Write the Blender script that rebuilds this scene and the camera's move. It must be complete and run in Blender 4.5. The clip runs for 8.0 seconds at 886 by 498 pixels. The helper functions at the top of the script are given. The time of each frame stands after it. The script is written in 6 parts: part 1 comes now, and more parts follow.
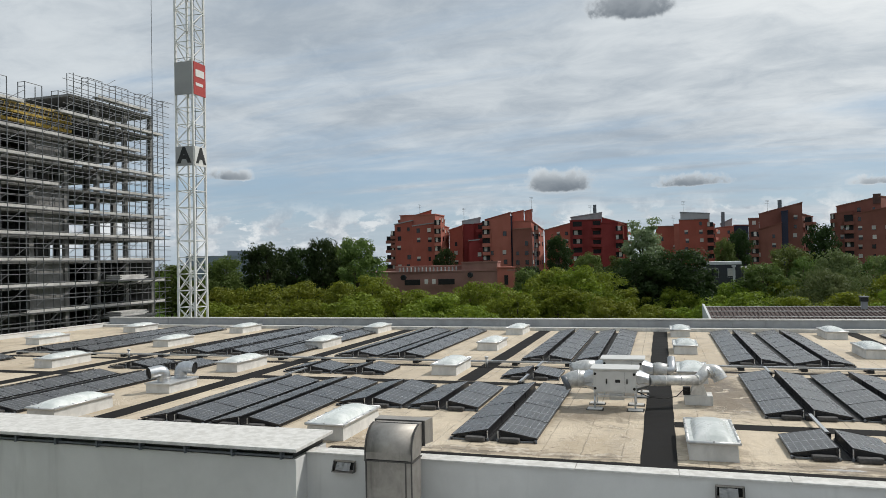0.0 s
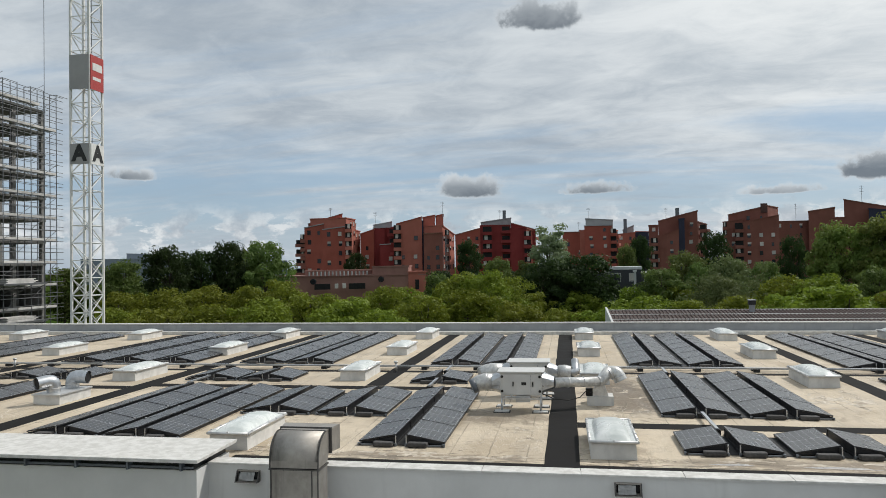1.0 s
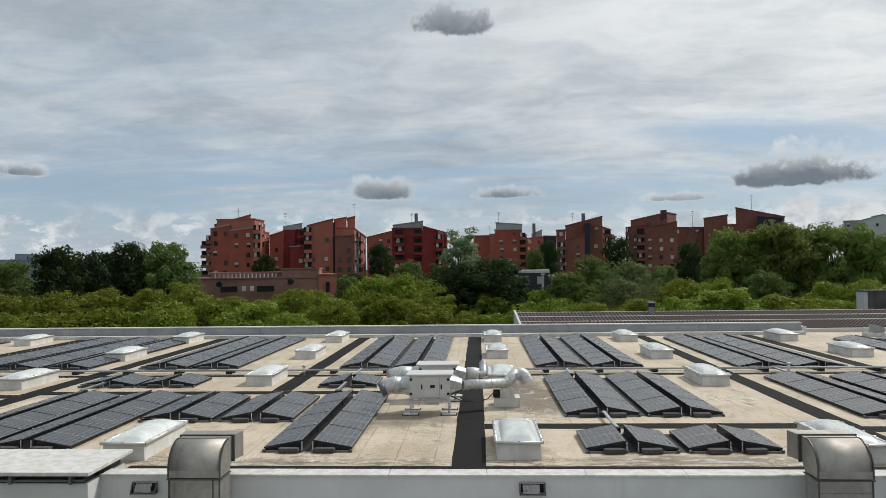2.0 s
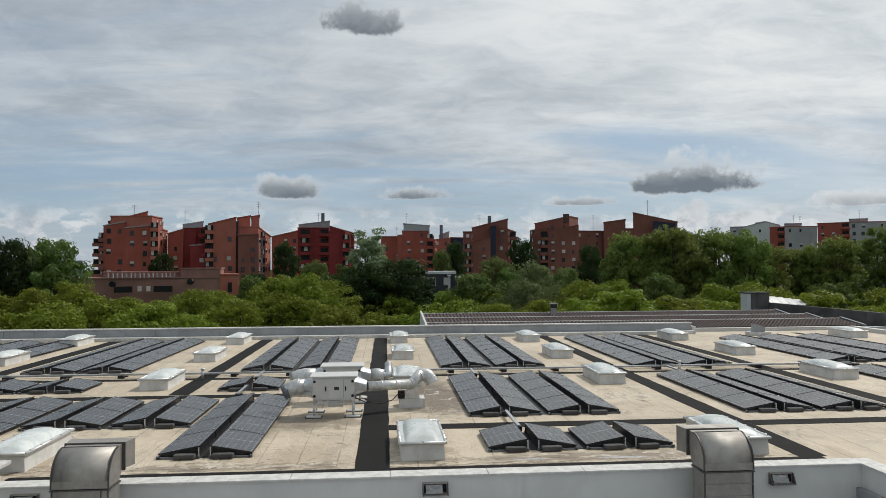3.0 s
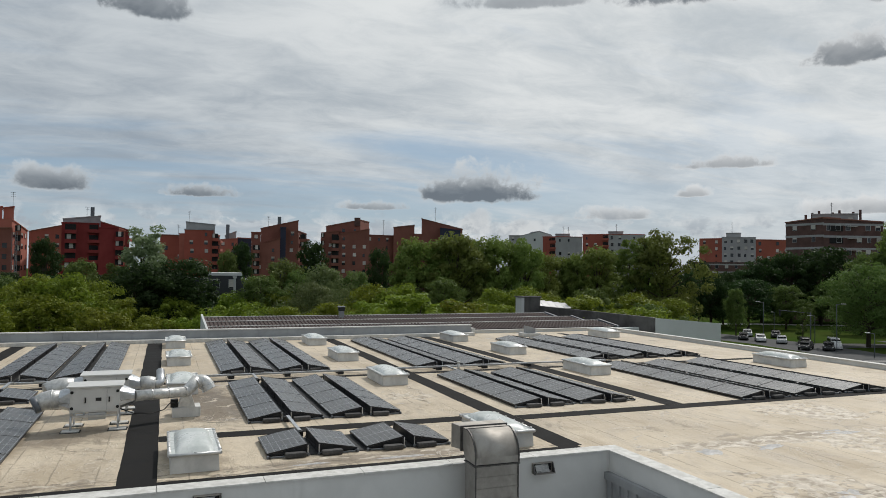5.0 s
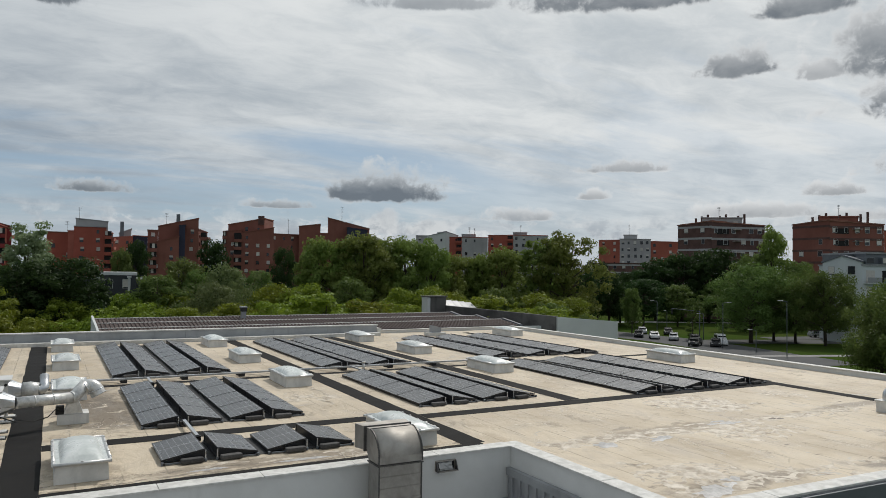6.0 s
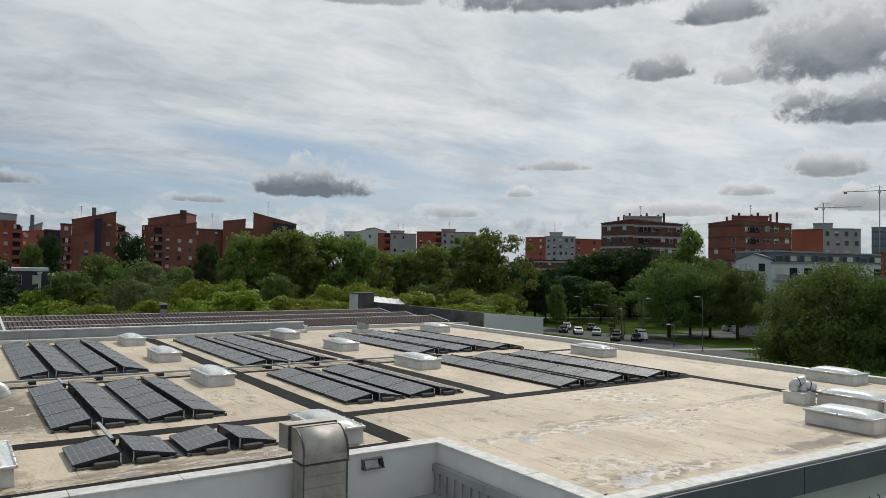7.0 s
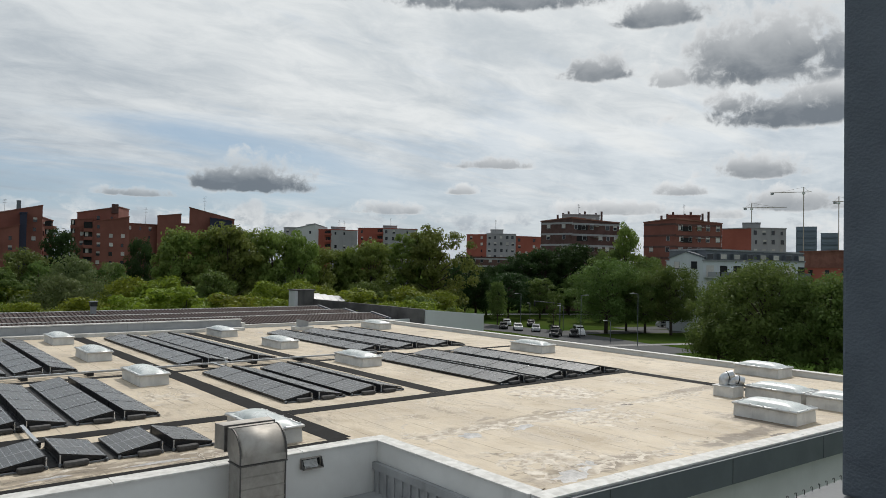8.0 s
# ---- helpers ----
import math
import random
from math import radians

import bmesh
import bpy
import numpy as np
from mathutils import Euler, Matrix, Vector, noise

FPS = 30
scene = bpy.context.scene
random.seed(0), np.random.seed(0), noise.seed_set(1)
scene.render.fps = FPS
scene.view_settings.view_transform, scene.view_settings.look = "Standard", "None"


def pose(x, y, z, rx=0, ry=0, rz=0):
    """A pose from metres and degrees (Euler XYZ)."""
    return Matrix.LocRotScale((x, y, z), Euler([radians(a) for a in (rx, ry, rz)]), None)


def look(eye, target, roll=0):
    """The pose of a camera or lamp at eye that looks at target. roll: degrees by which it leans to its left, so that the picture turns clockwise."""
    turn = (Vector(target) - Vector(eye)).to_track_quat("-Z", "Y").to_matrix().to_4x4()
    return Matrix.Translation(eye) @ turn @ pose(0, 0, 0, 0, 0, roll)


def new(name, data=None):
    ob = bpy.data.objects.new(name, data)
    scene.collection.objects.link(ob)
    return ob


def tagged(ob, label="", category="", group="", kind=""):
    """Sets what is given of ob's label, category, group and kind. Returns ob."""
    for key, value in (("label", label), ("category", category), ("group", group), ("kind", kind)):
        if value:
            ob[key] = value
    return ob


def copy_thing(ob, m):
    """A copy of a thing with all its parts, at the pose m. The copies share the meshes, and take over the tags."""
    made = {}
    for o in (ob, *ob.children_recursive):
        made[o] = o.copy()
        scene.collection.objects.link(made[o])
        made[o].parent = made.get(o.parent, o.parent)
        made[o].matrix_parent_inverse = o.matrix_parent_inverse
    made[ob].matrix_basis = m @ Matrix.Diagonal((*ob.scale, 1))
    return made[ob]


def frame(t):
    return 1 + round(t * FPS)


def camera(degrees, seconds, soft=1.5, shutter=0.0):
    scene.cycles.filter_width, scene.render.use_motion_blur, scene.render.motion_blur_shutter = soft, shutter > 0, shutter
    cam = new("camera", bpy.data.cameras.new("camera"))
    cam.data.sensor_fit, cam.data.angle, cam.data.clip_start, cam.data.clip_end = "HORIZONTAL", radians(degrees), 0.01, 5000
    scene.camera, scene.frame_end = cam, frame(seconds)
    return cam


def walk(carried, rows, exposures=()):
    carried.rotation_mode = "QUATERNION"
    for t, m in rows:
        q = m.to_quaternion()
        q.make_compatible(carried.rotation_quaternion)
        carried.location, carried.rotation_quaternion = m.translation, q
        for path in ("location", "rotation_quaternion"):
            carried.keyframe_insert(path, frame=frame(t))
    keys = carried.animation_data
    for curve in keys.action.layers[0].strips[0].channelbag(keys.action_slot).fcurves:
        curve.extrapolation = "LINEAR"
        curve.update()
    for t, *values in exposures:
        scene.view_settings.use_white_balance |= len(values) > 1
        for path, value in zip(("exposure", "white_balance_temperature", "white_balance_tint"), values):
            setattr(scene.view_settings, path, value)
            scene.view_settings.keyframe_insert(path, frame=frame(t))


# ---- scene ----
cam = camera(63.2, 8.0, soft=0.7)
PATH = [
    (0, (-0.002, 0.001, 4.988), (-2.895, 9.571, 5.171), -1.16),
    (0.5, (0.019, 0.016, 4.999), (-2.275, 9.747, 5.198), -1.03),
    (1, (0.057, 0.011, 4.999), (-1.64, 9.864, 5.218), -0.97),
    (1.5, (0.098, 0.021, 5.006), (-0.999, 9.957, 5.239), -0.85),
    (3, (0.17, 0.063, 5.008), (0.968, 10.028, 5.249), -0.29),
    (3.5, (0.204, 0.078, 5.015), (1.676, 9.967, 5.256), -0.01),
    (4, (0.242, 0.086, 5.01), (2.426, 9.842, 5.263), 0.24),
    (4.5, (0.293, 0.085, 5.004), (3.201, 9.649, 5.277), 0.45),
    (6, (0.391, 0.067, 4.985), (5.155, 8.854, 5.292), 0.75),
    (6.5, (0.408, 0.046, 4.98), (5.628, 8.571, 5.271), 0.69),
    (7, (0.450, 0.102, 4.993), (6.060, 8.375, 5.264), 0.86),
    (7.5, (0.507, 0.159, 4.998), (6.471, 8.181, 5.247), 0.81),
    (8, (0.475, 0.125, 5.010), (6.739, 7.916, 5.249), 1.03),
]
walk(cam, [(t, look(eye, target, roll)) for t, eye, target, roll in PATH], [(0, 0.08), (2, 0.01), (4, -0.11), (6, -0.17), (7, -0.13), (8, -0.05)])

# ---- light ----
SUN_BEARING, SUN_HEIGHT = 52.0, 48.0  # degrees from +y towards +x; above the horizon
sun_data = bpy.data.lights.new("sun", "SUN")
sun_data.energy, sun_data.angle, sun_data.color = 2.7, radians(1.5), (1.0, 0.96, 0.90)
sun = new("sun", sun_data)
sx, sy = math.sin(radians(SUN_BEARING)), math.cos(radians(SUN_BEARING))
sun.matrix_world = look((0, 0, 60), (-sx * 50, -sy * 50, 60 - 50 * math.tan(radians(SUN_HEIGHT))))


class Nodes:
    """Short hand for building node trees."""

    def __init__(self, tree):
        self.tree = tree

    def link(self, a, b):
        self.tree.links.new(a, b)

    def math(self, op, a, b=None, c=None, clamp=False):
        node = self.tree.nodes.new("ShaderNodeMath")
        node.operation, node.use_clamp = op, clamp
        for n, v in enumerate((a, b, c)):
            if v is None:
                continue
            if isinstance(v, (int, float)):
                node.inputs[n].default_value = v
            else:
                self.link(v, node.inputs[n])
        return node.outputs[0]

    def noise(self, vector, scale, detail=4.0, rough=0.55, distortion=0.0):
        node = self.tree.nodes.new("ShaderNodeTexNoise")
        node.inputs["Scale"].default_value, node.inputs["Detail"].default_value = scale, detail
        node.inputs["Roughness"].default_value, node.inputs["Distortion"].default_value = rough, distortion
        self.link(vector, node.inputs["Vector"])
        return node.outputs[0]

    def step(self, value, lo, hi, a=0.0, b=1.0):
        node = self.tree.nodes.new("ShaderNodeMapRange")
        node.interpolation_type = "SMOOTHSTEP"
        self.link(value, node.inputs[0])
        for n, v in enumerate((lo, hi, a, b)):
            node.inputs[n + 1].default_value = v
        return node.outputs[0]

    def mix(self, fac, a, b, blend="MIX"):
        node = self.tree.nodes.new("ShaderNodeMix")
        node.data_type, node.blend_type = "RGBA", blend
        for v, socket in ((fac, node.inputs[0]), (a, node.inputs[6]), (b, node.inputs[7])):
            if isinstance(v, (int, float)):
                socket.default_value = v
            elif isinstance(v, tuple):
                socket.default_value = (*v, 1)
            else:
                self.link(v, socket)
        return node.outputs[2]

    def mapped(self, vector, scale=(1, 1, 1), at=(0, 0, 0), turn=0.0):
        node = self.tree.nodes.new("ShaderNodeMapping")
        node.inputs["Scale"].default_value, node.inputs["Location"].default_value = scale, at
        node.inputs["Rotation"].default_value = (0, 0, turn)
        self.link(vector, node.inputs["Vector"])
        return node.outputs[0]


# ---- sky: thin sheet of cloud, blue gaps low down, heaps of cumulus ----
world = bpy.data.worlds.new("sky")
scene.world = world
world.use_nodes = True
world.node_tree.nodes.clear()
N = Nodes(world.node_tree)
coord = N.tree.nodes.new("ShaderNodeTexCoord").outputs["Generated"]
split = N.tree.nodes.new("ShaderNodeSeparateXYZ")
N.link(coord, split.inputs[0])
dx, dy, dz = split.outputs
nishita = N.tree.nodes.new("ShaderNodeTexSky")
nishita.sky_type, nishita.sun_disc = "NISHITA", False
nishita.sun_elevation, nishita.sun_rotation = radians(SUN_HEIGHT), radians(SUN_BEARING)
blue = N.mix(1.0, nishita.outputs[0], (0.085, 0.085, 0.085), "MULTIPLY")
up = N.math("MAXIMUM", dz, 0.0)
over = N.math("ADD", up, 0.16)
flat = N.tree.nodes.new("ShaderNodeCombineXYZ")
N.link(N.math("DIVIDE", dx, over), flat.inputs[0])
N.link(N.math("DIVIDE", dy, over), flat.inputs[1])
sheet = flat.outputs[0]
# the glow of the veiled sun
glow_dot = N.math("ADD", N.math("ADD", N.math("MULTIPLY", dx, sx * math.cos(radians(SUN_HEIGHT))), N.math("MULTIPLY", dy, sy * math.cos(radians(SUN_HEIGHT)))), N.math("MULTIPLY", dz, math.sin(radians(SUN_HEIGHT))))
glow = N.step(glow_dot, 0.50, 0.84)
# high sheet
veil_n = N.noise(N.mapped(sheet, (0.55, 1.3, 1), turn=0.5), 1.1, 8, 0.58, 0.6)
streak_n = N.noise(N.mapped(sheet, (0.25, 1.6, 1), turn=0.25), 1.6, 7, 0.62, 0.4)
veil = N.math("ADD", N.math("MULTIPLY", veil_n, 0.6), N.math("MULTIPLY", streak_n, 0.4))
low_gap = N.step(dz, 0.06, 0.26, 0.15, 0.0)
cover = N.step(N.math("SUBTRACT", veil, low_gap), 0.28, 0.50, 0.10, 1.0)
shade_n = N.noise(N.mapped(sheet, (0.75, 1.15, 1), (3, 1, 0), turn=0.5), 1.5, 9, 0.56, 0.5)
mottle = N.noise(N.mapped(sheet, (1.0, 1.5, 1), (7, 2, 0), turn=0.8), 4.5, 7, 0.65, 0.6)
tone = N.math("ADD", N.math("MULTIPLY", shade_n, 0.66), N.math("MULTIPLY", mottle, 0.34))
veil_dark = N.mix(N.step(tone, 0.32, 0.68), (0.40, 0.465, 0.535), (0.70, 0.755, 0.795))
veil_light = N.mix(N.step(tone, 0.32, 0.64), (0.63, 0.69, 0.735), (0.96, 0.99, 0.995))
veil_colour = N.mix(glow, veil_dark, veil_light)
blue_soft = N.mix(0.55, blue, (0.42, 0.60, 0.80))
# towards the sun the low gaps are veiled too
hazy_side = N.step(N.math("ARCTAN2", dx, dy), radians(18), radians(48), 0.0, 0.78)
sky1 = N.mix(N.math("MAXIMUM", cover, hazy_side), blue_soft, veil_colour)
# cumulus: drawn in bearing and height so that heaps keep flat bases
bearing = N.math("ARCTAN2", dx, dy)
panel = N.tree.nodes.new("ShaderNodeCombineXYZ")
N.link(bearing, panel.inputs[0])
N.link(dz, panel.inputs[1])
heap_v = panel.outputs[0]
puff = N.noise(heap_v, 42, 8, 0.62, 0.3)
puff2 = N.noise(heap_v, 15, 6, 0.6, 0.3)
bearing_w = N.math("ADD", bearing, N.math("MULTIPLY", N.math("SUBTRACT", puff2, 0.5), 0.045))
# bearing, height, half width, half height (degrees), darkness
HEAPS = [
    (-33.5, 6.9, 1.8, 0.5, 0.8), (-7.2, 6.0, 2.4, 0.95, 0.88), (2.5, 5.7, 2.1, 0.55, 0.8), (-1.8, 18.9, 3.1, 1.5, 0.9), (24.1, 6.35, 4.4, 1.35, 0.98), (21.6, 6.0, 2.2, 0.6, 0.9),
    (50.6, 15.2, 2.7, 1.2, 0.85), (56.2, 14.3, 1.5, 0.9, 0.5), (63.6, 15.4, 5.4, 2.9, 0.85), (64.2, 11.6, 5.6, 1.7, 0.95), (43.6, 20.9, 8.0, 1.7, 0.85), (55.1, 19.0, 3.4, 1.3, 0.85),
    (27.4, 20.8, 5.0, 1.0, 0.55), (42.6, 8.2, 2.8, 0.65, 0.55), (62.3, 7.5, 3.0, 1.0, 0.7), (57.1, 6.0, 1.8, 0.55, 0.6), (23.8, 3.6, 1.3, 1.0, 0.35), (27.4, 3.4, 1.6, 0.8, 0.4), (64.6, 5.0, 3.2, 0.9, 0.7), (66.8, 15.2, 3.4, 1.9, 0.75), (52.5, 4.6, 3.6, 0.6, 0.5), (40.5, 6.0, 0.9, 0.4, 0.5), (58.8, 4.2, 3.0, 0.5, 0.5), (15.8, 5.0, 2.2, 0.4, 0.6), (34.5, 4.4, 2.4, 0.5, 0.5),
]
mass, dark = None, None
for b, h, w, t, d in HEAPS:
    ex = N.math("DIVIDE", N.math("SUBTRACT", bearing_w, radians(b)), radians(w * 1.3))
    up_ = N.math("DIVIDE", N.math("SUBTRACT", dz, math.sin(radians(h - 0.35 * t))), radians(t * 1.25))
    ey = N.math("MULTIPLY", up_, N.step(up_, -0.12, 0.12, 2.9, 0.72))
    r = N.math("SQRT", N.math("ADD", N.math("MULTIPLY", ex, ex), N.math("MULTIPLY", ey, ey)))
    m = N.math("SUBTRACT", 1.0, r)
    mass = m if mass is None else N.math("MAXIMUM", mass, m)
    k = N.math("MULTIPLY", N.step(m, -0.3, 0.35, 0.0, d), N.step(up_, -0.1, 1.4, 1.0, 0.25))
    dark = k if dark is None else N.math("MAXIMUM", dark, k)
bump_n = N.math("ADD", N.math("MULTIPLY", N.math("SUBTRACT", puff, 0.5), 1.7), N.math("MULTIPLY", N.math("SUBTRACT", puff2, 0.5), 1.6))
heap_mass = N.math("ADD", mass, bump_n)
heap_cover = N.step(heap_mass, -0.10, 0.45)
belly = N.math("MULTIPLY_ADD", N.noise(N.mapped(heap_v, (1, 1.6, 1), (2, 3, 0)), 20, 7, 0.6, 0.3), 0.8, 0.62)
heap_shade = N.math("MULTIPLY", N.math("MULTIPLY", dark, belly), N.step(heap_mass, -0.08, 0.60, 0.20, 1.05), clamp=True)
heap_light = N.mix(hazy_side, (0.74, 0.79, 0.825), (0.98, 0.99, 0.99))
heap_colour = N.mix(heap_shade, heap_light, (0.175, 0.205, 0.24))
sky2 = N.mix(N.math("MULTIPLY", heap_cover, 0.93), sky1, heap_colour)
# a bank of small heaps along the horizon
bank_n = N.noise(N.mapped(heap_v, (1, 2.0, 1), (5, 0, 0)), 15, 8, 0.62, 0.2)
bank = N.math("MULTIPLY", N.step(bank_n, 0.46, 0.54), N.math("MULTIPLY", N.step(dz, 0.0, 0.03), N.step(dz, 0.04, 0.095, 1.0, 0.0)))
bank_colour = N.mix(N.step(N.noise(heap_v, 26, 6, 0.6), 0.36, 0.62), (0.42, 0.47, 0.53), (0.92, 0.94, 0.94))
sky3 = N.mix(N.math("MULTIPLY", bank, 0.88), sky2, bank_colour)
haze = N.mix(N.step(dz, 0.0, 0.09, 0.35, 0.0), sky3, (0.62, 0.68, 0.74))
ground_side = N.mix(N.step(dz, -0.03, 0.0), (0.08, 0.10, 0.06), haze)
back = N.tree.nodes.new("ShaderNodeBackground")
back.inputs[1].default_value = 0.87
N.link(ground_side, back.inputs[0])
out = N.tree.nodes.new("ShaderNodeOutputWorld")
N.link(back.outputs[0], out.inputs[0])


# ---- materials ----
def material(name, colour, rough=0.7, metal=0.0, vary=0.25, scale=3.0, grain=40.0, bump=0.15, tint=None, coords="Object", per_object=0.0, stain=0.0, spec=0.5):
    """A surface with broad blotches, fine grain and light relief. tint: the colour of the blotches."""
    mat = bpy.data.materials.new(name)
    mat.use_nodes = True
    n = Nodes(mat.node_tree)
    bsdf = n.tree.nodes["Principled BSDF"]
    co = n.tree.nodes.new("ShaderNodeTexCoord").outputs[coords]
    broad, fine = n.noise(co, scale, 5, 0.6, 0.3), n.noise(co, grain, 3, 0.6)
    other = tint or tuple(c * (1 - vary) for c in colour)
    col = n.mix(n.step(broad, 0.32, 0.68), colour, other)
    col = n.mix(n.step(fine, 0.3, 0.7, 0.0, 0.35 * vary), col, tuple(c * 0.5 for c in colour))
    if stain:
        streaks = n.noise(n.mapped(co, (1, 1, 0.12)), scale * 2.2, 4, 0.6)
        col = n.mix(n.step(streaks, 0.55, 0.75, 0.0, stain), col, tuple(c * 0.35 for c in colour))
    if per_object:
        rnd = n.tree.nodes.new("ShaderNodeObjectInfo").outputs["Random"]
        hsv = n.tree.nodes.new("ShaderNodeHueSaturation")
        n.link(col, hsv.inputs["Color"])
        n.link(n.math("MULTIPLY_ADD", rnd, 2 * per_object, 1 - per_object), hsv.inputs["Value"])
        col = hsv.outputs[0]
    n.link(col, bsdf.inputs["Base Color"])
    bsdf.inputs["Metallic"].default_value = metal
    bsdf.inputs["Specular IOR Level"].default_value = spec
    n.link(n.step(broad, 0.3, 0.7, max(rough - 0.08, 0.02), min(rough + 0.08, 1.0)), bsdf.inputs["Roughness"])
    if bump:
        b = n.tree.nodes.new("ShaderNodeBump")
        b.inputs["Strength"].default_value, b.inputs["Distance"].default_value = bump, 0.02
        n.link(n.math("ADD", n.math("MULTIPLY", fine, 0.5), broad), b.inputs["Height"])
        n.link(b.outputs[0], bsdf.inputs["Normal"])
    return mat


# x, y, reach in x, reach in y, strength
STAINS_AND_SHADE = [
    # the first spot is dirt plus the ventilation unit's shadow, painted on the felt
    (-2.4, 23.6, 2.1, 1.1, 0.6), (2.1, 27.6, 1.5, 3.4, 0.8), (1.7, 31.5, 1.2, 3.0, 0.6), (5.6, 18.75, 3.8, 0.4, 0.6), (-4.2, 18.6, 3.4, 0.3, 0.5), (-13.0, 18.8, 3.0, 0.4, 0.5),
    (15.2, 12.0, 3.0, 0.5, 0.65), (21.8, 11.5, 2.4, 0.4, 0.8), (24.0, 12.4, 0.7, 1.4, 0.8), (28.0, 17.2, 2.6, 0.4, 0.6), (1.2, 20.2, 0.9, 1.6, 0.5), (17.5, 17.0, 3.6, 0.5, 0.45),
]


def membrane_material():
    """Cream bitumen roofing felt: laid in metre-wide rolls, dusty, puddle-stained."""
    mat = bpy.data.materials.new("roofing_felt")
    mat.use_nodes = True
    n = Nodes(mat.node_tree)
    bsdf = n.tree.nodes["Principled BSDF"]
    co = n.tree.nodes.new("ShaderNodeTexCoord").outputs["Object"]
    broad = n.noise(co, 0.22, 5, 0.6, 0.4)
    mid = n.noise(n.mapped(co, (1, 0.45, 1)), 1.1, 6, 0.62, 0.8)
    fine = n.noise(co, 26, 4, 0.65)
    col = n.mix(n.step(broad, 0.35, 0.65), (0.60, 0.51, 0.385), (0.48, 0.40, 0.295))
    col = n.mix(n.step(mid, 0.48, 0.68, 0.0, 0.65), col, (0.37, 0.30, 0.215))
    col = n.mix(n.step(n.noise(co, 0.6, 6, 0.65, 1.2), 0.57, 0.69, 0.0, 0.6), col, (0.19, 0.155, 0.115))
    col = n.mix(n.step(fine, 0.35, 0.7, 0.0, 0.22), col, (0.30, 0.25, 0.18))
    col = n.mix(n.step(n.noise(n.mapped(co, (1, 0.7, 1), (9, 4, 0)), 0.45, 7, 0.66, 0.6), 0.50, 0.66, 0.0, 0.5), col, (0.34, 0.265, 0.175))
    # silt and rust-brown stains that water has left, each with its own ragged outline; the first also paints in the
    # unit's shadow
    ragged = n.math("MULTIPLY_ADD", n.noise(co, 1.3, 7, 0.68, 0.6), 2.4, -1.2)
    for x, y, rx, ry, much in STAINS_AND_SHADE:
        spot_v = n.mapped(co, (1 / rx, 1 / ry, 0), (-x / rx, -y / ry, 0))
        ln = n.tree.nodes.new("ShaderNodeVectorMath")
        ln.operation = "LENGTH"
        n.link(spot_v, ln.inputs[0])
        stain_shade = n.step(n.math("ADD", ln.outputs["Value"], ragged), 0.55, 1.25, much, 0.0)
        col = n.mix(stain_shade, col, (0.12, 0.093, 0.066))
    # laps of the rolls
    sep = n.tree.nodes.new("ShaderNodeSeparateXYZ")
    n.link(co, sep.inputs[0])
    silt = n.math("MULTIPLY", n.step(sep.outputs[1], 18.0, 19.8, 0.14, 0.0), n.step(sep.outputs[0], 11.0, 11.8, 1.0, 0.0))
    col = n.mix(n.step(n.math("ADD", n.noise(n.mapped(co, (0.5, 1.6, 1)), 2.0, 7, 0.68, 1.0), silt), 0.60, 0.70, 0.0, 0.8), col, (0.13, 0.105, 0.075))
    warp = n.math("MULTIPLY_ADD", n.noise(co, 1.4, 3), 0.09, sep.outputs[0])
    lap = n.math("ABSOLUTE", n.math("SUBTRACT", n.math("FRACT", n.math("DIVIDE", warp, 1.02)), 0.5))
    seam = n.math("MULTIPLY", n.step(lap, 0.470, 0.494), n.step(n.noise(co, 0.7, 3), 0.36, 0.56))
    col = n.mix(n.math("MULTIPLY", seam, 0.7), col, (0.20, 0.165, 0.12))
    # raised creases and shallow shiny puddle marks
    crease_n = n.noise(n.mapped(co, (1, 0.6, 1), (3, 8, 0)), 1.1, 4, 0.55, 1.4)
    crease = n.math("MULTIPLY", n.step(n.math("ABSOLUTE", n.math("SUBTRACT", crease_n, 0.5)), 0.0, 0.016, 1.0, 0.0), n.step(n.noise(co, 0.33, 3), 0.46, 0.60))
    # paler colour on the creases paints in their bright highlights
    col = n.mix(n.math("MULTIPLY", crease, 0.55), col, (0.66, 0.60, 0.51))
    puddle = n.step(n.noise(n.mapped(co, (0.8, 1.3, 1), (2, 6, 0)), 0.55, 6, 0.62, 1.0), 0.64, 0.68)
    col = n.mix(n.math("MULTIPLY", puddle, 0.6), col, (0.33, 0.315, 0.30))
    n.link(col, bsdf.inputs["Base Color"])
    n.link(n.math("SUBTRACT", n.step(mid, 0.35, 0.7, 0.78, 0.5), n.math("MULTIPLY", puddle, 0.25)), bsdf.inputs["Roughness"])
    b = n.tree.nodes.new("ShaderNodeBump")
    b.inputs["Strength"].default_value, b.inputs["Distance"].default_value = 0.75, 0.05
    wrinkle = n.noise(n.mapped(co, (1, 0.5, 1)), 2.2, 5, 0.6, 1.5)
    n.link(n.math("ADD", n.math("MULTIPLY_ADD", crease, 0.35, n.math("MULTIPLY", wrinkle, 1.3)), n.math("ADD", n.math("MULTIPLY", fine, 0.2), n.math("MULTIPLY", lap, 0.5))), b.inputs["Height"])
    n.link(b.outputs[0], bsdf.inputs["Normal"])
    return mat


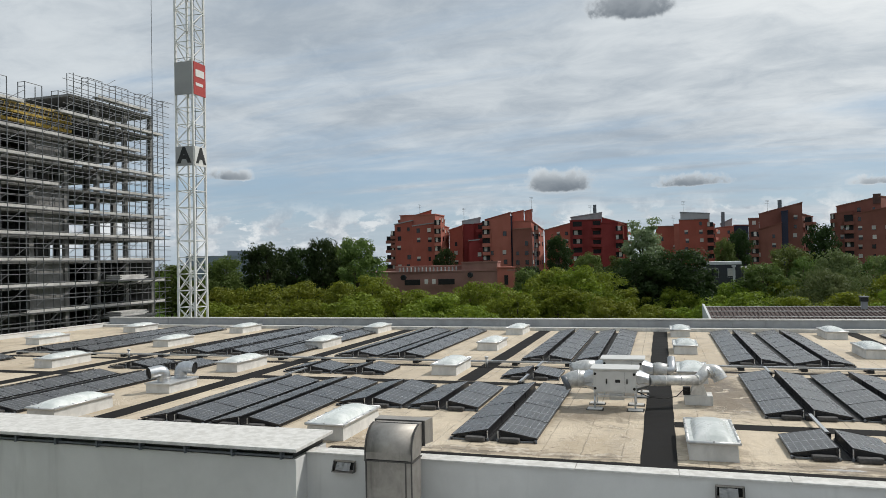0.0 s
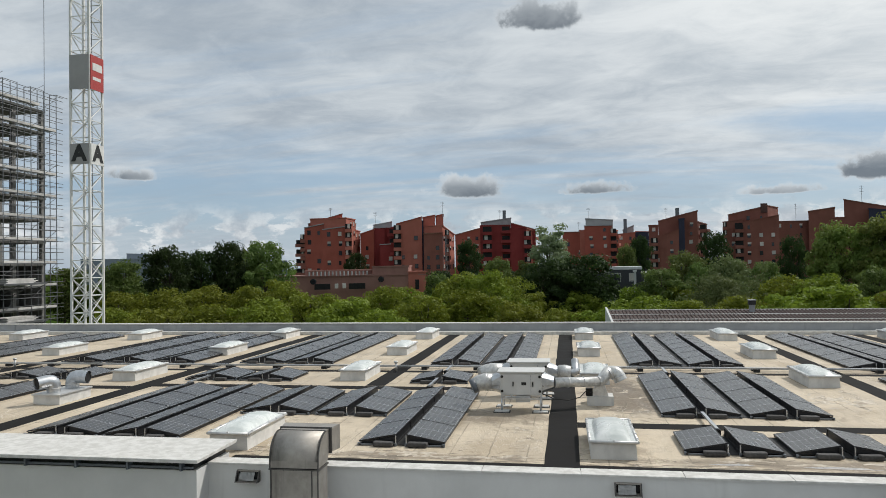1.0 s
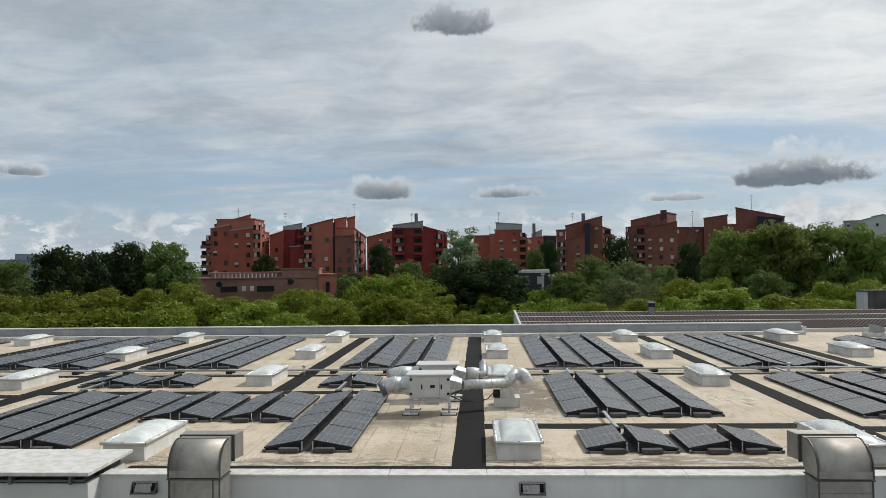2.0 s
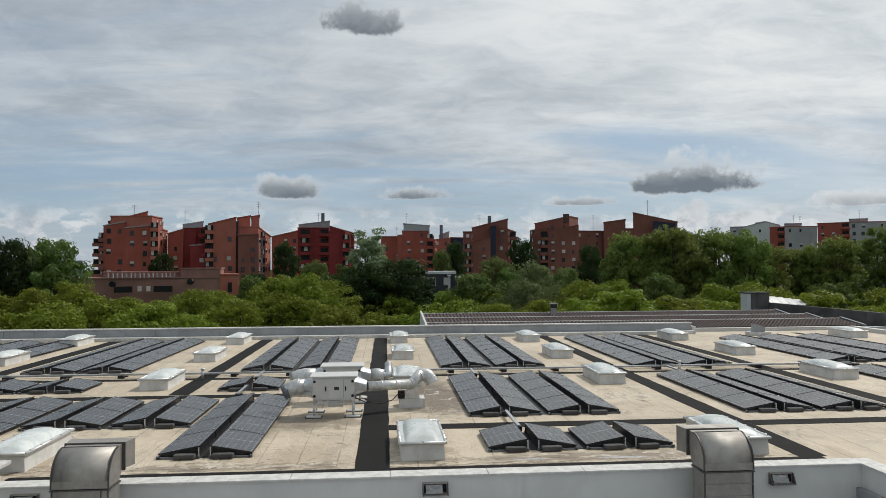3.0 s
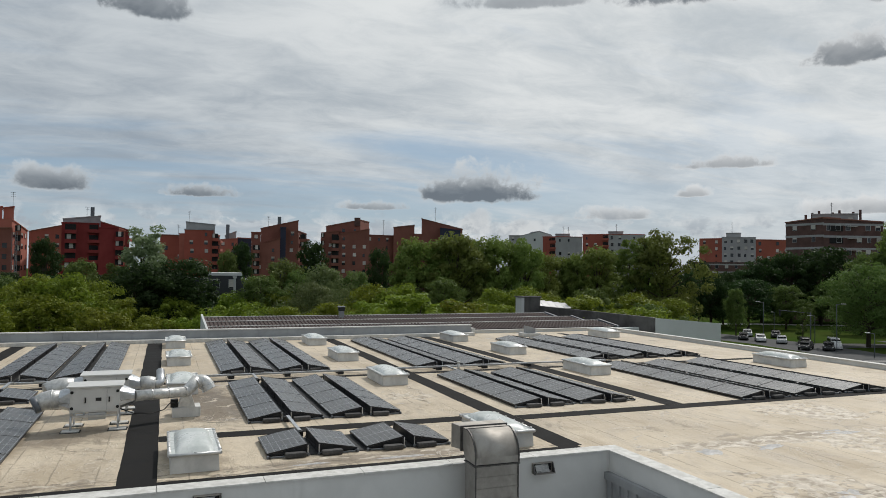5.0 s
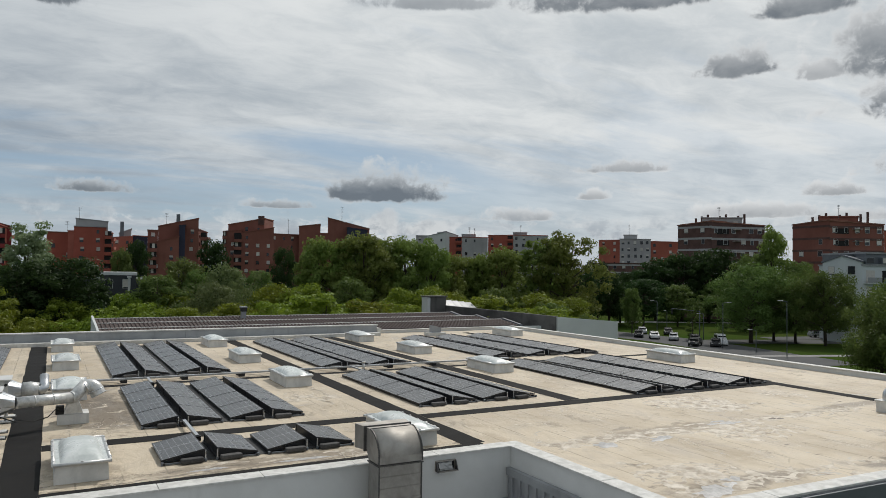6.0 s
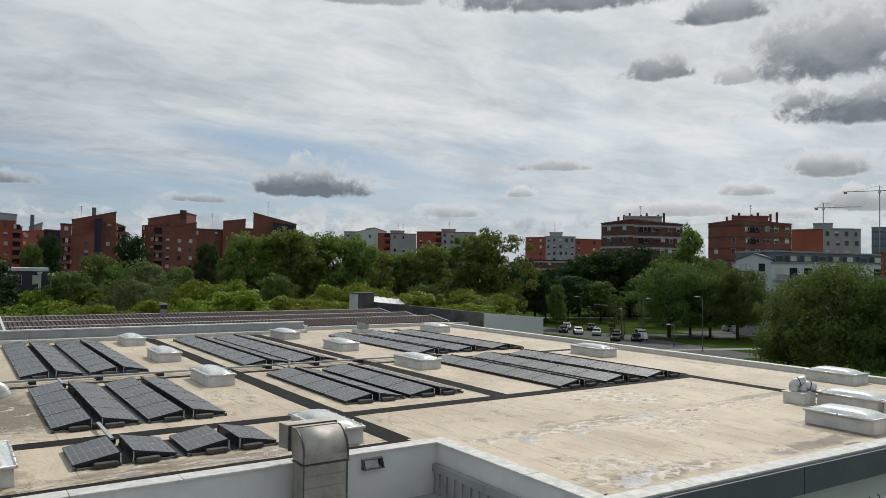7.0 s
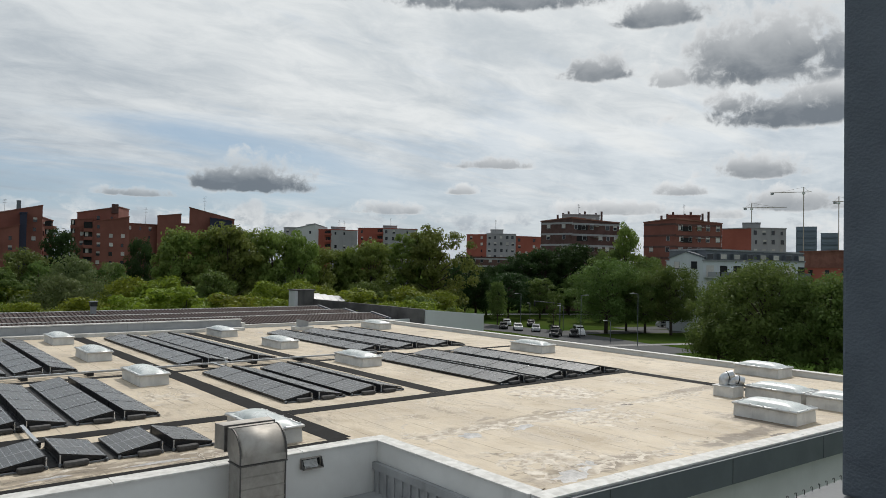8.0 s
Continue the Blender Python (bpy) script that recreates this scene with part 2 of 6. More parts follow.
def cell_material():
    """Dark glass over silicon cells: six columns of half cells, fine pale ribbons, a gap across the middle."""
    mat = bpy.data.materials.new("solar_cells")
    mat.use_nodes = True
    n = Nodes(mat.node_tree)
    bsdf = n.tree.nodes["Principled BSDF"]
    co = n.tree.nodes.new("ShaderNodeTexCoord").outputs["Object"]
    sep = n.tree.nodes.new("ShaderNodeSeparateXYZ")
    n.link(co, sep.inputs[0])

    def lines(axis, pitch, half, shift=0.0):
        f = n.math("FRACT", n.math("DIVIDE", n.math("ADD", sep.outputs[axis], 50 * pitch + shift), pitch))
        return n.math("GREATER_THAN", n.math("ABSOLUTE", n.math("SUBTRACT", f, 0.5)), 0.5 - half / pitch)

    cols = lines(0, 0.1665, 0.0045)
    rows = lines(1, 0.1960, 0.0035)
    middle = n.math("LESS_THAN", n.math("ABSOLUTE", sep.outputs[1]), 0.011)
    grid = n.math("MAXIMUM", n.math("MAXIMUM", cols, middle), n.math("MULTIPLY", rows, 0.5))
    dirt = n.noise(co, 2.5, 5, 0.6, 0.4)
    rnd = n.tree.nodes.new("ShaderNodeObjectInfo").outputs["Random"]
    base = n.mix(rnd, (0.018, 0.0183, 0.019), (0.029, 0.0293, 0.030))
    base = n.mix(n.step(dirt, 0.45, 0.75, 0.0, 0.5), base, (0.088, 0.086, 0.081))
    col = n.mix(n.math("MULTIPLY", grid, 0.75), base, (0.46, 0.47, 0.49))
    n.link(col, bsdf.inputs["Base Color"])
    n.link(n.step(dirt, 0.3, 0.7, 0.24, 0.42), bsdf.inputs["Roughness"])
    bsdf.inputs["Specular IOR Level"].default_value = 0.5
    bsdf.inputs["Coat Weight"].default_value, bsdf.inputs["Coat Roughness"].default_value = 0.42, 0.52
    return mat


def leaf_material(name, dark, light, per_object=0.2):
    mat = bpy.data.materials.new(name)
    mat.use_nodes = True
    n = Nodes(mat.node_tree)
    bsdf = n.tree.nodes["Principled BSDF"]
    geo = n.tree.nodes.new("ShaderNodeNewGeometry")
    rnd = n.tree.nodes.new("ShaderNodeObjectInfo").outputs["Random"]
    clump = n.noise(n.tree.nodes.new("ShaderNodeTexCoord").outputs["Object"], 0.35, 3)
    col = n.mix(n.math("MULTIPLY_ADD", geo.outputs["Random Per Island"], 0.42, n.math("MULTIPLY", clump, 0.68), clamp=True), dark, light)
    hsv = n.tree.nodes.new("ShaderNodeHueSaturation")
    n.link(col, hsv.inputs["Color"])
    n.link(n.math("MULTIPLY_ADD", rnd, 2 * per_object, 1 - per_object), hsv.inputs["Value"])
    n.link(n.math("MULTIPLY_ADD", rnd, 0.04, 0.48), hsv.inputs["Hue"])
    n.link(hsv.outputs[0], bsdf.inputs["Base Color"])
    bsdf.inputs["Roughness"].default_value = 0.6
    bsdf.inputs["Specular IOR Level"].default_value = 0.25
    thin = n.tree.nodes.new("ShaderNodeBsdfTranslucent")
    n.link(hsv.outputs[0], thin.inputs[0])
    both = n.tree.nodes.new("ShaderNodeMixShader")
    both.inputs[0].default_value = 0.40
    n.link(bsdf.outputs[0], both.inputs[1])
    n.link(thin.outputs[0], both.inputs[2])
    n.link(both.outputs[0], n.tree.nodes["Material Output"].inputs[0])
    return mat


FELT = membrane_material()
CELLS = cell_material()
BITUMEN = material("bitumen_strip", (0.009, 0.0085, 0.0085), 0.85, vary=0.45, scale=1.5, grain=60, tint=(0.019, 0.018, 0.017), spec=0.14)
WHITE_WALL = material("white_render", (0.66, 0.66, 0.64), 0.85, vary=0.1, scale=0.6, grain=30, stain=0.25)
COPING = material("pale_coping", (0.66, 0.65, 0.62), 0.7, vary=0.22, scale=4, grain=50, tint=(0.50, 0.49, 0.46))
CONCRETE_GREY = material("grey_parapet", (0.34, 0.35, 0.355), 0.8, vary=0.2, scale=0.8, grain=20, stain=0.3)
FASCIA = material("dark_grey_sheet", (0.125, 0.14, 0.158), 0.5, metal=0.0, vary=0.15, scale=0.7, grain=15, bump=0.03)
STEEL = material("stainless_sheet", (0.45, 0.425, 0.39), 0.64, metal=1.0, vary=0.22, scale=1.6, grain=12, bump=0.05, stain=0.45)
STEEL_EDGE = material("steel_edge", (0.11, 0.105, 0.10), 0.5, metal=0.6, vary=0.2, scale=4, grain=30, bump=0.04)
CAR_GLASS = material("car_glass", (0.008, 0.009, 0.010), 0.2, vary=0.05, bump=0.0, spec=0.25)
GALVANISED = material("galvanised_steel", (0.62, 0.64, 0.66), 0.35, metal=0.9, vary=0.25, scale=5, grain=30, bump=0.08)
ALU_FRAME = material("black_anodised_frame", (0.018, 0.018, 0.02), 0.45, vary=0.2, bump=0.0)
BLACK_RUBBER = material("black_rubber", (0.012, 0.012, 0.012), 0.7, vary=0.3, bump=0.1)
BALLAST = material("grey_ballast_block", (0.085, 0.082, 0.08), 0.9, vary=0.35, scale=8, grain=50, per_object=0.2)
PANEL_WHITE = material("light_grey_painted_sheet", (0.60, 0.60, 0.58), 0.45, vary=0.1, scale=2, grain=20, bump=0.03)
CURB = material("grey_upstand", (0.68, 0.67, 0.64), 0.75, vary=0.22, scale=1.6, grain=30, stain=0.35, per_object=0.06)
DOME = material("milky_acrylic", (0.70, 0.72, 0.70), 0.32, vary=0.3, scale=2.2, grain=14, tint=(0.50, 0.54, 0.52), bump=0.04, per_object=0.08, stain=0.35)
ALU = material("aluminium_rim", (0.66, 0.66, 0.65), 0.4, metal=0.6, vary=0.15, bump=0.03)
# near-black for sheets that stand in for the shade inside openings
INNER_SHADE = material("painted_inner_shade", (0.01, 0.01, 0.01), 0.9, bump=0.0)
PILLAR = material("blue_grey_plaster", (0.115, 0.14, 0.17), 0.9, vary=0.15, scale=5, grain=90, bump=0.8)
CORRUGATED = material("brown_corrugated_sheet", (0.058, 0.038, 0.033), 0.7, vary=0.3, scale=0.6, grain=8, tint=(0.085, 0.062, 0.055), spec=0.2)
OLD_WALL = material("weathered_concrete", (0.125, 0.12, 0.113), 0.9, vary=0.5, scale=0.5, grain=10, stain=0.5)
GRASS = material("lawn", (0.036, 0.068, 0.013), 1.0, vary=0.4, scale=0.06, grain=2.0, tint=(0.052, 0.072, 0.018), spec=0.0)
ASPHALT = material("asphalt", (0.075, 0.077, 0.08), 0.85, vary=0.3, scale=0.15, grain=5.0, tint=(0.11, 0.11, 0.11), spec=0.1)
BARK = material("bark", (0.075, 0.058, 0.042), 0.95, vary=0.4, scale=4, grain=20, bump=0.4)
LEAF_BRIGHT = leaf_material("fresh_leaves", (0.077, 0.117, 0.013), (0.242, 0.292, 0.031))
LEAF_MID = leaf_material("green_leaves", (0.056, 0.093, 0.022), (0.165, 0.218, 0.056))
LEAF_SAGE = leaf_material("sage_leaves", (0.070, 0.103, 0.036), (0.195, 0.242, 0.090))
LEAF_OLIVE = leaf_material("olive_leaves", (0.080, 0.118, 0.024), (0.235, 0.292, 0.068))
LEAF_DARK = leaf_material("dark_leaves", (0.014, 0.034, 0.009), (0.045, 0.080, 0.020))
LEAF_PALE = leaf_material("silvery_leaves", (0.10, 0.14, 0.06), (0.28, 0.325, 0.18))
CONCRETE_RAW = material("raw_concrete", (0.25, 0.245, 0.235), 0.9, vary=0.25, scale=0.6, grain=8, stain=0.3)
SCAFFOLD = material("scaffold_tube", (0.19, 0.195, 0.20), 0.45, metal=0.6, vary=0.2, bump=0.0)
PLANK = material("scaffold_deck", (0.58, 0.565, 0.54), 0.8, vary=0.3, scale=1, grain=10, per_object=0.15)
CRANE_WHITE = material("white_crane_paint", (0.72, 0.72, 0.70), 0.5, vary=0.1, bump=0.0)
YELLOW = material("yellow_formwork_beam", (0.48, 0.33, 0.06), 0.7, vary=0.3, scale=2, bump=0.0)
TERRACOTTA = material("terracotta_render", (0.35, 0.090, 0.061), 0.9, vary=0.2, scale=0.15, grain=3, stain=0.2)
ROSE = material("rose_render", (0.42, 0.138, 0.098), 0.9, vary=0.18, scale=0.15, grain=3, stain=0.2)
CRIMSON = material("crimson_render", (0.235, 0.030, 0.028), 0.9, vary=0.2, scale=0.15, grain=3, stain=0.2)
BROWN_RENDER = material("brown_render", (0.230, 0.086, 0.062), 0.9, vary=0.2, scale=0.15, grain=3, stain=0.2)
BRICK_DARK = material("dark_brown_brick", (0.115, 0.062, 0.052), 0.9, vary=0.3, scale=0.4, grain=6)
ORANGE_RENDER = material("orange_render", (0.36, 0.105, 0.070), 0.9, vary=0.2, scale=0.15, grain=3)
GREY_RENDER = material("grey_render", (0.36, 0.36, 0.36), 0.9, vary=0.15, scale=0.15, grain=3, stain=0.2)
PALE_RENDER = material("pale_render", (0.55, 0.57, 0.56), 0.9, vary=0.1, scale=0.15, grain=3, stain=0.15)
COOL_RENDER = material("cool_grey_render", (0.56, 0.60, 0.61), 0.9, vary=0.12, scale=0.15, grain=3, stain=0.15)
ROOF_GREY = material("grey_roof_sheet", (0.30, 0.31, 0.32), 0.5, vary=0.25, scale=0.4, grain=4, bump=0.05)
ROOF_TILE = material("clay_tile_roof", (0.25, 0.115, 0.08), 0.9, vary=0.35, scale=0.5, grain=6)
NAVY = material("navy_cladding", (0.012, 0.016, 0.045), 0.6, vary=0.2, bump=0.0)
PANE = material("dark_window_pane", (0.022, 0.025, 0.030), 0.12, vary=0.3, scale=0.3, bump=0.0, per_object=0.4)
BLIND = material("white_shutter", (0.52, 0.50, 0.46), 0.7, vary=0.15, bump=0.0, per_object=0.25)
# air haze over the far buildings is put into these two colours
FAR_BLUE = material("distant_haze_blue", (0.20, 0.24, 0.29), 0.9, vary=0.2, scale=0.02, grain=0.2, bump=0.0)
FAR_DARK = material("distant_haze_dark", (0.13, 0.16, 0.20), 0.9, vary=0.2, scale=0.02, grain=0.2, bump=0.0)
FAR_STEEL = material("distant_crane_paint", (0.42, 0.36, 0.30), 0.8, vary=0.1, bump=0.0)
DUSTY = material("dusty_pink_render", (0.30, 0.158, 0.128), 0.9, vary=0.2, scale=0.15, grain=3, stain=0.25)
OFFICE_DARK = material("dark_office_panel", (0.030, 0.034, 0.042), 0.5, vary=0.2, bump=0.0)
SLEEVE = material("silver_insulation", (0.66, 0.66, 0.64), 0.38, metal=0.45, vary=0.3, scale=7, grain=30, bump=0.35, tint=(0.46, 0.46, 0.45))
SILL_GREY = material("grey_sill_metal", (0.16, 0.165, 0.17), 0.45, vary=0.12, bump=0.02)
SIGN_WHITE = material("sign_white", (0.70, 0.70, 0.68), 0.6, vary=0.1, bump=0.0)
SIGN_RED = material("sign_red", (0.42, 0.045, 0.04), 0.6, vary=0.15, bump=0.0)
SIGN_BLACK = material("sign_black", (0.015, 0.015, 0.015), 0.6, vary=0.1, bump=0.0)


# ---- building blocks ----
def add_box(bm, x0, x1, y0, y1, z0, z1, index=0):
    v = [bm.verts.new(p) for p in ((x0, y0, z0), (x1, y0, z0), (x1, y1, z0), (x0, y1, z0), (x0, y0, z1), (x1, y0, z1), (x1, y1, z1), (x0, y1, z1))]
    for f in ((3, 2, 1, 0), (4, 5, 6, 7), (0, 1, 5, 4), (1, 2, 6, 5), (2, 3, 7, 6), (3, 0, 4, 7)):
        bm.faces.new([v[k] for k in f]).material_index = index
    return v


def box(x0, x1, y0, y1, z0, z1, bevel=0.0):
    bm = bmesh.new()
    add_box(bm, x0, x1, y0, y1, z0, z1)
    if bevel:
        bmesh.ops.bevel(bm, geom=bm.edges[:], offset=bevel, segments=2, affect="EDGES", profile=0.6)
    return bm


def add_tube(bm, points, radius, sides=8, cap=True, index=0):
    """A round tube along the points; radius may be one number or one for each point."""
    pts = [Vector(p) for p in points]
    radii = radius if isinstance(radius, (list, tuple)) else [radius] * len(pts)
    rings, axis = [], None
    for k, p in enumerate(pts):
        way = (pts[min(k + 1, len(pts) - 1)] - pts[max(k - 1, 0)]).normalized()
        if axis is None:
            axis = way.orthogonal().normalized()
        axis = (axis - way * axis.dot(way)).normalized()
        other = way.cross(axis)
        rings.append([bm.verts.new(p + (axis * math.cos(a) + other * math.sin(a)) * radii[k]) for a in (2 * math.pi * i / sides for i in range(sides))])
    for a, b in zip(rings, rings[1:]):
        for i in range(sides):
            f = bm.faces.new((a[i], a[(i + 1) % sides], b[(i + 1) % sides], b[i]))
            f.smooth, f.material_index = sides > 5, index
    if cap:
        bm.faces.new(rings[0][::-1]).material_index = index
        bm.faces.new(rings[-1]).material_index = index


def tube(points, radius, sides=8, cap=True):
    bm = bmesh.new()
    add_tube(bm, points, radius, sides, cap)
    return bm


def mesh_of(name, bm, *mats):
    data = bpy.data.meshes.new(name)
    bm.normal_update()
    bm.to_mesh(data)
    bm.free()
    for m in mats:
        data.materials.append(m)
    return data


def part(name, bm, mat, parent, label=""):
    """Links a bmesh (or a ready mesh) as one mesh object under a thing or a part."""
    data = mesh_of(name, bm, mat) if isinstance(bm, bmesh.types.BMesh) else bm
    ob = new(name, data)
    ob.parent = parent
    return tagged(ob, label) if label else ob


def thing(name, label, category, group="", m=None, kind=""):
    ob = tagged(new(name), label, category, group, kind)
    if m is not None:
        ob.matrix_basis = m
    return ob


def structure(name, bm, mat, label="", category=""):
    return tagged(new(name, mesh_of(name, bm, mat)), label, category, "", "structure")


def bent(a, b, c, r, steps=5):
    """Points of a pipe that runs a-b-c with a rounded bend at b."""
    a, b, c = Vector(a), Vector(b), Vector(c)
    p, q = b + (a - b).normalized() * r, b + (c - b).normalized() * r
    return [a] + [p * (1 - t) ** 2 + b * 2 * t * (1 - t) + q * t * t for t in (k / steps for k in range(steps + 1))] + [c]


# ---- the ground, roads ----
GROUND = -7.0
bm = bmesh.new()
for k in range(64):
    a0, a1 = 2 * math.pi * k / 64, 2 * math.pi * (k + 1) / 64
    bm.faces.new([bm.verts.new(p) for p in ((0, 0, GROUND), (3500 * math.cos(a0), 3500 * math.sin(a0), GROUND), (3500 * math.cos(a1), 3500 * math.sin(a1), GROUND))])
bmesh.ops.remove_doubles(bm, verts=bm.verts[:], dist=0.01)
structure("ground", bm, GRASS, "green lawn and open ground round the buildings", "ground")

# ---- the flat roof and its walls ----
XL, XR, YF = -46.0, 35.8, 51.6
FRONT = 16.9
bm = bmesh.new()
add_box(bm, XL, 11.7, FRONT, YF, -0.35, 0.0)
v = add_box(bm, 11.7, XR, 10.9, 53.0, -0.35, 0.0)
v[1].co.y = v[5].co.y = 9.8
roof = structure("roof_deck", bm, FELT, "flat roof covered in cream weathered roofing felt", "roof")
bm = bmesh.new()
add_box(bm, XL, 11.68, FRONT - 0.1, YF - 0.2, GROUND, -0.36)
structure("wall_front", bm, WHITE_WALL, "white rendered facade under the flat roof", "wall")
bm = bmesh.new()
v = add_box(bm, 11.72, XR - 0.02, 10.95, 52.9, GROUND, -0.36)
v[1].co.y = v[5].co.y = 9.9
structure("wall_wing", bm, WHITE_WALL, "white rendered wall of the projecting wing", "wall")


def coping_run(name, x0, x1, y0, y1, z0, z1, along, pieces, mat, label):
    """A low parapet with a capping in separate lengths."""
    base = structure(name, box(x0, x1, y0, y1, z0, z1 - 0.05), WHITE_WALL, label, "parapet")
    for k in range(pieces):
        f0, f1 = k / pieces, (k + 1) / pieces
        g = 0.006
        if along == "x":
            cap = box(x0 + (x1 - x0) * f0 + g, x0 + (x1 - x0) * f1 - g, y0 - 0.05, y1 + 0.04, z1 - 0.05 + 0.002, z1 + random.uniform(-0.004, 0.004), 0.008)
        else:
            cap = box(x0 - 0.04, x1 + 0.04, y0 + (y1 - y0) * f0 + g, y0 + (y1 - y0) * f1 - g, z1 - 0.05 + 0.002, z1 + random.uniform(-0.004, 0.004), 0.008)
        part("capping", cap, mat, base)
    return base


coping_run("parapet_front", -8.85, 11.66, FRONT - 0.12, FRONT + 0.28, -6.8, 0.2, "x", 9, COPING, "low white parapet with pale metal capping along the roof edge")
coping_run("parapet_side", 11.66, 12.06, 10.95, FRONT + 0.28, -0.5, 0.2, "y", 3, COPING, "low white parapet with pale capping beside the wing roof")
SLANT = pose(11.66, 10.55, 0, 0, 0, -2.62)
wing = coping_run("parapet_wing", 0, XR - 11.66, 0, 0.38, -0.3, 0.2, "x", 9, COPING, "low parapet with pale perforated capping on the wing edge")
wing.matrix_basis = SLANT
fascia = structure("fascia_wing", box(-0.04, XR - 11.66, -0.15, -0.055, -0.56, 0.12), FASCIA, "dark grey metal fascia under the wing's capping", "fascia")
fascia.matrix_basis = SLANT
for k in range(5):
    part("cover_strip", box(1.9 + k * 4.8, 1.92 + k * 4.8, -0.156, -0.151, -0.56, 0.12), ALU_FRAME, fascia)
coping_run("parapet_right", XR - 0.02, XR + 0.35, 10.95, 53.0, -0.6, 0.28, "y", 14, COPING, "low parapet with pale capping along the far side of the roof")
coping_run("parapet_left", XL - 0.35, XL, 18.0, YF, -0.6, 0.35, "y", 12, COPING, "low parapet beside the scaffolded building")
far = structure("parapet_back", box(XL, 22.6, YF, YF + 0.35, -1.0, 0.72), CONCRETE_GREY, "grey parapet at the back of the roof with sheet panels", "parapet")
for k in range(34):
    x0 = XL + k * 68.6 / 34
    part("panel", box(x0 + 0.01, x0 + 68.6 / 34 - 0.01, YF - 0.03, YF, 0.10, 0.70, 0.006), CONCRETE_GREY, far)
part("capping", box(XL, 22.65, YF - 0.06, YF + 0.42, 0.722, 0.80, 0.01), COPING, far)
structure("gutter_back", box(XL, 22.6, YF - 0.75, YF - 0.06, 0.0, 0.22), COPING, "pale upstand in front of the grey back parapet", "parapet")
coping_run("parapet_low", 22.97, XR - 0.04, 52.7, 53.0, -0.5, 0.26, "x", 5, COPING, "low parapet with pale capping before the brown roof")
coping_run("parapet_return", 22.66, 22.95, YF + 0.02, 52.98, -0.5, 0.50, "y", 1, COPING, "short return of the back parapet")

# the raised wall with the broad white slab
structure("wall_raised", box(-48.0, -8.85, 16.2, 17.9, GROUND, 0.14), WHITE_WALL, "plain white rendered wall of the stair block", "wall")
# solid black band standing in for the shadow beneath the slab's overhang
structure("slab_shade_band", box(-48.0, -8.95, 16.24, 17.9, 0.142, 0.368), ALU_FRAME, "black band for the shadow and dark rail under the white slab", "trim")
slab = structure("coping_slab", box(-48.0, -8.7, 15.95, 18.05, 0.370, 0.46, 0.015), COPING, "broad white slab on top of the raised wall", "coping")
part("drip_rail", box(-48.0, -8.9, 16.10, 16.16, 0.20, 0.25), FASCIA, slab)
for k in range(28):
    part("bracket", box(-47.0 + k * 1.4, -46.95 + k * 1.4, 16.02, 16.22, 0.16, 0.366), FASCIA, slab)

# ---- bitumen walkways across the felt ----
STRIPS = [
    (-0.61, 0.26, 18.15, 50.8), (-8.35, -7.55, 29.2, 50.8), (-18.5, -17.6, 18.1, 50.8), (-28.8, -27.9, 18.1, 50.8), (-38.8, -37.9, 29.0, 50.8),
    (10.9, 11.67, 18.15, 51.0), (18.1, 18.9, 22.6, 51.0), (29.5, 30.2, 15.5, 22.6), (29.85, 30.4, 22.6, 51.0),
]
CROSS = [(0.26, 10.9, 22.3, 23.0), (11.67, 30.2, 21.85, 22.55), (-8.8, 11.5, 17.3, 18.15), (-17.6, -0.61, 28.4, 29.1), (-46.0, -18.5, 27.7, 28.4), (-37.0, 33.6, 33.0, 33.5)]
strip_rng = random.Random(31)


def strip_sheet(x0, x1, y0, y1, top):
    """A hand-laid strip: its long edges wander by a few centimetres."""
    along_y = y1 - y0 > x1 - x0
    length = y1 - y0 if along_y else x1 - x0
    count = max(2, int(length / 0.8))
    bm = bmesh.new()
    rows = []
    for k in range(count + 1):
        f = k / count
        a, b = strip_rng.gauss(0, 0.009), strip_rng.gauss(0, 0.009)
        if along_y:
            ends = ((x0 + a, y0 + f * length), (x1 + b, y0 + f * length))
        else:
            ends = ((x0 + f * length, y1 + a), (x0 + f * length, y0 + b))
        rows.append([bm.verts.new((x, y, z)) for (x, y), z in ((ends[0], 0.0005), (ends[0], top), (ends[1], top), (ends[1], 0.0005))])
    for a, b in zip(rows, rows[1:]):
        for q in range(3):
            bm.faces.new((a[q], a[q + 1], b[q + 1], b[q]))
    bmesh.ops.recalc_face_normals(bm, faces=bm.faces[:])
    return bm


for x0, x1, y0, y1 in STRIPS + CROSS:
    lift = 0.006 if x1 - x0 < y1 - y0 else 0.010
    structure("walkway_strip", strip_sheet(x0, x1, y0, y1, lift), BITUMEN, "black bitumen strip laid over the roofing felt", "walkway")

# ---- solar panels on low tents ----
PW, PL, LOW, HIGH = 1.09, 1.99, 0.12, 0.32


def panel_mesh():
    bm = bmesh.new()
    w, l = PW / 2, PL / 2
    for x0, x1, y0, y1 in ((-w, -w + 0.014, -l, l), (w - 0.014, w, -l, l), (-w + 0.014, w - 0.014, -l, -l + 0.014), (-w + 0.014, w - 0.014, l - 0.014, l)):
        add_box(bm, x0, x1, y0, y1, -0.035, 0.0, 0)
    add_box(bm, -w + 0.014, w - 0.014, -l + 0.014, l - 0.014, -0.02, -0.004, 1)
    return mesh_of("solar_panel", bm, ALU_FRAME, CELLS)


PANEL = panel_mesh()
bm = box(-0.28, 0.28, -0.11, 0.11, 0.0, 0.13, 0.045)
BLOCK = mesh_of("ballast_block", bm, BALLAST)


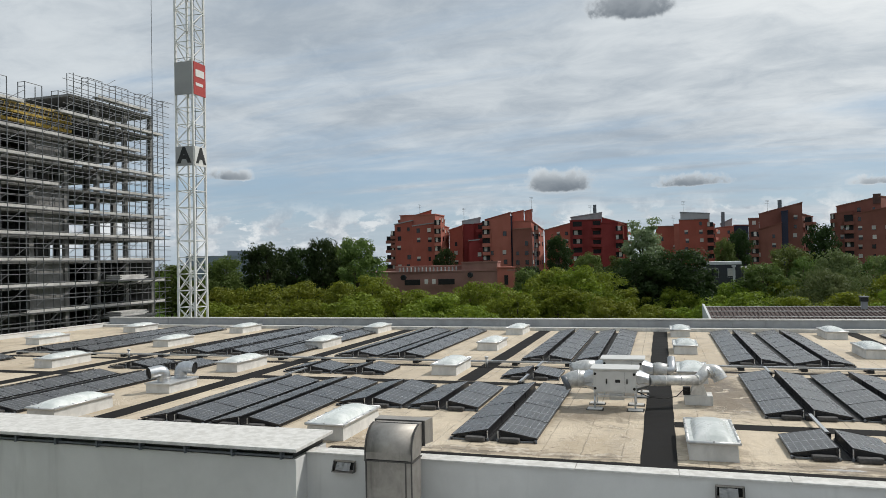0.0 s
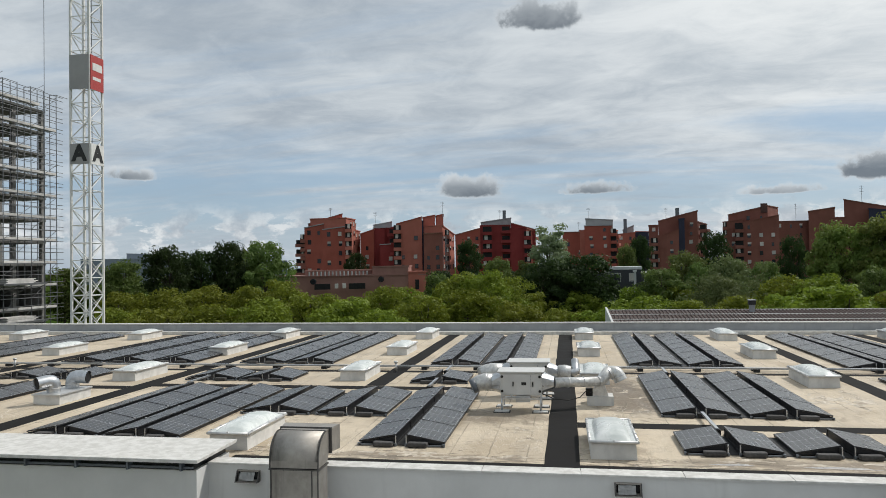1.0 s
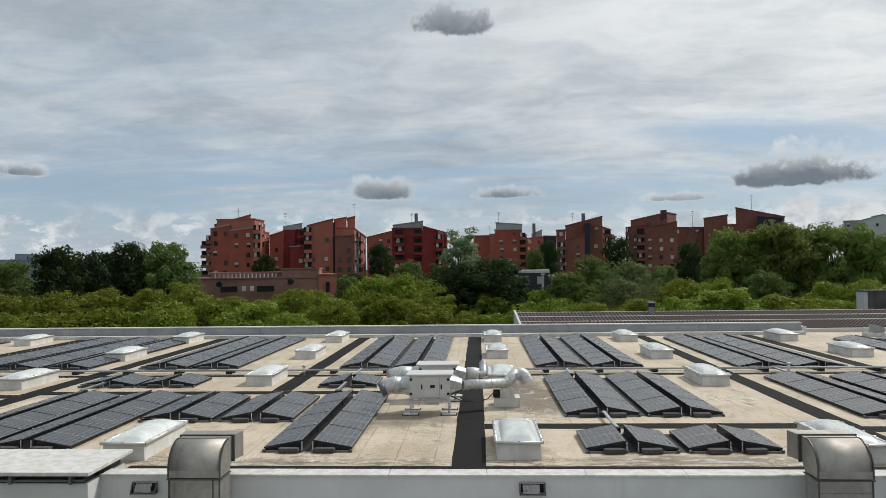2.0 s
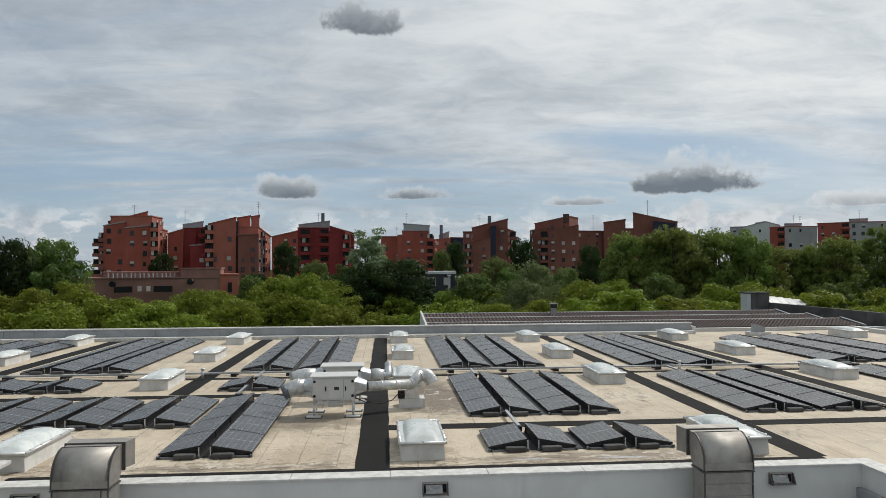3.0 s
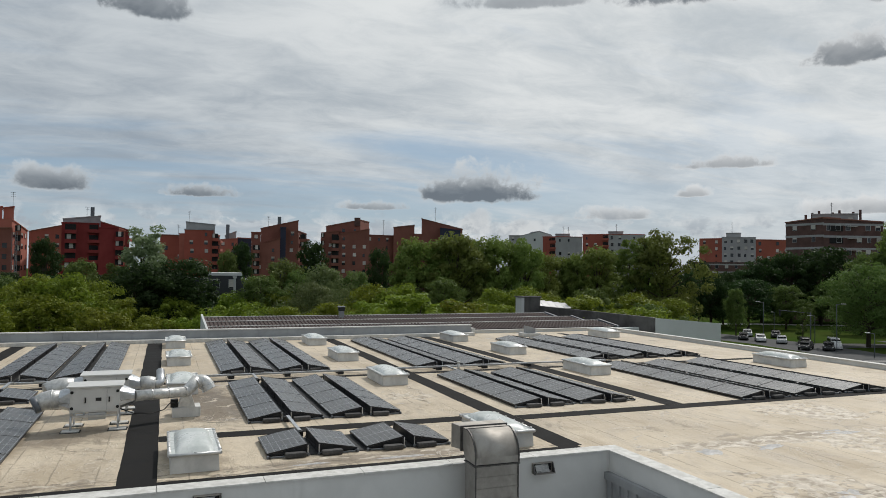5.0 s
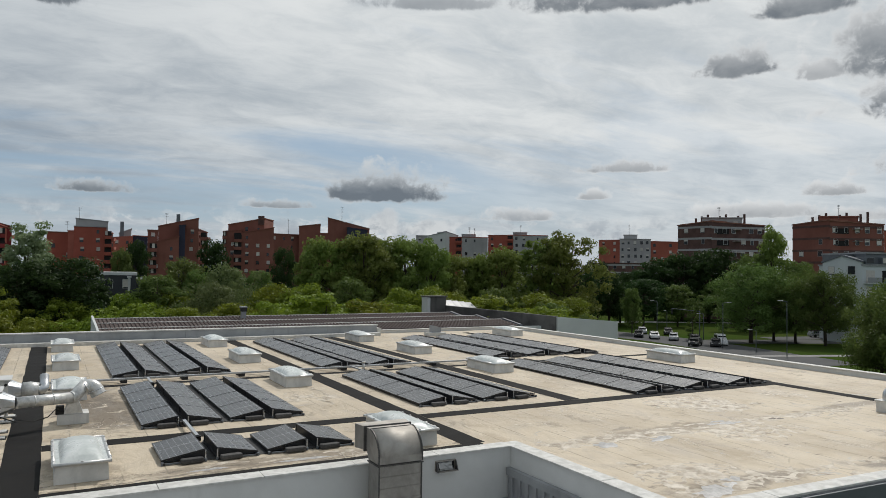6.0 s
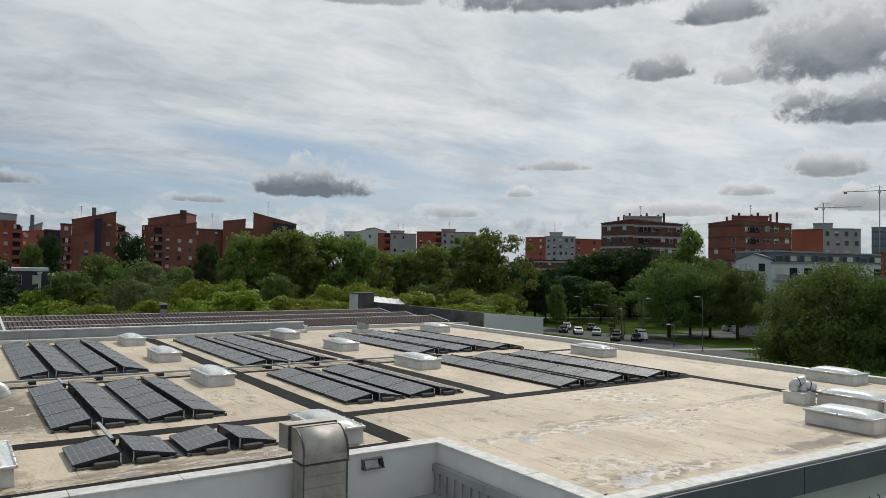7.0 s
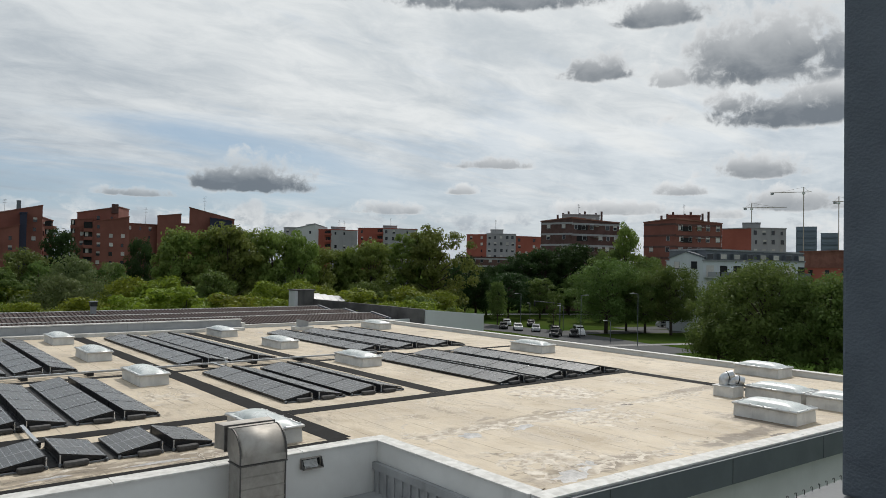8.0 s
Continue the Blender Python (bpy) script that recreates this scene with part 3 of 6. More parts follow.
def end_mesh(flip):
    """A slim black triangle at the end of a row, standing in for the shaded open underside."""
    bm = bmesh.new()
    a, b = (0.03, PW * 0.98) if not flip else (PW * 0.98, 0.03)
    pts = [(a, LOW - 0.06), (b, LOW - 0.06), (b, HIGH - 0.05), (a, LOW - 0.04)]
    front = [bm.verts.new((x, 0, z)) for x, z in pts]
    rear = [bm.verts.new((x, 0.012, z)) for x, z in pts]
    bm.faces.new(front if not flip else front[::-1])
    bm.faces.new(rear[::-1] if not flip else rear)
    for k in range(4):
        bm.faces.new((front[k], rear[k], rear[(k + 1) % 4], front[(k + 1) % 4]))
    bmesh.ops.recalc_face_normals(bm, faces=bm.faces[:])
    return mesh_of("end_plate", bm, ALU_FRAME)


CLAMP = mesh_of("clamp", box(-0.03, 0.03, -0.022, 0.022, 0.0, 0.022, 0.004), ALU)
FOOT = mesh_of("foot", box(-0.035, 0.035, -0.05, 0.02, 0.0, 0.08, 0.012), FASCIA)
END_L, END_R = end_mesh(False), end_mesh(True)
TILT = math.atan2(HIGH - LOW, PW)


def tent(x, y, count, label="black solar panels on a low ridge-shaped rack on the felt"):
    """One rack: two rows of panels that lean against a ridge, on rails with ballast."""
    rack = thing("solar_panel_rack", label, "solar panel", "solar panel racks on the roof", pose(x, y, 0))
    run = PW * math.cos(TILT)
    for side in (0, 1):
        for k in range(count):
            ob = part("solar_panel", PANEL, None, rack)
            cx = run / 2 if side == 0 else 1.37 + run / 2
            tilt = -TILT if side == 0 else TILT
            jig = random.uniform(-0.25, 0.25)
            ob.matrix_basis = Matrix.Translation((cx, (k + 0.5) * (PL + 0.02), (LOW + HIGH) / 2)) @ Euler((radians(jig * 0.5), tilt + radians(jig), 0)).to_matrix().to_4x4()
        xs = (0.06, run - 0.04) if side == 0 else (1.37 + 0.04, 1.37 + run - 0.06)
        for xr in xs:
            part("rail", box(xr - 0.025, xr + 0.025, -0.12, count * (PL + 0.02) + 0.08, 0.02, 0.06), ALU_FRAME, rack)
        ridge = xs[1] if side == 0 else xs[0]
        for k in range(count + 1):
            part("post", box(ridge - 0.015, ridge + 0.015, k * (PL + 0.02) - 0.03, k * (PL + 0.02), 0.06, HIGH - 0.04), ALU_FRAME, rack)
        part("wind_sheet", box(xs[1] - 0.004 if side == 0 else xs[0], xs[1] if side == 0 else xs[0] + 0.004, 0, count * (PL + 0.02), 0.062, HIGH - 0.05), ALU_FRAME, rack)
        x_low, x_high = (0.02, run) if side == 0 else (1.37 + run - 0.02, 1.37)
        part("cross_rail", box(min(x_low, x_high), max(x_low, x_high), -0.11, -0.07, 0.02, 0.055), FASCIA, rack)
        leg = part("leg", box(x_high - 0.014, x_high + 0.014, -0.07, -0.045, 0.055, HIGH - 0.03), GALVANISED, rack)
        for xf in (x_low, x_high):
            foot = part("foot", FOOT, None, rack)
            foot.location = (xf, -0.06, 0.004)
        for k in range(1, count):
            for xc, f in ((x_low, 0.08), (x_high, 0.92)):
                clamp = part("clamp", CLAMP, None, rack)
                clamp.location = (x_low + (x_high - x_low) * f, k * (PL + 0.02), LOW + (HIGH - LOW) * f + 0.002)
        plate = part("end_plate", END_L if side == 0 else END_R, None, rack)
        plate.location = (0 if side == 0 else 1.37, 0.03, 0)
        for yy in (-0.13, count * (PL + 0.02) + 0.12):
            block = part("ballast_block", BLOCK, None, rack)
            block.matrix_basis = pose((run - 0.34) if side == 0 else 1.37 + 0.34, yy, 0.012, 0, 0, random.uniform(-4, 4))
    if any(abs(tx - x - 2.7) < 0.2 and abs(ty - y) < 0.6 for tx, ty, tn in TENTS):
        # black strip put in for the shade in the gap between two racks
        part("valley_shade", box(1.37 + run - 0.02, 2.76, 0.0, count * (PL + 0.02), 0.003, 0.016), BLACK_RUBBER, rack)
    # thin black strip on the deck along the ridge gap
    part("ridge_strip", box(run - 0.03, 1.40, 0.0, count * (PL + 0.02), 0.003, 0.016), BLACK_RUBBER, rack)
    return rack


TENTS = [
    (2.93, 24.1, 4), (5.63, 24.1, 4), (2.93, 19.5, 1), (5.63, 19.5, 1), (2.87, 35.5, 7), (5.6, 35.5, 7), (-6.75, 35.5, 7), (-4.05, 35.5, 7),
    (-6.6, 30.0, 1), (-5.8, 19.6, 4), (-16.4, 19.7, 4), (-13.75, 19.7, 4), (-11.1, 23.4, 2), (-8.4, 23.4, 2), (-17.0, 30.2, 1), (-14.4, 30.2, 1),
    (-17.0, 35.7, 7), (-14.35, 35.7, 7), (-27.4, 35.6, 7), (-24.7, 35.6, 7), (-22.0, 35.6, 7), (-37.9, 35.2, 7), (-35.2, 35.2, 7),
]
TENTS += [
    (-26.8, 30.0, 1), (-24.2, 30.0, 1), (-26.8, 19.8, 4), (-24.1, 19.8, 4), (-37.5, 30.0, 1),
    (12.35, 23.8, 4), (15.1, 23.8, 4), (12.4, 34.9, 7), (15.0, 34.9, 7), (21.7, 22.5, 5), (24.45, 22.5, 5), (27.2, 22.5, 5),
    (22.7, 35.3, 6), (25.4, 35.3, 6), (28.15, 35.3, 6),
]
for x, y, count in TENTS:
    tent(x, y, count)

# ---- skylights ----
SW, SL, SH = 1.09, 2.60, 0.41


def dome_mesh(w, l, rise):
    bm = bmesh.new()
    nx, ny = 12, 18
    grid = []
    for j in range(ny + 1):
        row = []
        for i in range(nx + 1):
            u, v = i / nx * 2 - 1, j / ny * 2 - 1
            z = rise * (1 - abs(u) ** 2.6) ** 0.6 * (1 - abs(v) ** 4.5) ** 0.6
            row.append(bm.verts.new((u * w / 2, v * l / 2, z)))
        grid.append(row)
    for j in range(ny):
        for i in range(nx):
            bm.faces.new((grid[j][i], grid[j][i + 1], grid[j + 1][i + 1], grid[j + 1][i])).smooth = True
    return mesh_of("dome", bm, DOME)


def skylight_base():
    top = thing("skylight", "milky acrylic dome skylight on a grey felt-clad upstand", "skylight", "skylights on the roof")
    bm = bmesh.new()
    v = add_box(bm, -SW / 2 - 0.03, SW / 2 + 0.03, -SL / 2 - 0.03, SL / 2 + 0.03, 0, SH)
    for k in (4, 5, 6, 7):
        v[k].co.x *= 0.96
        v[k].co.y *= 0.985
    part("upstand", bm, CURB, top)
    w, l = SW / 2 + 0.05, SL / 2 + 0.05
    bm = bmesh.new()
    corners = [(-w, -l), (w, -l), (w, l), (-w, l)]
    for (ax, ay), (bx, by) in zip(corners, corners[1:] + corners[:1]):
        add_tube(bm, [(ax, ay, SH + 0.035), (bx, by, SH + 0.035)], 0.042, 8)
    part("rim", bm, ALU, top, "rounded aluminium clamping rim")
    bm = bmesh.new()
    for x0, x1, y0, y1 in ((-w, -w + 0.20, -l, l), (w - 0.20, w, -l, l), (-w + 0.20, w - 0.20, -l, -l + 0.18), (-w + 0.20, w - 0.20, l - 0.18, l)):
        add_box(bm, x0, x1, y0, y1, SH + 0.001, SH + 0.045)
    part("flange", bm, DOME, top, "flat milky flange round the dome")
    dome = part("dome", dome_mesh(SW - 0.14, SL - 0.14, 0.21), None, top, "milky dirt-streaked dome")
    dome.location.z = SH + 0.03
    clip = mesh_of("clip", box(-0.03, 0.03, -0.022, 0.022, 0.02, 0.075, 0.012), ALU)
    for k in range(5):
        for side in (-1, 1):
            ob = part("clip", clip, None, top)
            ob.location = (side * (w + 0.01), -l + 0.25 + k * (2 * l - 0.5) / 4, SH + 0.02)
    for side in (-1, 1):
        ob = part("clip", clip, None, top)
        ob.location = (0, side * (l + 0.01), SH + 0.02)
    return top


SKYLIGHTS = [
    (0.57, 18.8), (-9.8, 18.7), (9.15, 18.5), (-20.2, 18.9), (9.2, 30.0), (19.65, 30.1), (31.6, 29.4), (-9.85, 30.5), (-20.3, 29.7), (-30.9, 29.4), (0.55, 30.2),
    (0.55, 39.1), (9.2, 38.6), (19.6, 38.8), (-9.95, 39.3), (-20.4, 38.8), (-30.9, 38.4), (-41.1, 38.4),
    (0.5, 47.5), (9.2, 47.0), (19.2, 46.8), (31.8, 46.8), (-10.1, 47.8), (-20.5, 47.8), (-31.0, 47.0), (-40.4, 46.8),
    (24.42, 11.0), (28.25, 10.25), (28.25, 12.65), (34.25, 16.45),
]
first = None
for x, y in SKYLIGHTS:
    m = pose(x + SW / 2, y + SL / 2, 0, 0, 0, random.uniform(-0.6, 0.6))
    if y < 17.0 and x > 20.0:
        m = m @ Matrix.Diagonal((1.2, 0.83, 1.0, 1.0))
    if first is None:
        first = skylight_base()
        first.matrix_basis = m
    else:
        copy_thing(first, m)

# ---- ventilation units on legs ----
def ventilation_unit(x, y):
    unit = thing("ventilation_unit", "light grey sheet-metal ventilation unit on steel legs", "ventilation unit", "ventilation units", pose(x, y, 0))
    part("casing", box(-0.69, 0.69, 0.0, 0.95, 0.56, 1.31, 0.012), PANEL_WHITE, unit)
    part("lid", box(-0.79, 0.79, -0.06, 1.02, 1.312, 1.36, 0.012), PANEL_WHITE, unit)
    door = part("door", box(-0.62, 0.62, -0.018, -0.002, 0.61, 1.26, 0.006), PANEL_WHITE, unit)
    for dx in (-0.26, 0.40):
        part("handle", box(dx - 0.02, dx + 0.02, -0.05, -0.018, 0.86, 1.02, 0.008), BLACK_RUBBER, door)
    part("label_plate", box(0.02, 0.18, -0.026, -0.019, 0.90, 1.00), SIGN_BLACK, door)
    part("seam", box(0.33, 0.338, -0.022, -0.018, 0.62, 1.25), FASCIA, door)
    for dx in (-0.63, 0.63):
        for z in (0.70, 1.18):
            part("corner_fastener", tube([(dx, -0.04, z), (dx, 0.0, z)], 0.045, 10), BLACK_RUBBER, unit)
    for dx in (-0.65, 0.65):
        part("beam", box(dx - 0.03, dx + 0.03, -0.05, 1.0, 0.48, 0.558), GALVANISED, unit)
        for dy in (0.0, 0.92):
            part("leg", tube([(dx, dy, 0.03), (dx, dy, 0.50)], 0.03, 8), GALVANISED, unit)
            part("foot_plate", box(dx - 0.24, dx + 0.24, dy - 0.17, dy + 0.17, 0.014, 0.05, 0.006), PANEL_WHITE, unit)
            part("foot_mat", box(dx - 0.28, dx + 0.28, dy - 0.21, dy + 0.21, 0.0, 0.012), BLACK_RUBBER, unit)
    part("crossbeam", box(-0.62, 0.62, -0.03, 0.03, 0.42, 0.478), GALVANISED, unit)
    part("drain_box", box(-0.18, 0.30, 0.05, 0.5, 0.32, 0.54, 0.01), PANEL_WHITE, unit)

    def funnel(side, tip, radius):
        bm = bmesh.new()
        s = side
        steps = 16
        outer, inner = [], []
        for k in range(steps):
            a = 2 * math.pi * (k + 0.5) / steps - math.pi * 0.75
            c, d = math.cos(a), math.sin(a)
            q = max(abs(c), abs(d))
            outer.append(bm.verts.new((s * 0.695, 0.475 + 0.42 * c / q, 0.935 + 0.34 * d / q)))
            inner.append(bm.verts.new((s * tip, 0.475 + radius * c, 0.92 + radius * d)))
        for k in range(steps):
            bm.faces.new((outer[k], outer[(k + 1) % steps], inner[(k + 1) % steps], inner[k]))
        bm.faces.new(inner)
        bmesh.ops.recalc_face_normals(bm, faces=bm.faces[:])
        return bm

    part("inlet_funnel", funnel(-1, 1.05, 0.26), GALVANISED, unit, "galvanised funnel")
    part("outlet_funnel", funnel(1, 1.10, 0.2), GALVANISED, unit, "galvanised funnel")
    return unit


unit_a = ventilation_unit(-1.57, 24.45)
part("intake_sleeve", tube([(-1.0, 0.475, 0.92), (-1.25, 0.475, 0.92), (-1.45, 0.46, 0.88), (-1.62, 0.42, 0.80)], [0.29, 0.30, 0.28, 0.25], 10), SLEEVE, unit_a, "insulated silver sleeve")
part("sleeve_end", tube([(-1.58, 0.43, 0.82), (-1.72, 0.39, 0.76)], [0.265, 0.25], 10), FASCIA, unit_a)
part("joint_ring", tube([(-1.24, 0.475, 0.92), (-1.20, 0.475, 0.92)], 0.315, 12), ALU, unit_a)
unit_b = ventilation_unit(-1.44, 26.9)
part("intake_sleeve", tube([(-1.0, 0.475, 0.92), (-1.35, 0.475, 0.92), (-1.6, 0.46, 0.88), (-1.85, 0.35, 0.80)], [0.30, 0.32, 0.31, 0.28], 10), SLEEVE, unit_b, "insulated silver sleeve")
part("outlet_sleeve", tube([(1.08, 0.475, 0.92), (1.3, 0.475, 0.92), (1.55, 0.46, 0.9)], [0.25, 0.27, 0.24], 12), SLEEVE, unit_b, "insulated silver sleeve")
part("outlet_bend", tube(bent((1.5, 0.475, 0.90), (1.72, 0.475, 0.90), (1.70, 0.9, 1.30), 0.14), [0.14] * 8, 12), GALVANISED, unit_b, "silver bend turned up")

# pipe from the first unit to the roof outlet
outlet = thing("roof_outlet", "silver spiral ducts on a grey felt-clad pedestal", "roof outlet", "", pose(1.1, 25.75, 0))
part("pedestal", box(-0.45, 0.45, -0.05, 0.75, 0.0, 0.32, 0.01), CURB, outlet)
part("pipe", tube([(-1.57, -0.83, 0.92), (0.0, -0.10, 0.86)], 0.17, 16), SLEEVE, outlet)
part("rising_bend", tube(bent((-0.1, -0.14, 0.86), (0.02, -0.05, 0.87), (0.34, 0.1, 1.24), 0.1), [0.19] * 8, 16), SLEEVE, outlet)
part("falling_bend", tube(bent((0.26, 0.12, 1.13), (0.56, 0.15, 1.17), (0.72, 0.08, 0.86), 0.18), [0.23] * 8, 16, False), SLEEVE, outlet)
part("mouth", tube([(0.71, 0.085, 0.88), (0.705, 0.087, 0.89)], 0.215, 16), INNER_SHADE, outlet)
for f in (0.3, 0.62, 0.97):
    a, c = Vector((-1.57, -0.83, 0.92)), Vector((0.0, -0.10, 0.86))
    part("joint_ring", tube([a.lerp(c, f - 0.01), a.lerp(c, f + 0.01)], 0.182, 16), ALU, outlet)
for k, (a, c) in enumerate((((0.30, 0.10, 1.10), (0.33, 0.11, 1.12)), ((0.47, 0.14, 1.12), (0.50, 0.14, 1.11)), ((0.62, 0.12, 1.02), (0.635, 0.115, 0.99)))):
    part("joint_ring", tube([a, c], 0.252, 16), GALVANISED, outlet)
part("valve_box", box(-0.50, -0.26, -0.02, 0.2, 0.33, 0.60, 0.02), BLACK_RUBBER, outlet, "black valve on the pedestal")
bm = bmesh.new()
v = add_box(bm, -0.28, 0.28, 0.0, 0.5, 0.322, 0.95)
for k in (4, 5, 6, 7):
    v[k].co.x *= 0.25
part("support_hood", bm, GALVANISED, outlet)
cable = thing("hanging_cable", "black cable looped between unit and outlet", "cable")
part("cord", tube([(-0.9, 24.8, 0.58), (-0.5, 25.0, 0.36), (0.0, 25.3, 0.26), (0.4, 25.55, 0.32), (0.62, 25.6, 0.55), (0.8, 25.66, 0.45)], 0.018, 6), BLACK_RUBBER, cable)


def elbow_pair(x, y, turn):
    ped = thing("exhaust_elbows", "pair of silver exhaust elbows on a grey pedestal", "roof vent", "exhaust elbows", pose(x, y, 0, 0, 0, turn))
    part("pedestal", box(-0.55, 0.55, -0.9, 0.9, 0.0, 0.34, 0.01), CURB, ped)
    part("slab", box(-0.60, 0.60, -0.95, 0.95, 0.342, 0.40, 0.01), ALU, ped)
    for yy, kx, ky in ((-0.5, -0.30, -0.55), (0.55, 0.62, 0.10)):
        part("elbow", tube(bent((0.0, yy, 0.402), (0.0, yy, 0.86), (kx, yy + ky, 0.80), 0.26), [0.25] * 8, 14, False), GALVANISED, ped)
        part("mouth", tube([(kx * 0.92, yy + ky * 0.92, 0.805), (kx * 0.94, yy + ky * 0.94, 0.804)], 0.235, 14), INNER_SHADE, ped)
        part("joint_ring", tube([(0, yy, 0.55), (0, yy, 0.58)], 0.265, 14), ALU, ped)
    return ped


elbow_pair(-19.3, 25.1, 0)
cross = thing("exhaust_elbows", "two crossing silver exhaust elbows on a pale pedestal", "roof vent", "exhaust elbows", pose(27.75, 15.55, 0))
part("pedestal", box(-0.42, 0.42, -0.42, 0.42, 0.0, 0.40, 0.015), CURB, cross)
part("slab", box(-0.46, 0.46, -0.46, 0.46, 0.402, 0.44, 0.01), PANEL_WHITE, cross)
part("elbow", tube(bent((-0.12, 0.14, 0.44), (-0.12, 0.16, 0.74), (0.16, -0.12, 0.86), 0.16), [0.18] * 8, 14, False), GALVANISED, cross)
part("elbow", tube(bent((0.12, -0.08, 0.44), (0.10, -0.10, 0.70), (0.40, -0.42, 0.60), 0.16), [0.18] * 8, 14, False), GALVANISED, cross)
part("mouth", tube([(0.375, -0.395, 0.608), (0.385, -0.405, 0.605)], 0.165, 14), INNER_SHADE, cross)
part("joint_ring", tube([(0.05, -0.10, 0.50), (0.05, -0.10, 0.53)], 0.185, 14), ALU, cross)
part("joint_ring", tube([(0.24, -0.25, 0.655), (0.262, -0.272, 0.647)], 0.195, 14), BLACK_RUBBER, cross)
part("joint_ring", tube([(0.0, 0.04, 0.79), (0.022, 0.018, 0.80)], 0.195, 14), BLACK_RUBBER, cross)

# ---- curved exhaust ducts in front of the parapet ----
def exhaust_hood(x0, x1, ribbed):
    hood = thing("exhaust_duct", "curved stainless-steel exhaust duct rising over the parapet", "exhaust duct", "exhaust ducts", pose(0, 0, 0))
    y0, y1, zc, r = 15.75, 16.38, 0.40, 0.74
    part("shaft", box(x0, x1, y0 + 0.02, y1, -4.0, zc - 0.02), STEEL, hood)
    # straight front, then a quarter bend back to a flat top
    curve = [(y0, zc)] + [(y0 + 0.56 * (1 - math.cos(a)), zc + 0.16 + (r - 0.16) * math.sin(a)) for a in (math.pi / 2 * k / 12 for k in range(13))]
    outline = curve + [(y1 + 0.16, zc + r), (y1 + 0.16, zc + 0.24), (y1, zc)]
    bm = bmesh.new()
    left = [bm.verts.new((x0, y, z)) for y, z in outline]
    right = [bm.verts.new((x1, y, z)) for y, z in outline]
    bm.faces.new(left)
    bm.faces.new(right[::-1])
    for k in range(len(outline)):
        f = bm.faces.new((left[k], right[k], right[(k + 1) % len(outline)], left[(k + 1) % len(outline)]))
        f.smooth = 0 < k < 13
    bmesh.ops.recalc_face_normals(bm, faces=bm.faces[:])
    bend = part("bend", bm, STEEL, hood)
    # raised seams along both edges of the bend
    for x in (x0, x1):
        bm = bmesh.new()
        rows = []
        for y, z in curve:
            d = Vector((y - y0 - 0.6, z - zc - 0.1)).normalized() * 0.018
            rows.append([bm.verts.new((x + sx, y + d.x * s, z + d.y * s)) for sx, s in ((-0.014, -1), (-0.014, 1), (0.014, 1), (0.014, -1))])
        for p, q in zip(rows, rows[1:]):
            for k in range(4):
                bm.faces.new((p[k], p[(k + 1) % 4], q[(k + 1) % 4], q[k]))
        bmesh.ops.recalc_face_normals(bm, faces=bm.faces[:])
        part("edge_seam", bm, STEEL_EDGE, bend)
    # wider mouth sleeve behind the bend
    bm = bmesh.new()
    v = add_box(bm, x0 - 0.05, x1 + 0.05, y1 + 0.162, y1 + 0.62, zc + 0.20, zc + r + 0.02)
    for q, side in ((2, 1), (3, -1), (6, 1), (7, -1)):
        v[q].co.x += side * 0.07
    v[2].co.z -= 0.03
    v[3].co.z -= 0.03
    part("mouth_sleeve", bm, STEEL, bend)
    part("sleeve_rim", box(x0 - 0.065, x1 + 0.065, y1 + 0.15, y1 + 0.19, zc + 0.16, zc + r + 0.032), STEEL_EDGE, bend)
    part("top_joint", box(x0 + 0.015, x1 - 0.015, y0 + 0.555, y0 + 0.575, zc + r + 0.001, zc + r + 0.014), STEEL_EDGE, bend)
    part("flange", box(x0 - 0.03, x1 + 0.03, y0 - 0.02, y1 + 0.02, zc - 0.045, zc - 0.015), STEEL_EDGE, hood)
    for k in range(5):
        part("bolt", tube([(x0 + 0.12 + k * (x1 - x0 - 0.24) / 4, y0 - 0.035, zc - 0.03), (x0 + 0.12 + k * (x1 - x0 - 0.24) / 4, y0 - 0.012, zc - 0.03)], 0.018, 6), STEEL_EDGE, hood)
    if not ribbed:
        part("standing_seam", box(x1 - 0.17, x1 - 0.15, y0 - 0.003, y0 + 0.018, -4.0, zc - 0.05), STEEL_EDGE, hood)
    for k in range(9 if ribbed else 0):
        z = zc - 0.32 - 0.27 * k
        part("sheet_seam", box(x0 + 0.05, x1 - 0.01, y0 - 0.004, y0 + 0.018, z, z + 0.022), STEEL, hood)
    for x in (x0 + 0.012, x1 - 0.012):
        part("corner_bead", box(x - 0.014, x + 0.014, y0 - 0.004, y0 + 0.019, -4.0, zc - 0.05), STEEL_EDGE, hood)
    return hood


exhaust_hood(-6.78, -5.62, False)
exhaust_hood(7.26, 8.40, True)


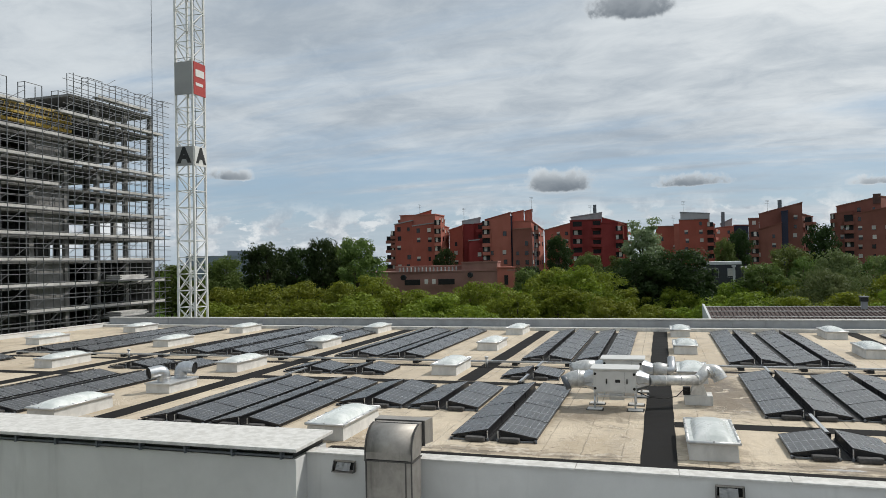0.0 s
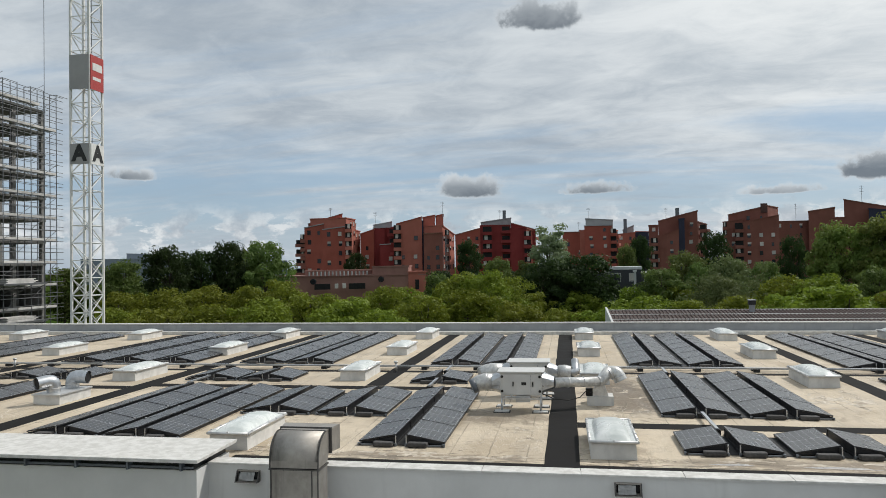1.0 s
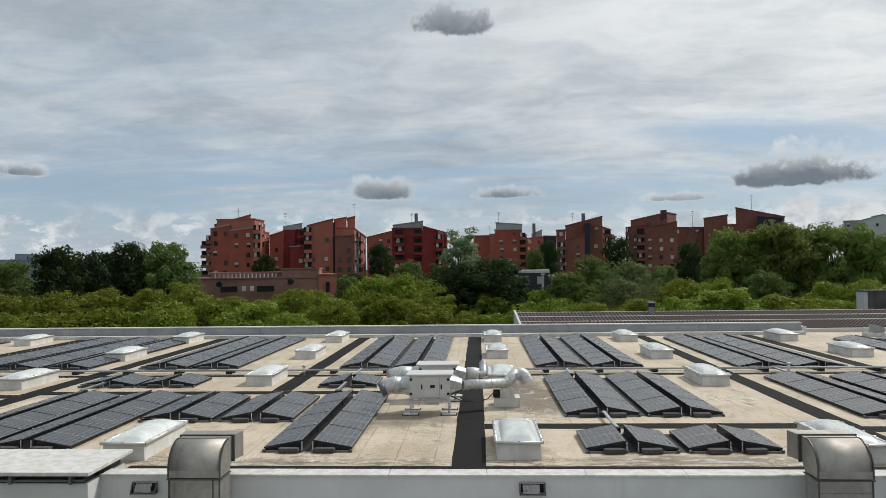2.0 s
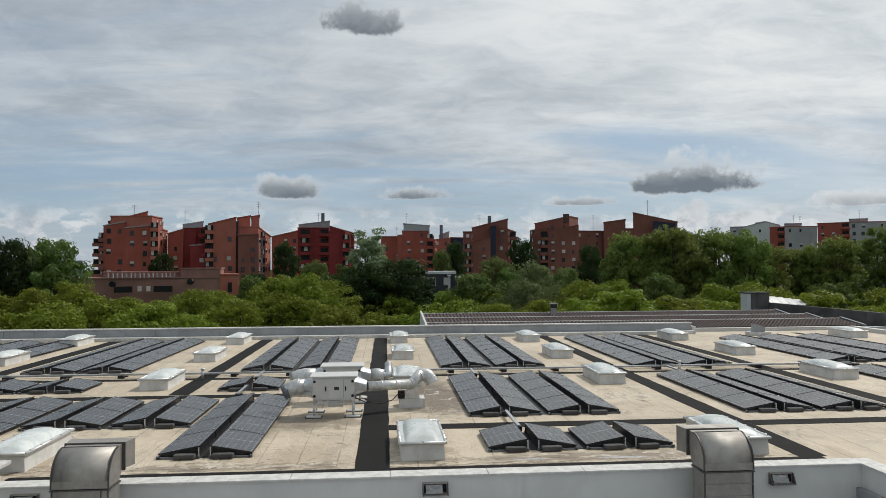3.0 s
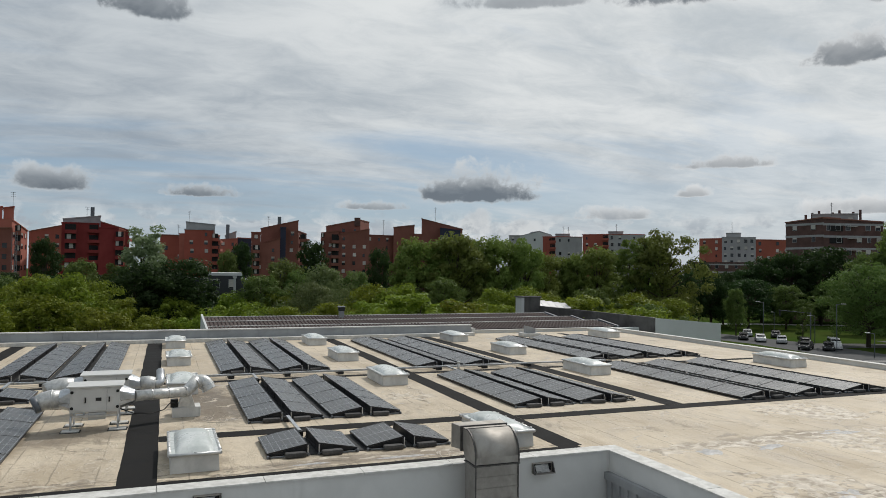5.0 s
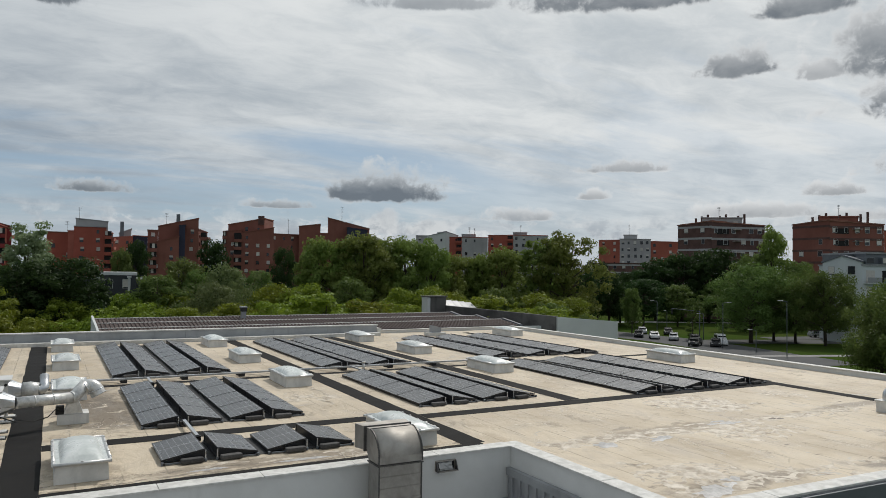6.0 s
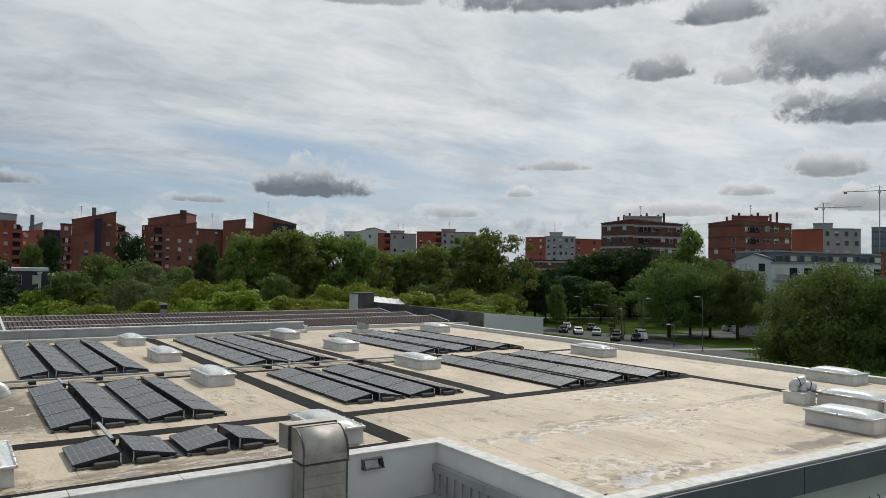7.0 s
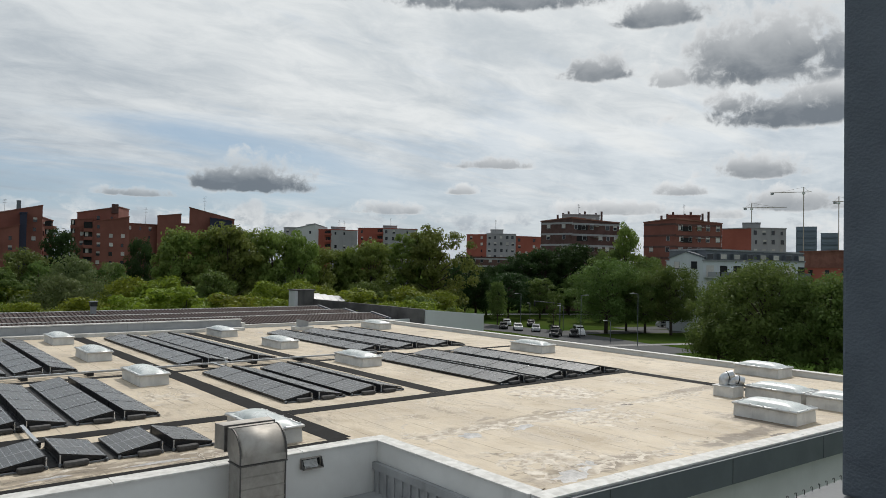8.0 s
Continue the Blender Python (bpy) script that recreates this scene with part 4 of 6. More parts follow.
def wall_vent(x, z):
    vent = thing("wall_vent", "small framed vent opening with bent metal flap in white wall", "vent", "wall vents", pose(x, FRONT - 0.12, z))
    bm = bmesh.new()
    for x0, x1, z0, z1 in ((-0.30, 0.30, 0.10, 0.135), (-0.30, 0.30, -0.135, -0.10), (-0.30, -0.26, -0.10, 0.10), (0.26, 0.30, -0.10, 0.10)):
        add_box(bm, x0, x1, -0.05, -0.002, z0, z1)
    part("frame", bm, STEEL, vent)
    part("opening", box(-0.26, 0.26, -0.012, -0.002, -0.10, 0.10), INNER_SHADE, vent)
    for side in (-1, 1):
        bm = bmesh.new()
        v = add_box(bm, side * 0.285 - 0.012, side * 0.285 + 0.012, -0.20, -0.051, -0.135, 0.12)
        for k in (4, 5):
            v[k].co.y = -0.075
        part("cheek", bm, STEEL_EDGE, vent)
    bm = bmesh.new()
    add_box(bm, -0.27, 0.27, -0.20, -0.05, -0.135, -0.118)
    part("drip_lip", bm, STEEL, vent)
    bm = bmesh.new()
    rows = []
    rng = random.Random(int(x * 10))
    for j in range(5):
        rows.append([bm.verts.new((-0.22 + 0.055 * i, -0.03 - 0.028 * j + rng.uniform(-0.018, 0.018), 0.08 - 0.045 * j)) for i in range(8)])
    for a, b in zip(rows, rows[1:]):
        for i in range(7):
            bm.faces.new((a[i], b[i], b[i + 1], a[i + 1]))
    bmesh.ops.solidify(bm, geom=bm.faces[:], thickness=0.004)
    part("flap", bm, ALU, vent, "crumpled foil flap")
    return vent


for x in (-7.77, 1.3, 9.6):
    wall_vent(x, -0.10)

# ---- cable trays, conduits ----
def tray(points, w=0.10, h=0.06, z=0.10, label="grey galvanised cable tray on small feet"):
    run = thing("cable_tray", label, "cable tray", "cable trays")
    for (ax, ay), (bx, by) in zip(points, points[1:]):
        if abs(ax - bx) < abs(ay - by):
            part("channel", box(ax - w / 2, ax + w / 2, min(ay, by), max(ay, by), z, z + h), GALVANISED, run)
            for k in range(int(abs(by - ay) / 2.2) + 1):
                part("foot", box(ax - 0.12, ax + 0.12, min(ay, by) + 0.1 + k * 2.2, min(ay, by) + 0.3 + k * 2.2, 0.012, z - 0.002), BLACK_RUBBER, run)
        else:
            part("channel", box(min(ax, bx), max(ax, bx), ay - w / 2, ay + w / 2, z, z + h), GALVANISED, run)
            for k in range(int(abs(bx - ax) / 2.5) + 1):
                part("foot", box(min(ax, bx) + 0.1 + k * 2.5, min(ax, bx) + 0.35 + k * 2.5, ay - 0.12, ay + 0.12, 0.012, z - 0.002), BLACK_RUBBER, run)
    return run


tray([(-37.0, 33.9), (23.0, 33.9)], 0.14, 0.07, 0.14)
tray([(-37.0, 34.35), (23.0, 34.35)], 0.09, 0.09, 0.06, "black conduit run across the roof")
tray([(4.16, 21.6), (4.16, 23.95)], z=0.16)
tray([(4.16, 32.3), (4.16, 33.8)], z=0.16)
tray([(-5.42, 28.0), (-5.42, 29.9)], z=0.20)
tray([(-5.42, 32.1), (-5.42, 33.8)], z=0.20)
tray([(-15.8, 28.2), (-15.8, 30.1)], z=0.20)
tray([(13.6, 32.1), (13.6, 33.8)], z=0.16)
for x, y in ((-8.0, 33.2), (-28.5, 33.4), (14.0, 33.2)):
    pipe = thing("vent_stub", "small pale vent pipe with a cap", "vent pipe", "vent stubs", pose(x, y, 0))
    part("tube", tube([(0, 0, 0), (0, 0, 0.45)], 0.06, 10), ALU, pipe)
    part("cap", tube([(0, 0, 0.42), (0, 0, 0.50)], 0.09, 10), ALU, pipe)

# ---- the corrugated roof, block and walls behind ----
corr = structure("roof_corrugated", box(3.4, 40.0, 54.5, 64.2, -0.6, -0.08), CORRUGATED, "brown corrugated sheet roof of the neighbouring hall", "roof")
for lane in range(3):
    y0, z0, x_end = 54.5 + lane * 3.2, 0.12 + lane * 0.155, 38.1 - lane * 1.05
    bm = bmesh.new()
    for k in range(int((x_end - 3.4) / 0.30)):
        x0 = 3.4 + k * 0.30
        a = [bm.verts.new(p) for p in ((x0, y0, z0), (x0 + 0.05, y0, z0 + 0.075), (x0 + 0.17, y0, z0 + 0.075), (x0 + 0.22, y0, z0), (x0 + 0.30, y0, z0))]
        b = [bm.verts.new((v.co.x, y0 + 3.05, v.co.z + 0.34)) for v in a]
        for i in range(4):
            bm.faces.new((a[i], a[i + 1], b[i + 1], b[i]))
    bmesh.ops.remove_doubles(bm, verts=bm.verts[:], dist=0.001)
    lane_ob = part("sheet_row", bm, CORRUGATED, corr)
    tagged(lane_ob, kind="stuff")
    part("ridge_flashing", box(3.4, x_end, y0 + 2.98, y0 + 3.16, z0 + 0.36, z0 + 0.43, 0.01), COPING, corr)
    part("step_face", box(3.4, x_end, y0 + 3.06, y0 + 3.14, -0.1, z0 + 0.358), CORRUGATED, corr)
    bm = bmesh.new()
    v = add_box(bm, x_end - 0.10, x_end + 0.12, y0 - 0.05, y0 + 3.1, -0.1, z0 + 0.12)
    v[6].co.z = v[7].co.z = z0 + 0.52
    part("verge_flashing", bm, FASCIA, corr, "dark flashing on the sheet ends")
bm = bmesh.new()
v = add_box(bm, 3.22, 3.38, 53.6, 64.2, -6.5, 0.42)
v[6].co.z = v[7].co.z = 1.06
part("barge_board", bm, PALE_RENDER, corr)
structure("hall_wall", box(3.4, 40.0, 54.0, 54.4, GROUND, 0.08), PALE_RENDER, "wall of the neighbouring hall", "wall")
flue = thing("roof_flue", "short grey flue with a dark cap on the brown roof", "flue", "", pose(15.0, 63.0, 0))
part("tube", box(-0.2, 0.2, -0.2, 0.2, 0.3, 1.28, 0.02), ROOF_GREY, flue)
part("cap", box(-0.26, 0.26, -0.26, 0.26, 1.282, 1.62, 0.03), SIGN_BLACK, flue)
part("lid", box(-0.3, 0.3, -0.3, 0.3, 1.622, 1.70, 0.02), ROOF_GREY, flue)
block = thing("stair_head", "weathered concrete stair head with a white side", "roof structure", "", pose(33.9, 66.0, 0))
part("body", box(0.85, 2.7, 0.0, 1.3, -6.0, 2.28, 0.02), OLD_WALL, block)
part("white_side", box(0.5, 0.848, 0.0, 1.3, -6.0, 2.26, 0.02), PALE_RENDER, block)
part("cover_slab", box(0.42, 2.8, -0.08, 1.4, 2.282, 2.40, 0.01), OLD_WALL, block)
bm = bmesh.new()
v = add_box(bm, 0, 14.2, 0, 0.3, -7.0, 1.42)
v[5].co.z = v[6].co.z = 1.02
leaning = structure("wall_weathered", bm, OLD_WALL, "dark weathered concrete wall with a sloping top", "wall")
leaning.matrix_basis = pose(36.4, 66.2, 0, 0, 0, math.degrees(math.atan2(-13.6, 4.2)))


def sloping_box(x0, x1, y0, y1, z0, left_top, right_top):
    bm = bmesh.new()
    v = add_box(bm, x0, x1, y0, y1, z0, left_top)
    v[5].co.z = v[6].co.z = right_top
    return bm


structure("wall_white_end", sloping_box(40.7, 47.85, 52.5, 52.8, GROUND, 0.98, 0.40), PALE_RENDER, "white end wall past the roof", "wall")
light = thing("roof_lantern", "row of glazed rooflight panels behind the wall", "rooflight", "", pose(37.4, 68.0, 1.55, 0, 0, -4))
for k in range(5):
    bm = bmesh.new()
    v = add_box(bm, k * 0.8, k * 0.8 + 0.74, 0.0, 1.5, -0.42 - 0.03 * k, -0.38 - 0.03 * k)
    for q in (2, 3, 6, 7):
        v[q].co.z += 0.75 - 0.06 * k
    part("pane", bm, ROOF_GREY, light)
    part("glazing_bar", tube([(k * 0.8 - 0.03, 0.0, -0.36 - 0.03 * k), (k * 0.8 - 0.03, 1.5, 0.40 - 0.09 * k)], 0.035, 5), FASCIA, light)
part("frame", box(-0.05, 4.05, 0.1, 1.4, -2.2, -0.62), ROOF_GREY, light)
stub = thing("roof_cowl", "small weathered cowl on a concrete base", "roof vent", "", pose(26.6, 49.5, 0))
part("base", box(-0.7, 0.7, -0.5, 0.5, 0.0, 0.25, 0.02), CURB, stub)
bm = bmesh.new()
v = add_box(bm, -0.35, 0.35, -0.3, 0.3, 0.252, 0.62)
v[4].co.z = v[7].co.z = 0.8
part("cowl", bm, CONCRETE_GREY, stub)

# ---- the window opening that the camera looks from ----
structure("window_pillar", box(3.265, 4.6, -1.6, 1.262, 4.205, 9.0, 0.012), PILLAR, "blue-grey roughcast reveal beside the window", "wall")
structure("wall_behind", box(-30.0, 4.6, -2.2, -1.7, -7.0, 9.0), WHITE_WALL, "wall behind the viewpoint", "wall")
structure("wall_below", box(-30.0, 6.0, 0.6, 1.20, -7.0, 4.10), WHITE_WALL, "wall under the window sill", "wall")
structure("floor", box(-30.0, 6.0, -1.68, 0.58, 3.20, 3.42), CONCRETE_GREY, "grey floor under the viewpoint", "floor")
sill = structure("window_sill", box(-6.0, 6.0, 1.10, 1.362, 4.12, 4.20, 0.006), SILL_GREY, "grey metal sill of the window", "sill")
part("inner_rail", box(-6.0, 6.0, 0.75, 1.095, 4.10, 4.19, 0.006), ALU_FRAME, sill, "dark inner rail")
for k in range(9):
    x = 3.05 + k * 0.062
    part("hook", tube([(x, 1.352, 4.20), (x, 1.352, 4.218), (x - 0.010, 1.352, 4.220), (x - 0.014, 1.352, 4.216)], 0.0016, 5), SIGN_BLACK, sill)

# ---- lifted and worn places in the felt ----
FOIL = material("bare_foil", (0.50, 0.48, 0.46), 0.35, vary=0.35, scale=6, grain=40, bump=0.5)
DAMP = material("damp_dirt", (0.16, 0.125, 0.09), 0.55, vary=0.5, scale=4, grain=30, bump=0.3)
LOOSE = material("loose_felt", (0.60, 0.53, 0.43), 0.6, vary=0.3, scale=3, grain=30, bump=0.6, tint=(0.33, 0.27, 0.20))
patch_rng = random.Random(9)


def felt_patch(x, y, w, l, turn, mat, label):
    """An irregular blister or scuff: a low ragged mound, thicker in the middle."""
    bm = bmesh.new()
    count = 18
    ring, inner = [], []
    for k in range(count):
        a = 2 * math.pi * k / count
        r = patch_rng.uniform(0.55, 1.1)
        ring.append(bm.verts.new((math.cos(a) * w / 2 * r, math.sin(a) * l / 2 * r, 0.0025)))
        inner.append(bm.verts.new((math.cos(a) * w / 2 * r * 0.6, math.sin(a) * l / 2 * r * 0.6, patch_rng.uniform(0.008, 0.03))))
    for k in range(count):
        bm.faces.new((ring[k], ring[(k + 1) % count], inner[(k + 1) % count], inner[k])).smooth = True
    bm.faces.new(inner).smooth = True
    ob = tagged(new("felt_patch", mesh_of("felt_patch", bm, mat)), label, "roof patch", "worn places in the felt")
    ob.matrix_basis = pose(x, y, 0, 0, 0, turn)


def felt_wrinkle(x, y, l, turn):
    """A narrow lifted fold in the felt."""
    bm = bmesh.new()
    rows = []
    steps = 14
    for k in range(steps + 1):
        t = k / steps
        h = 0.03 * math.sin(math.pi * t) * patch_rng.uniform(0.6, 1.2)
        off = 0.10 * math.sin(t * 7 + x) + patch_rng.uniform(-0.03, 0.03)
        w = 0.05 + 0.05 * math.sin(math.pi * t)
        rows.append([bm.verts.new((t * l, off + s * w, z)) for s, z in ((-1, 0.002), (0, 0.004 + h), (1, 0.002))])
    for a, b in zip(rows, rows[1:]):
        for k in range(2):
            bm.faces.new((a[k], b[k], b[k + 1], a[k + 1]))
    ob = tagged(new("felt_fold", mesh_of("felt_fold", bm, LOOSE)), "lifted fold in the cream roofing felt", "roof fold", "folds in the felt")
    ob.matrix_basis = pose(x, y, 0, 0, 0, turn)


for x, y, w, l, turn, mat in (
    (14.7, 16.3, 1.0, 0.8, 20, FOIL), (20.3, 17.0, 1.6, 0.8, -5, FOIL), (22.6, 16.7, 0.9, 0.22, -10, DAMP), (13.9, 11.75, 1.5, 0.8, 15, FOIL), (14.9, 12.1, 1.2, 0.6, 30, FOIL), (16.1, 11.7, 0.6, 0.6, 0, LOOSE),
    (18.5, 11.15, 0.9, 0.5, 0, LOOSE), (20.4, 10.85, 0.7, 0.3, 0, FOIL), (6.4, 18.55, 1.9, 0.22, -2, FOIL), (3.9, 18.6, 1.1, 0.18, 4, FOIL), (22.6, 10.95, 1.0, 0.3, -4, DAMP), (16.8, 16.2, 1.3, 0.5, 10, FOIL),
):
    felt_patch(x, y, w, l, turn, mat, "worn grey scuff in the cream roofing felt")
for x, y, l, turn in (
    (12.3, 17.0, 1.8, 2), (14.0, 17.15, 2.0, -3), (16.2, 17.0, 2.4, 4), (18.8, 17.2, 2.2, -2), (21.5, 16.9, 2.4, -4), (24.0, 16.8, 2.2, 3), (13.5, 14.6, 0.9, -30), (14.6, 12.6, 1.1, -55), (15.4, 12.4, 0.9, -40),
    (13.4, 12.6, 1.2, -60), (16.8, 12.2, 1.3, -35), (19.4, 12.0, 1.1, -20), (26.5, 20.4, 0.9, 10), (24.2, 19.0, 0.8, 0), (20.4, 19.8, 0.9, 80),
    (3.6, 18.95, 1.4, 3), (5.2, 18.75, 1.8, -4), (7.0, 18.9, 1.6, 2), (8.1, 18.6, 1.0, 10), (-5.6, 18.75, 1.6, 2), (-3.6, 18.6, 1.8, -3), (-1.9, 18.7, 1.0, 5), (1.9, 28.2, 0.9, 60), (2.2, 27.2, 0.7, 20), (-9.2, 21.8, 1.2, 80), (9.6, 25.5, 1.4, 85), (10.2, 28.4, 1.2, 95),
):
    felt_wrinkle(x, y, l, turn)
def rumpled_felt(x0, y0, nx, ny, step=0.06, slack=0.12):
    """Loose felt: sharp folds that stand up from the deck, on the wing thickest along the edge and the old lap."""
    verts, faces = [], []
    for j in range(ny + 1):
        for i in range(nx + 1):
            x, y = x0 + i * step, y0 + j * step
            warp = noise.noise(Vector((x * 0.8, y * 0.8, 3.0))) * 0.5
            ridge = 1.0 - abs(noise.noise(Vector((x * 1.1 + y * 0.5 + warp, y * 1.5 - x * 0.45 + warp, 0.0)))) * 6.5
            ridge2 = 1.0 - abs(noise.noise(Vector((x * 2.2 - y * 0.8, y * 2.2 + x * 0.9 + warp, 9.0)))) * 5.0
            edge = max(0.0, 1.0 - (y - 11.55 + (x - 12.4) * 0.045) / 1.5) * max(0.0, 1.0 - abs(x - 15.6) / 7.5)
            lap = max(0.0, 1.0 - abs(y - 16.75 - 0.15 * math.sin(x * 0.9)) / 0.55)
            loose = max(0.0, noise.noise(Vector((x * 0.33, y * 0.42, 5.0))) - slack) * 1.6
            border = min(1.0, j / 9.0, (ny - j) / 9.0, i / 9.0, (nx - i) / 9.0)
            mask = min(1.0, max(edge, lap * 0.85, loose) * 1.2) * border
            h = max(ridge, ridge2 * 0.7, -0.4) * 0.055 * mask - 0.010
            verts.append((x, y, max(h, -0.02)))
    for j in range(ny):
        for i in range(nx):
            k = j * (nx + 1) + i
            if max(verts[q][2] for q in (k, k + 1, k + nx + 1, k + nx + 2)) > 0.0:
                faces.append((k, k + 1, k + nx + 2, k + nx + 1))
    data = bpy.data.meshes.new("rumpled_felt")
    data.from_pydata(verts, [], faces)
    data.polygons.foreach_set("use_smooth", [True] * len(faces))
    data.materials.append(LOOSE)
    tagged(new("rumpled_felt", data), "loose crumpled folds of pale roofing felt", "roof felt", "", "stuff")


rumpled_felt(12.8, 11.42, 250, 110)
for x0, y0, nx, ny in ((8.3, 23.2, 40, 155), (12.2, 17.9, 270, 62), (-8.6, 18.3, 120, 24), (-3.2, 18.3, 40, 75), (18.95, 23.0, 42, 160)):
    rumpled_felt(x0, y0, nx, ny, slack=-0.05)
# the felt rises to the capping round the wing
bm = bmesh.new()
for pts in (((12.06, 11.0, 0.195), (12.06, 17.2, 0.195), (12.75, 17.2, 0.004), (12.75, 11.5, 0.004)), ((12.06, 10.93, 0.195), (XR - 0.1, 9.88, 0.195), (XR - 0.1, 10.35, 0.004), (12.4, 11.42, 0.004))):
    bm.faces.new([bm.verts.new(p) for p in pts])
    low = [bm.verts.new((x, y, -0.02)) for x, y, z in pts]
bmesh.ops.recalc_face_normals(bm, faces=bm.faces[:])
structure("felt_upstand", bm, FELT, "cream felt dressed up to the wing's capping", "roof")
# low roof and ribbed cladding in the corner
structure("roof_low", box(-8.8, 11.6, 4.0, 16.75, -1.6, -1.19), CONCRETE_GREY, "grey lower roof in the corner below the parapet", "roof")
clad = structure("cladding_side", box(11.56, 11.65, 10.6, 16.74, -1.19, -0.58), CONCRETE_GREY, "grey ribbed metal cladding under the side parapet", "wall")
part("top_flashing", box(11.50, 11.655, 10.6, 16.76, -0.578, -0.38), CONCRETE_GREY, clad)
for k in range(17):
    part("rib", box(11.51, 11.56, 10.7 + k * 0.36, 10.82 + k * 0.36, -1.19, -0.58), CONCRETE_GREY, clad)

# ---- houses in the distance, set out by bearing (degrees from +y) and distance ----
def spot(bearing, dist):
    return Vector((dist * math.sin(radians(bearing)), dist * math.cos(radians(bearing)), 0))


def window_mesh(w, h, blind, deep=0.10):
    """One casement: a raised surround, the pane set back in it, and a shutter drawn part of the way down."""
    bm = bmesh.new()
    add_box(bm, -w / 2 - 0.07, w / 2 + 0.07, -deep, 0.0, -0.07, h + 0.07)
    bm.normal_update()
    front = [f for f in bm.faces if f.normal.y < -0.9]
    bmesh.ops.inset_individual(bm, faces=front, thickness=0.07)
    moved = bmesh.ops.extrude_discrete_faces(bm, faces=front)["faces"]
    bmesh.ops.translate(bm, verts=list({v for f in moved for v in f.verts}), vec=(0, deep * 0.7, 0))
    for f in moved:
        f.material_index = 1 if blind < 0.95 else 2
    if 0 < blind < 0.95:
        cut = bmesh.ops.bisect_plane(bm, geom=moved + [e for f in moved for e in f.edges] + [v for f in moved for v in f.verts], plane_co=(0, 0, h * (1 - blind)), plane_no=(0, 0, 1))
        for f in bm.faces:
            if f.material_index == 1 and f.calc_center_median().z > h * (1 - blind):
                f.material_index = 2
    return bm


def window_set(surround):
    return [mesh_of("window", window_mesh(w, h, b), surround, PANE, BLIND) for w, h, b in ((1.1, 1.4, 0.0), (1.1, 1.4, 0.45), (0.8, 1.2, 0.0), (1.1, 1.4, 0.9))]


def volume(house, name, row, mat, depth=12.0, floor=3.0, windows=None, pitch=3.4, roof=None, skip=0.25, balconies=0, base=GROUND, seed=0, bands=None, lift=0.3):
    """A storeyed block. row: bearing 1, bearing 2, top 1, top 2, distance 1, distance 2."""
    b1, b2, z1, z2, d1, d2 = row
    p1, p2 = spot(b1, d1), spot(b2, d2)
    along = p2 - p1
    width = along.length
    m = Matrix.Translation(p1) @ Matrix.Rotation(math.atan2(along.y, along.x), 4, "Z")
    rng = random.Random(int(b1 * 100) + seed)
    bm = bmesh.new()
    v = add_box(bm, 0, width, 0, depth, base, z1)
    v[5].co.z = v[6].co.z = z2
    body = part(name, bm, mat, house)
    body.matrix_basis = m
    bm = bmesh.new()
    v = add_box(bm, -0.15, width + 0.15, -0.2, depth + 0.2, z1 + 0.004, z1 + lift)
    for k in (1, 2):
        v[k].co.z = z2 + 0.004
    for k in (5, 6):
        v[k].co.z = z2 + lift
    part("roof_edge", bm, roof or mat, body)
    if bands:
        for k in range(int((min(z1, z2) + 1) / floor) + 1):
            zb = min(z1, z2) - k * floor - 0.9
            part("band", box(-0.06, width + 0.06, -0.06, depth, zb, zb + 0.55), bands, body)
    if windows:
        count = max(1, int(width / pitch))
        low = min(z1, z2)
        for k in range(int((low - 1.0) / floor) + 1):
            z = low - 2.1 - k * floor
            if z < -3:
                break
            for i in range(count):
                if rng.random() < skip:
                    continue
                ob = part("window", rng.choice(windows), None, body)
                ob.location = (width * (i + 0.5) / count + rng.uniform(-0.2, 0.2), -0.001, z)
    for k in range(balconies):
        zb = min(z1, z2) - 2.6 - k * floor
        deck = part("balcony", box(width - 2.9, width + 0.25, -1.1, -0.002, zb, zb + 0.95, 0.03), mat, body)
        # black sheet painted in as the shade behind the balcony
        part("balcony_shade", box(width - 2.6, width - 0.2, -0.05, -0.003, zb + 0.96, zb + 2.3), INNER_SHADE, body)
    return body


def house(label, category="apartment building"):
    return thing("apartment_building", label, category, "houses beyond the trees")


def antenna(parent, bearing, dist, z, h):
    p = spot(bearing, dist)
    bm = tube([(p.x, p.y, z - 0.5), (p.x, p.y, z + h)], 0.06, 4)
    for k in (0.7, 0.85, 0.95):
        add_box(bm, p.x - 0.6, p.x + 0.6, p.y - 0.03, p.y + 0.03, z + h * k, z + h * k + 0.06)
    part("antenna", bm, SCAFFOLD, parent)


def chimney(parent, b1, b2, dist, z0, z1, mat=BRICK_DARK):
    a, b = spot(b1, dist), spot(b2, dist)
    ob = part("chimney", box(0, (b - a).length, 0, 1.2, z0, z1, 0.05), mat, parent)
    ob.matrix_basis = Matrix.Translation(a) @ Matrix.Rotation(math.atan2((b - a).y, (b - a).x), 4, "Z")


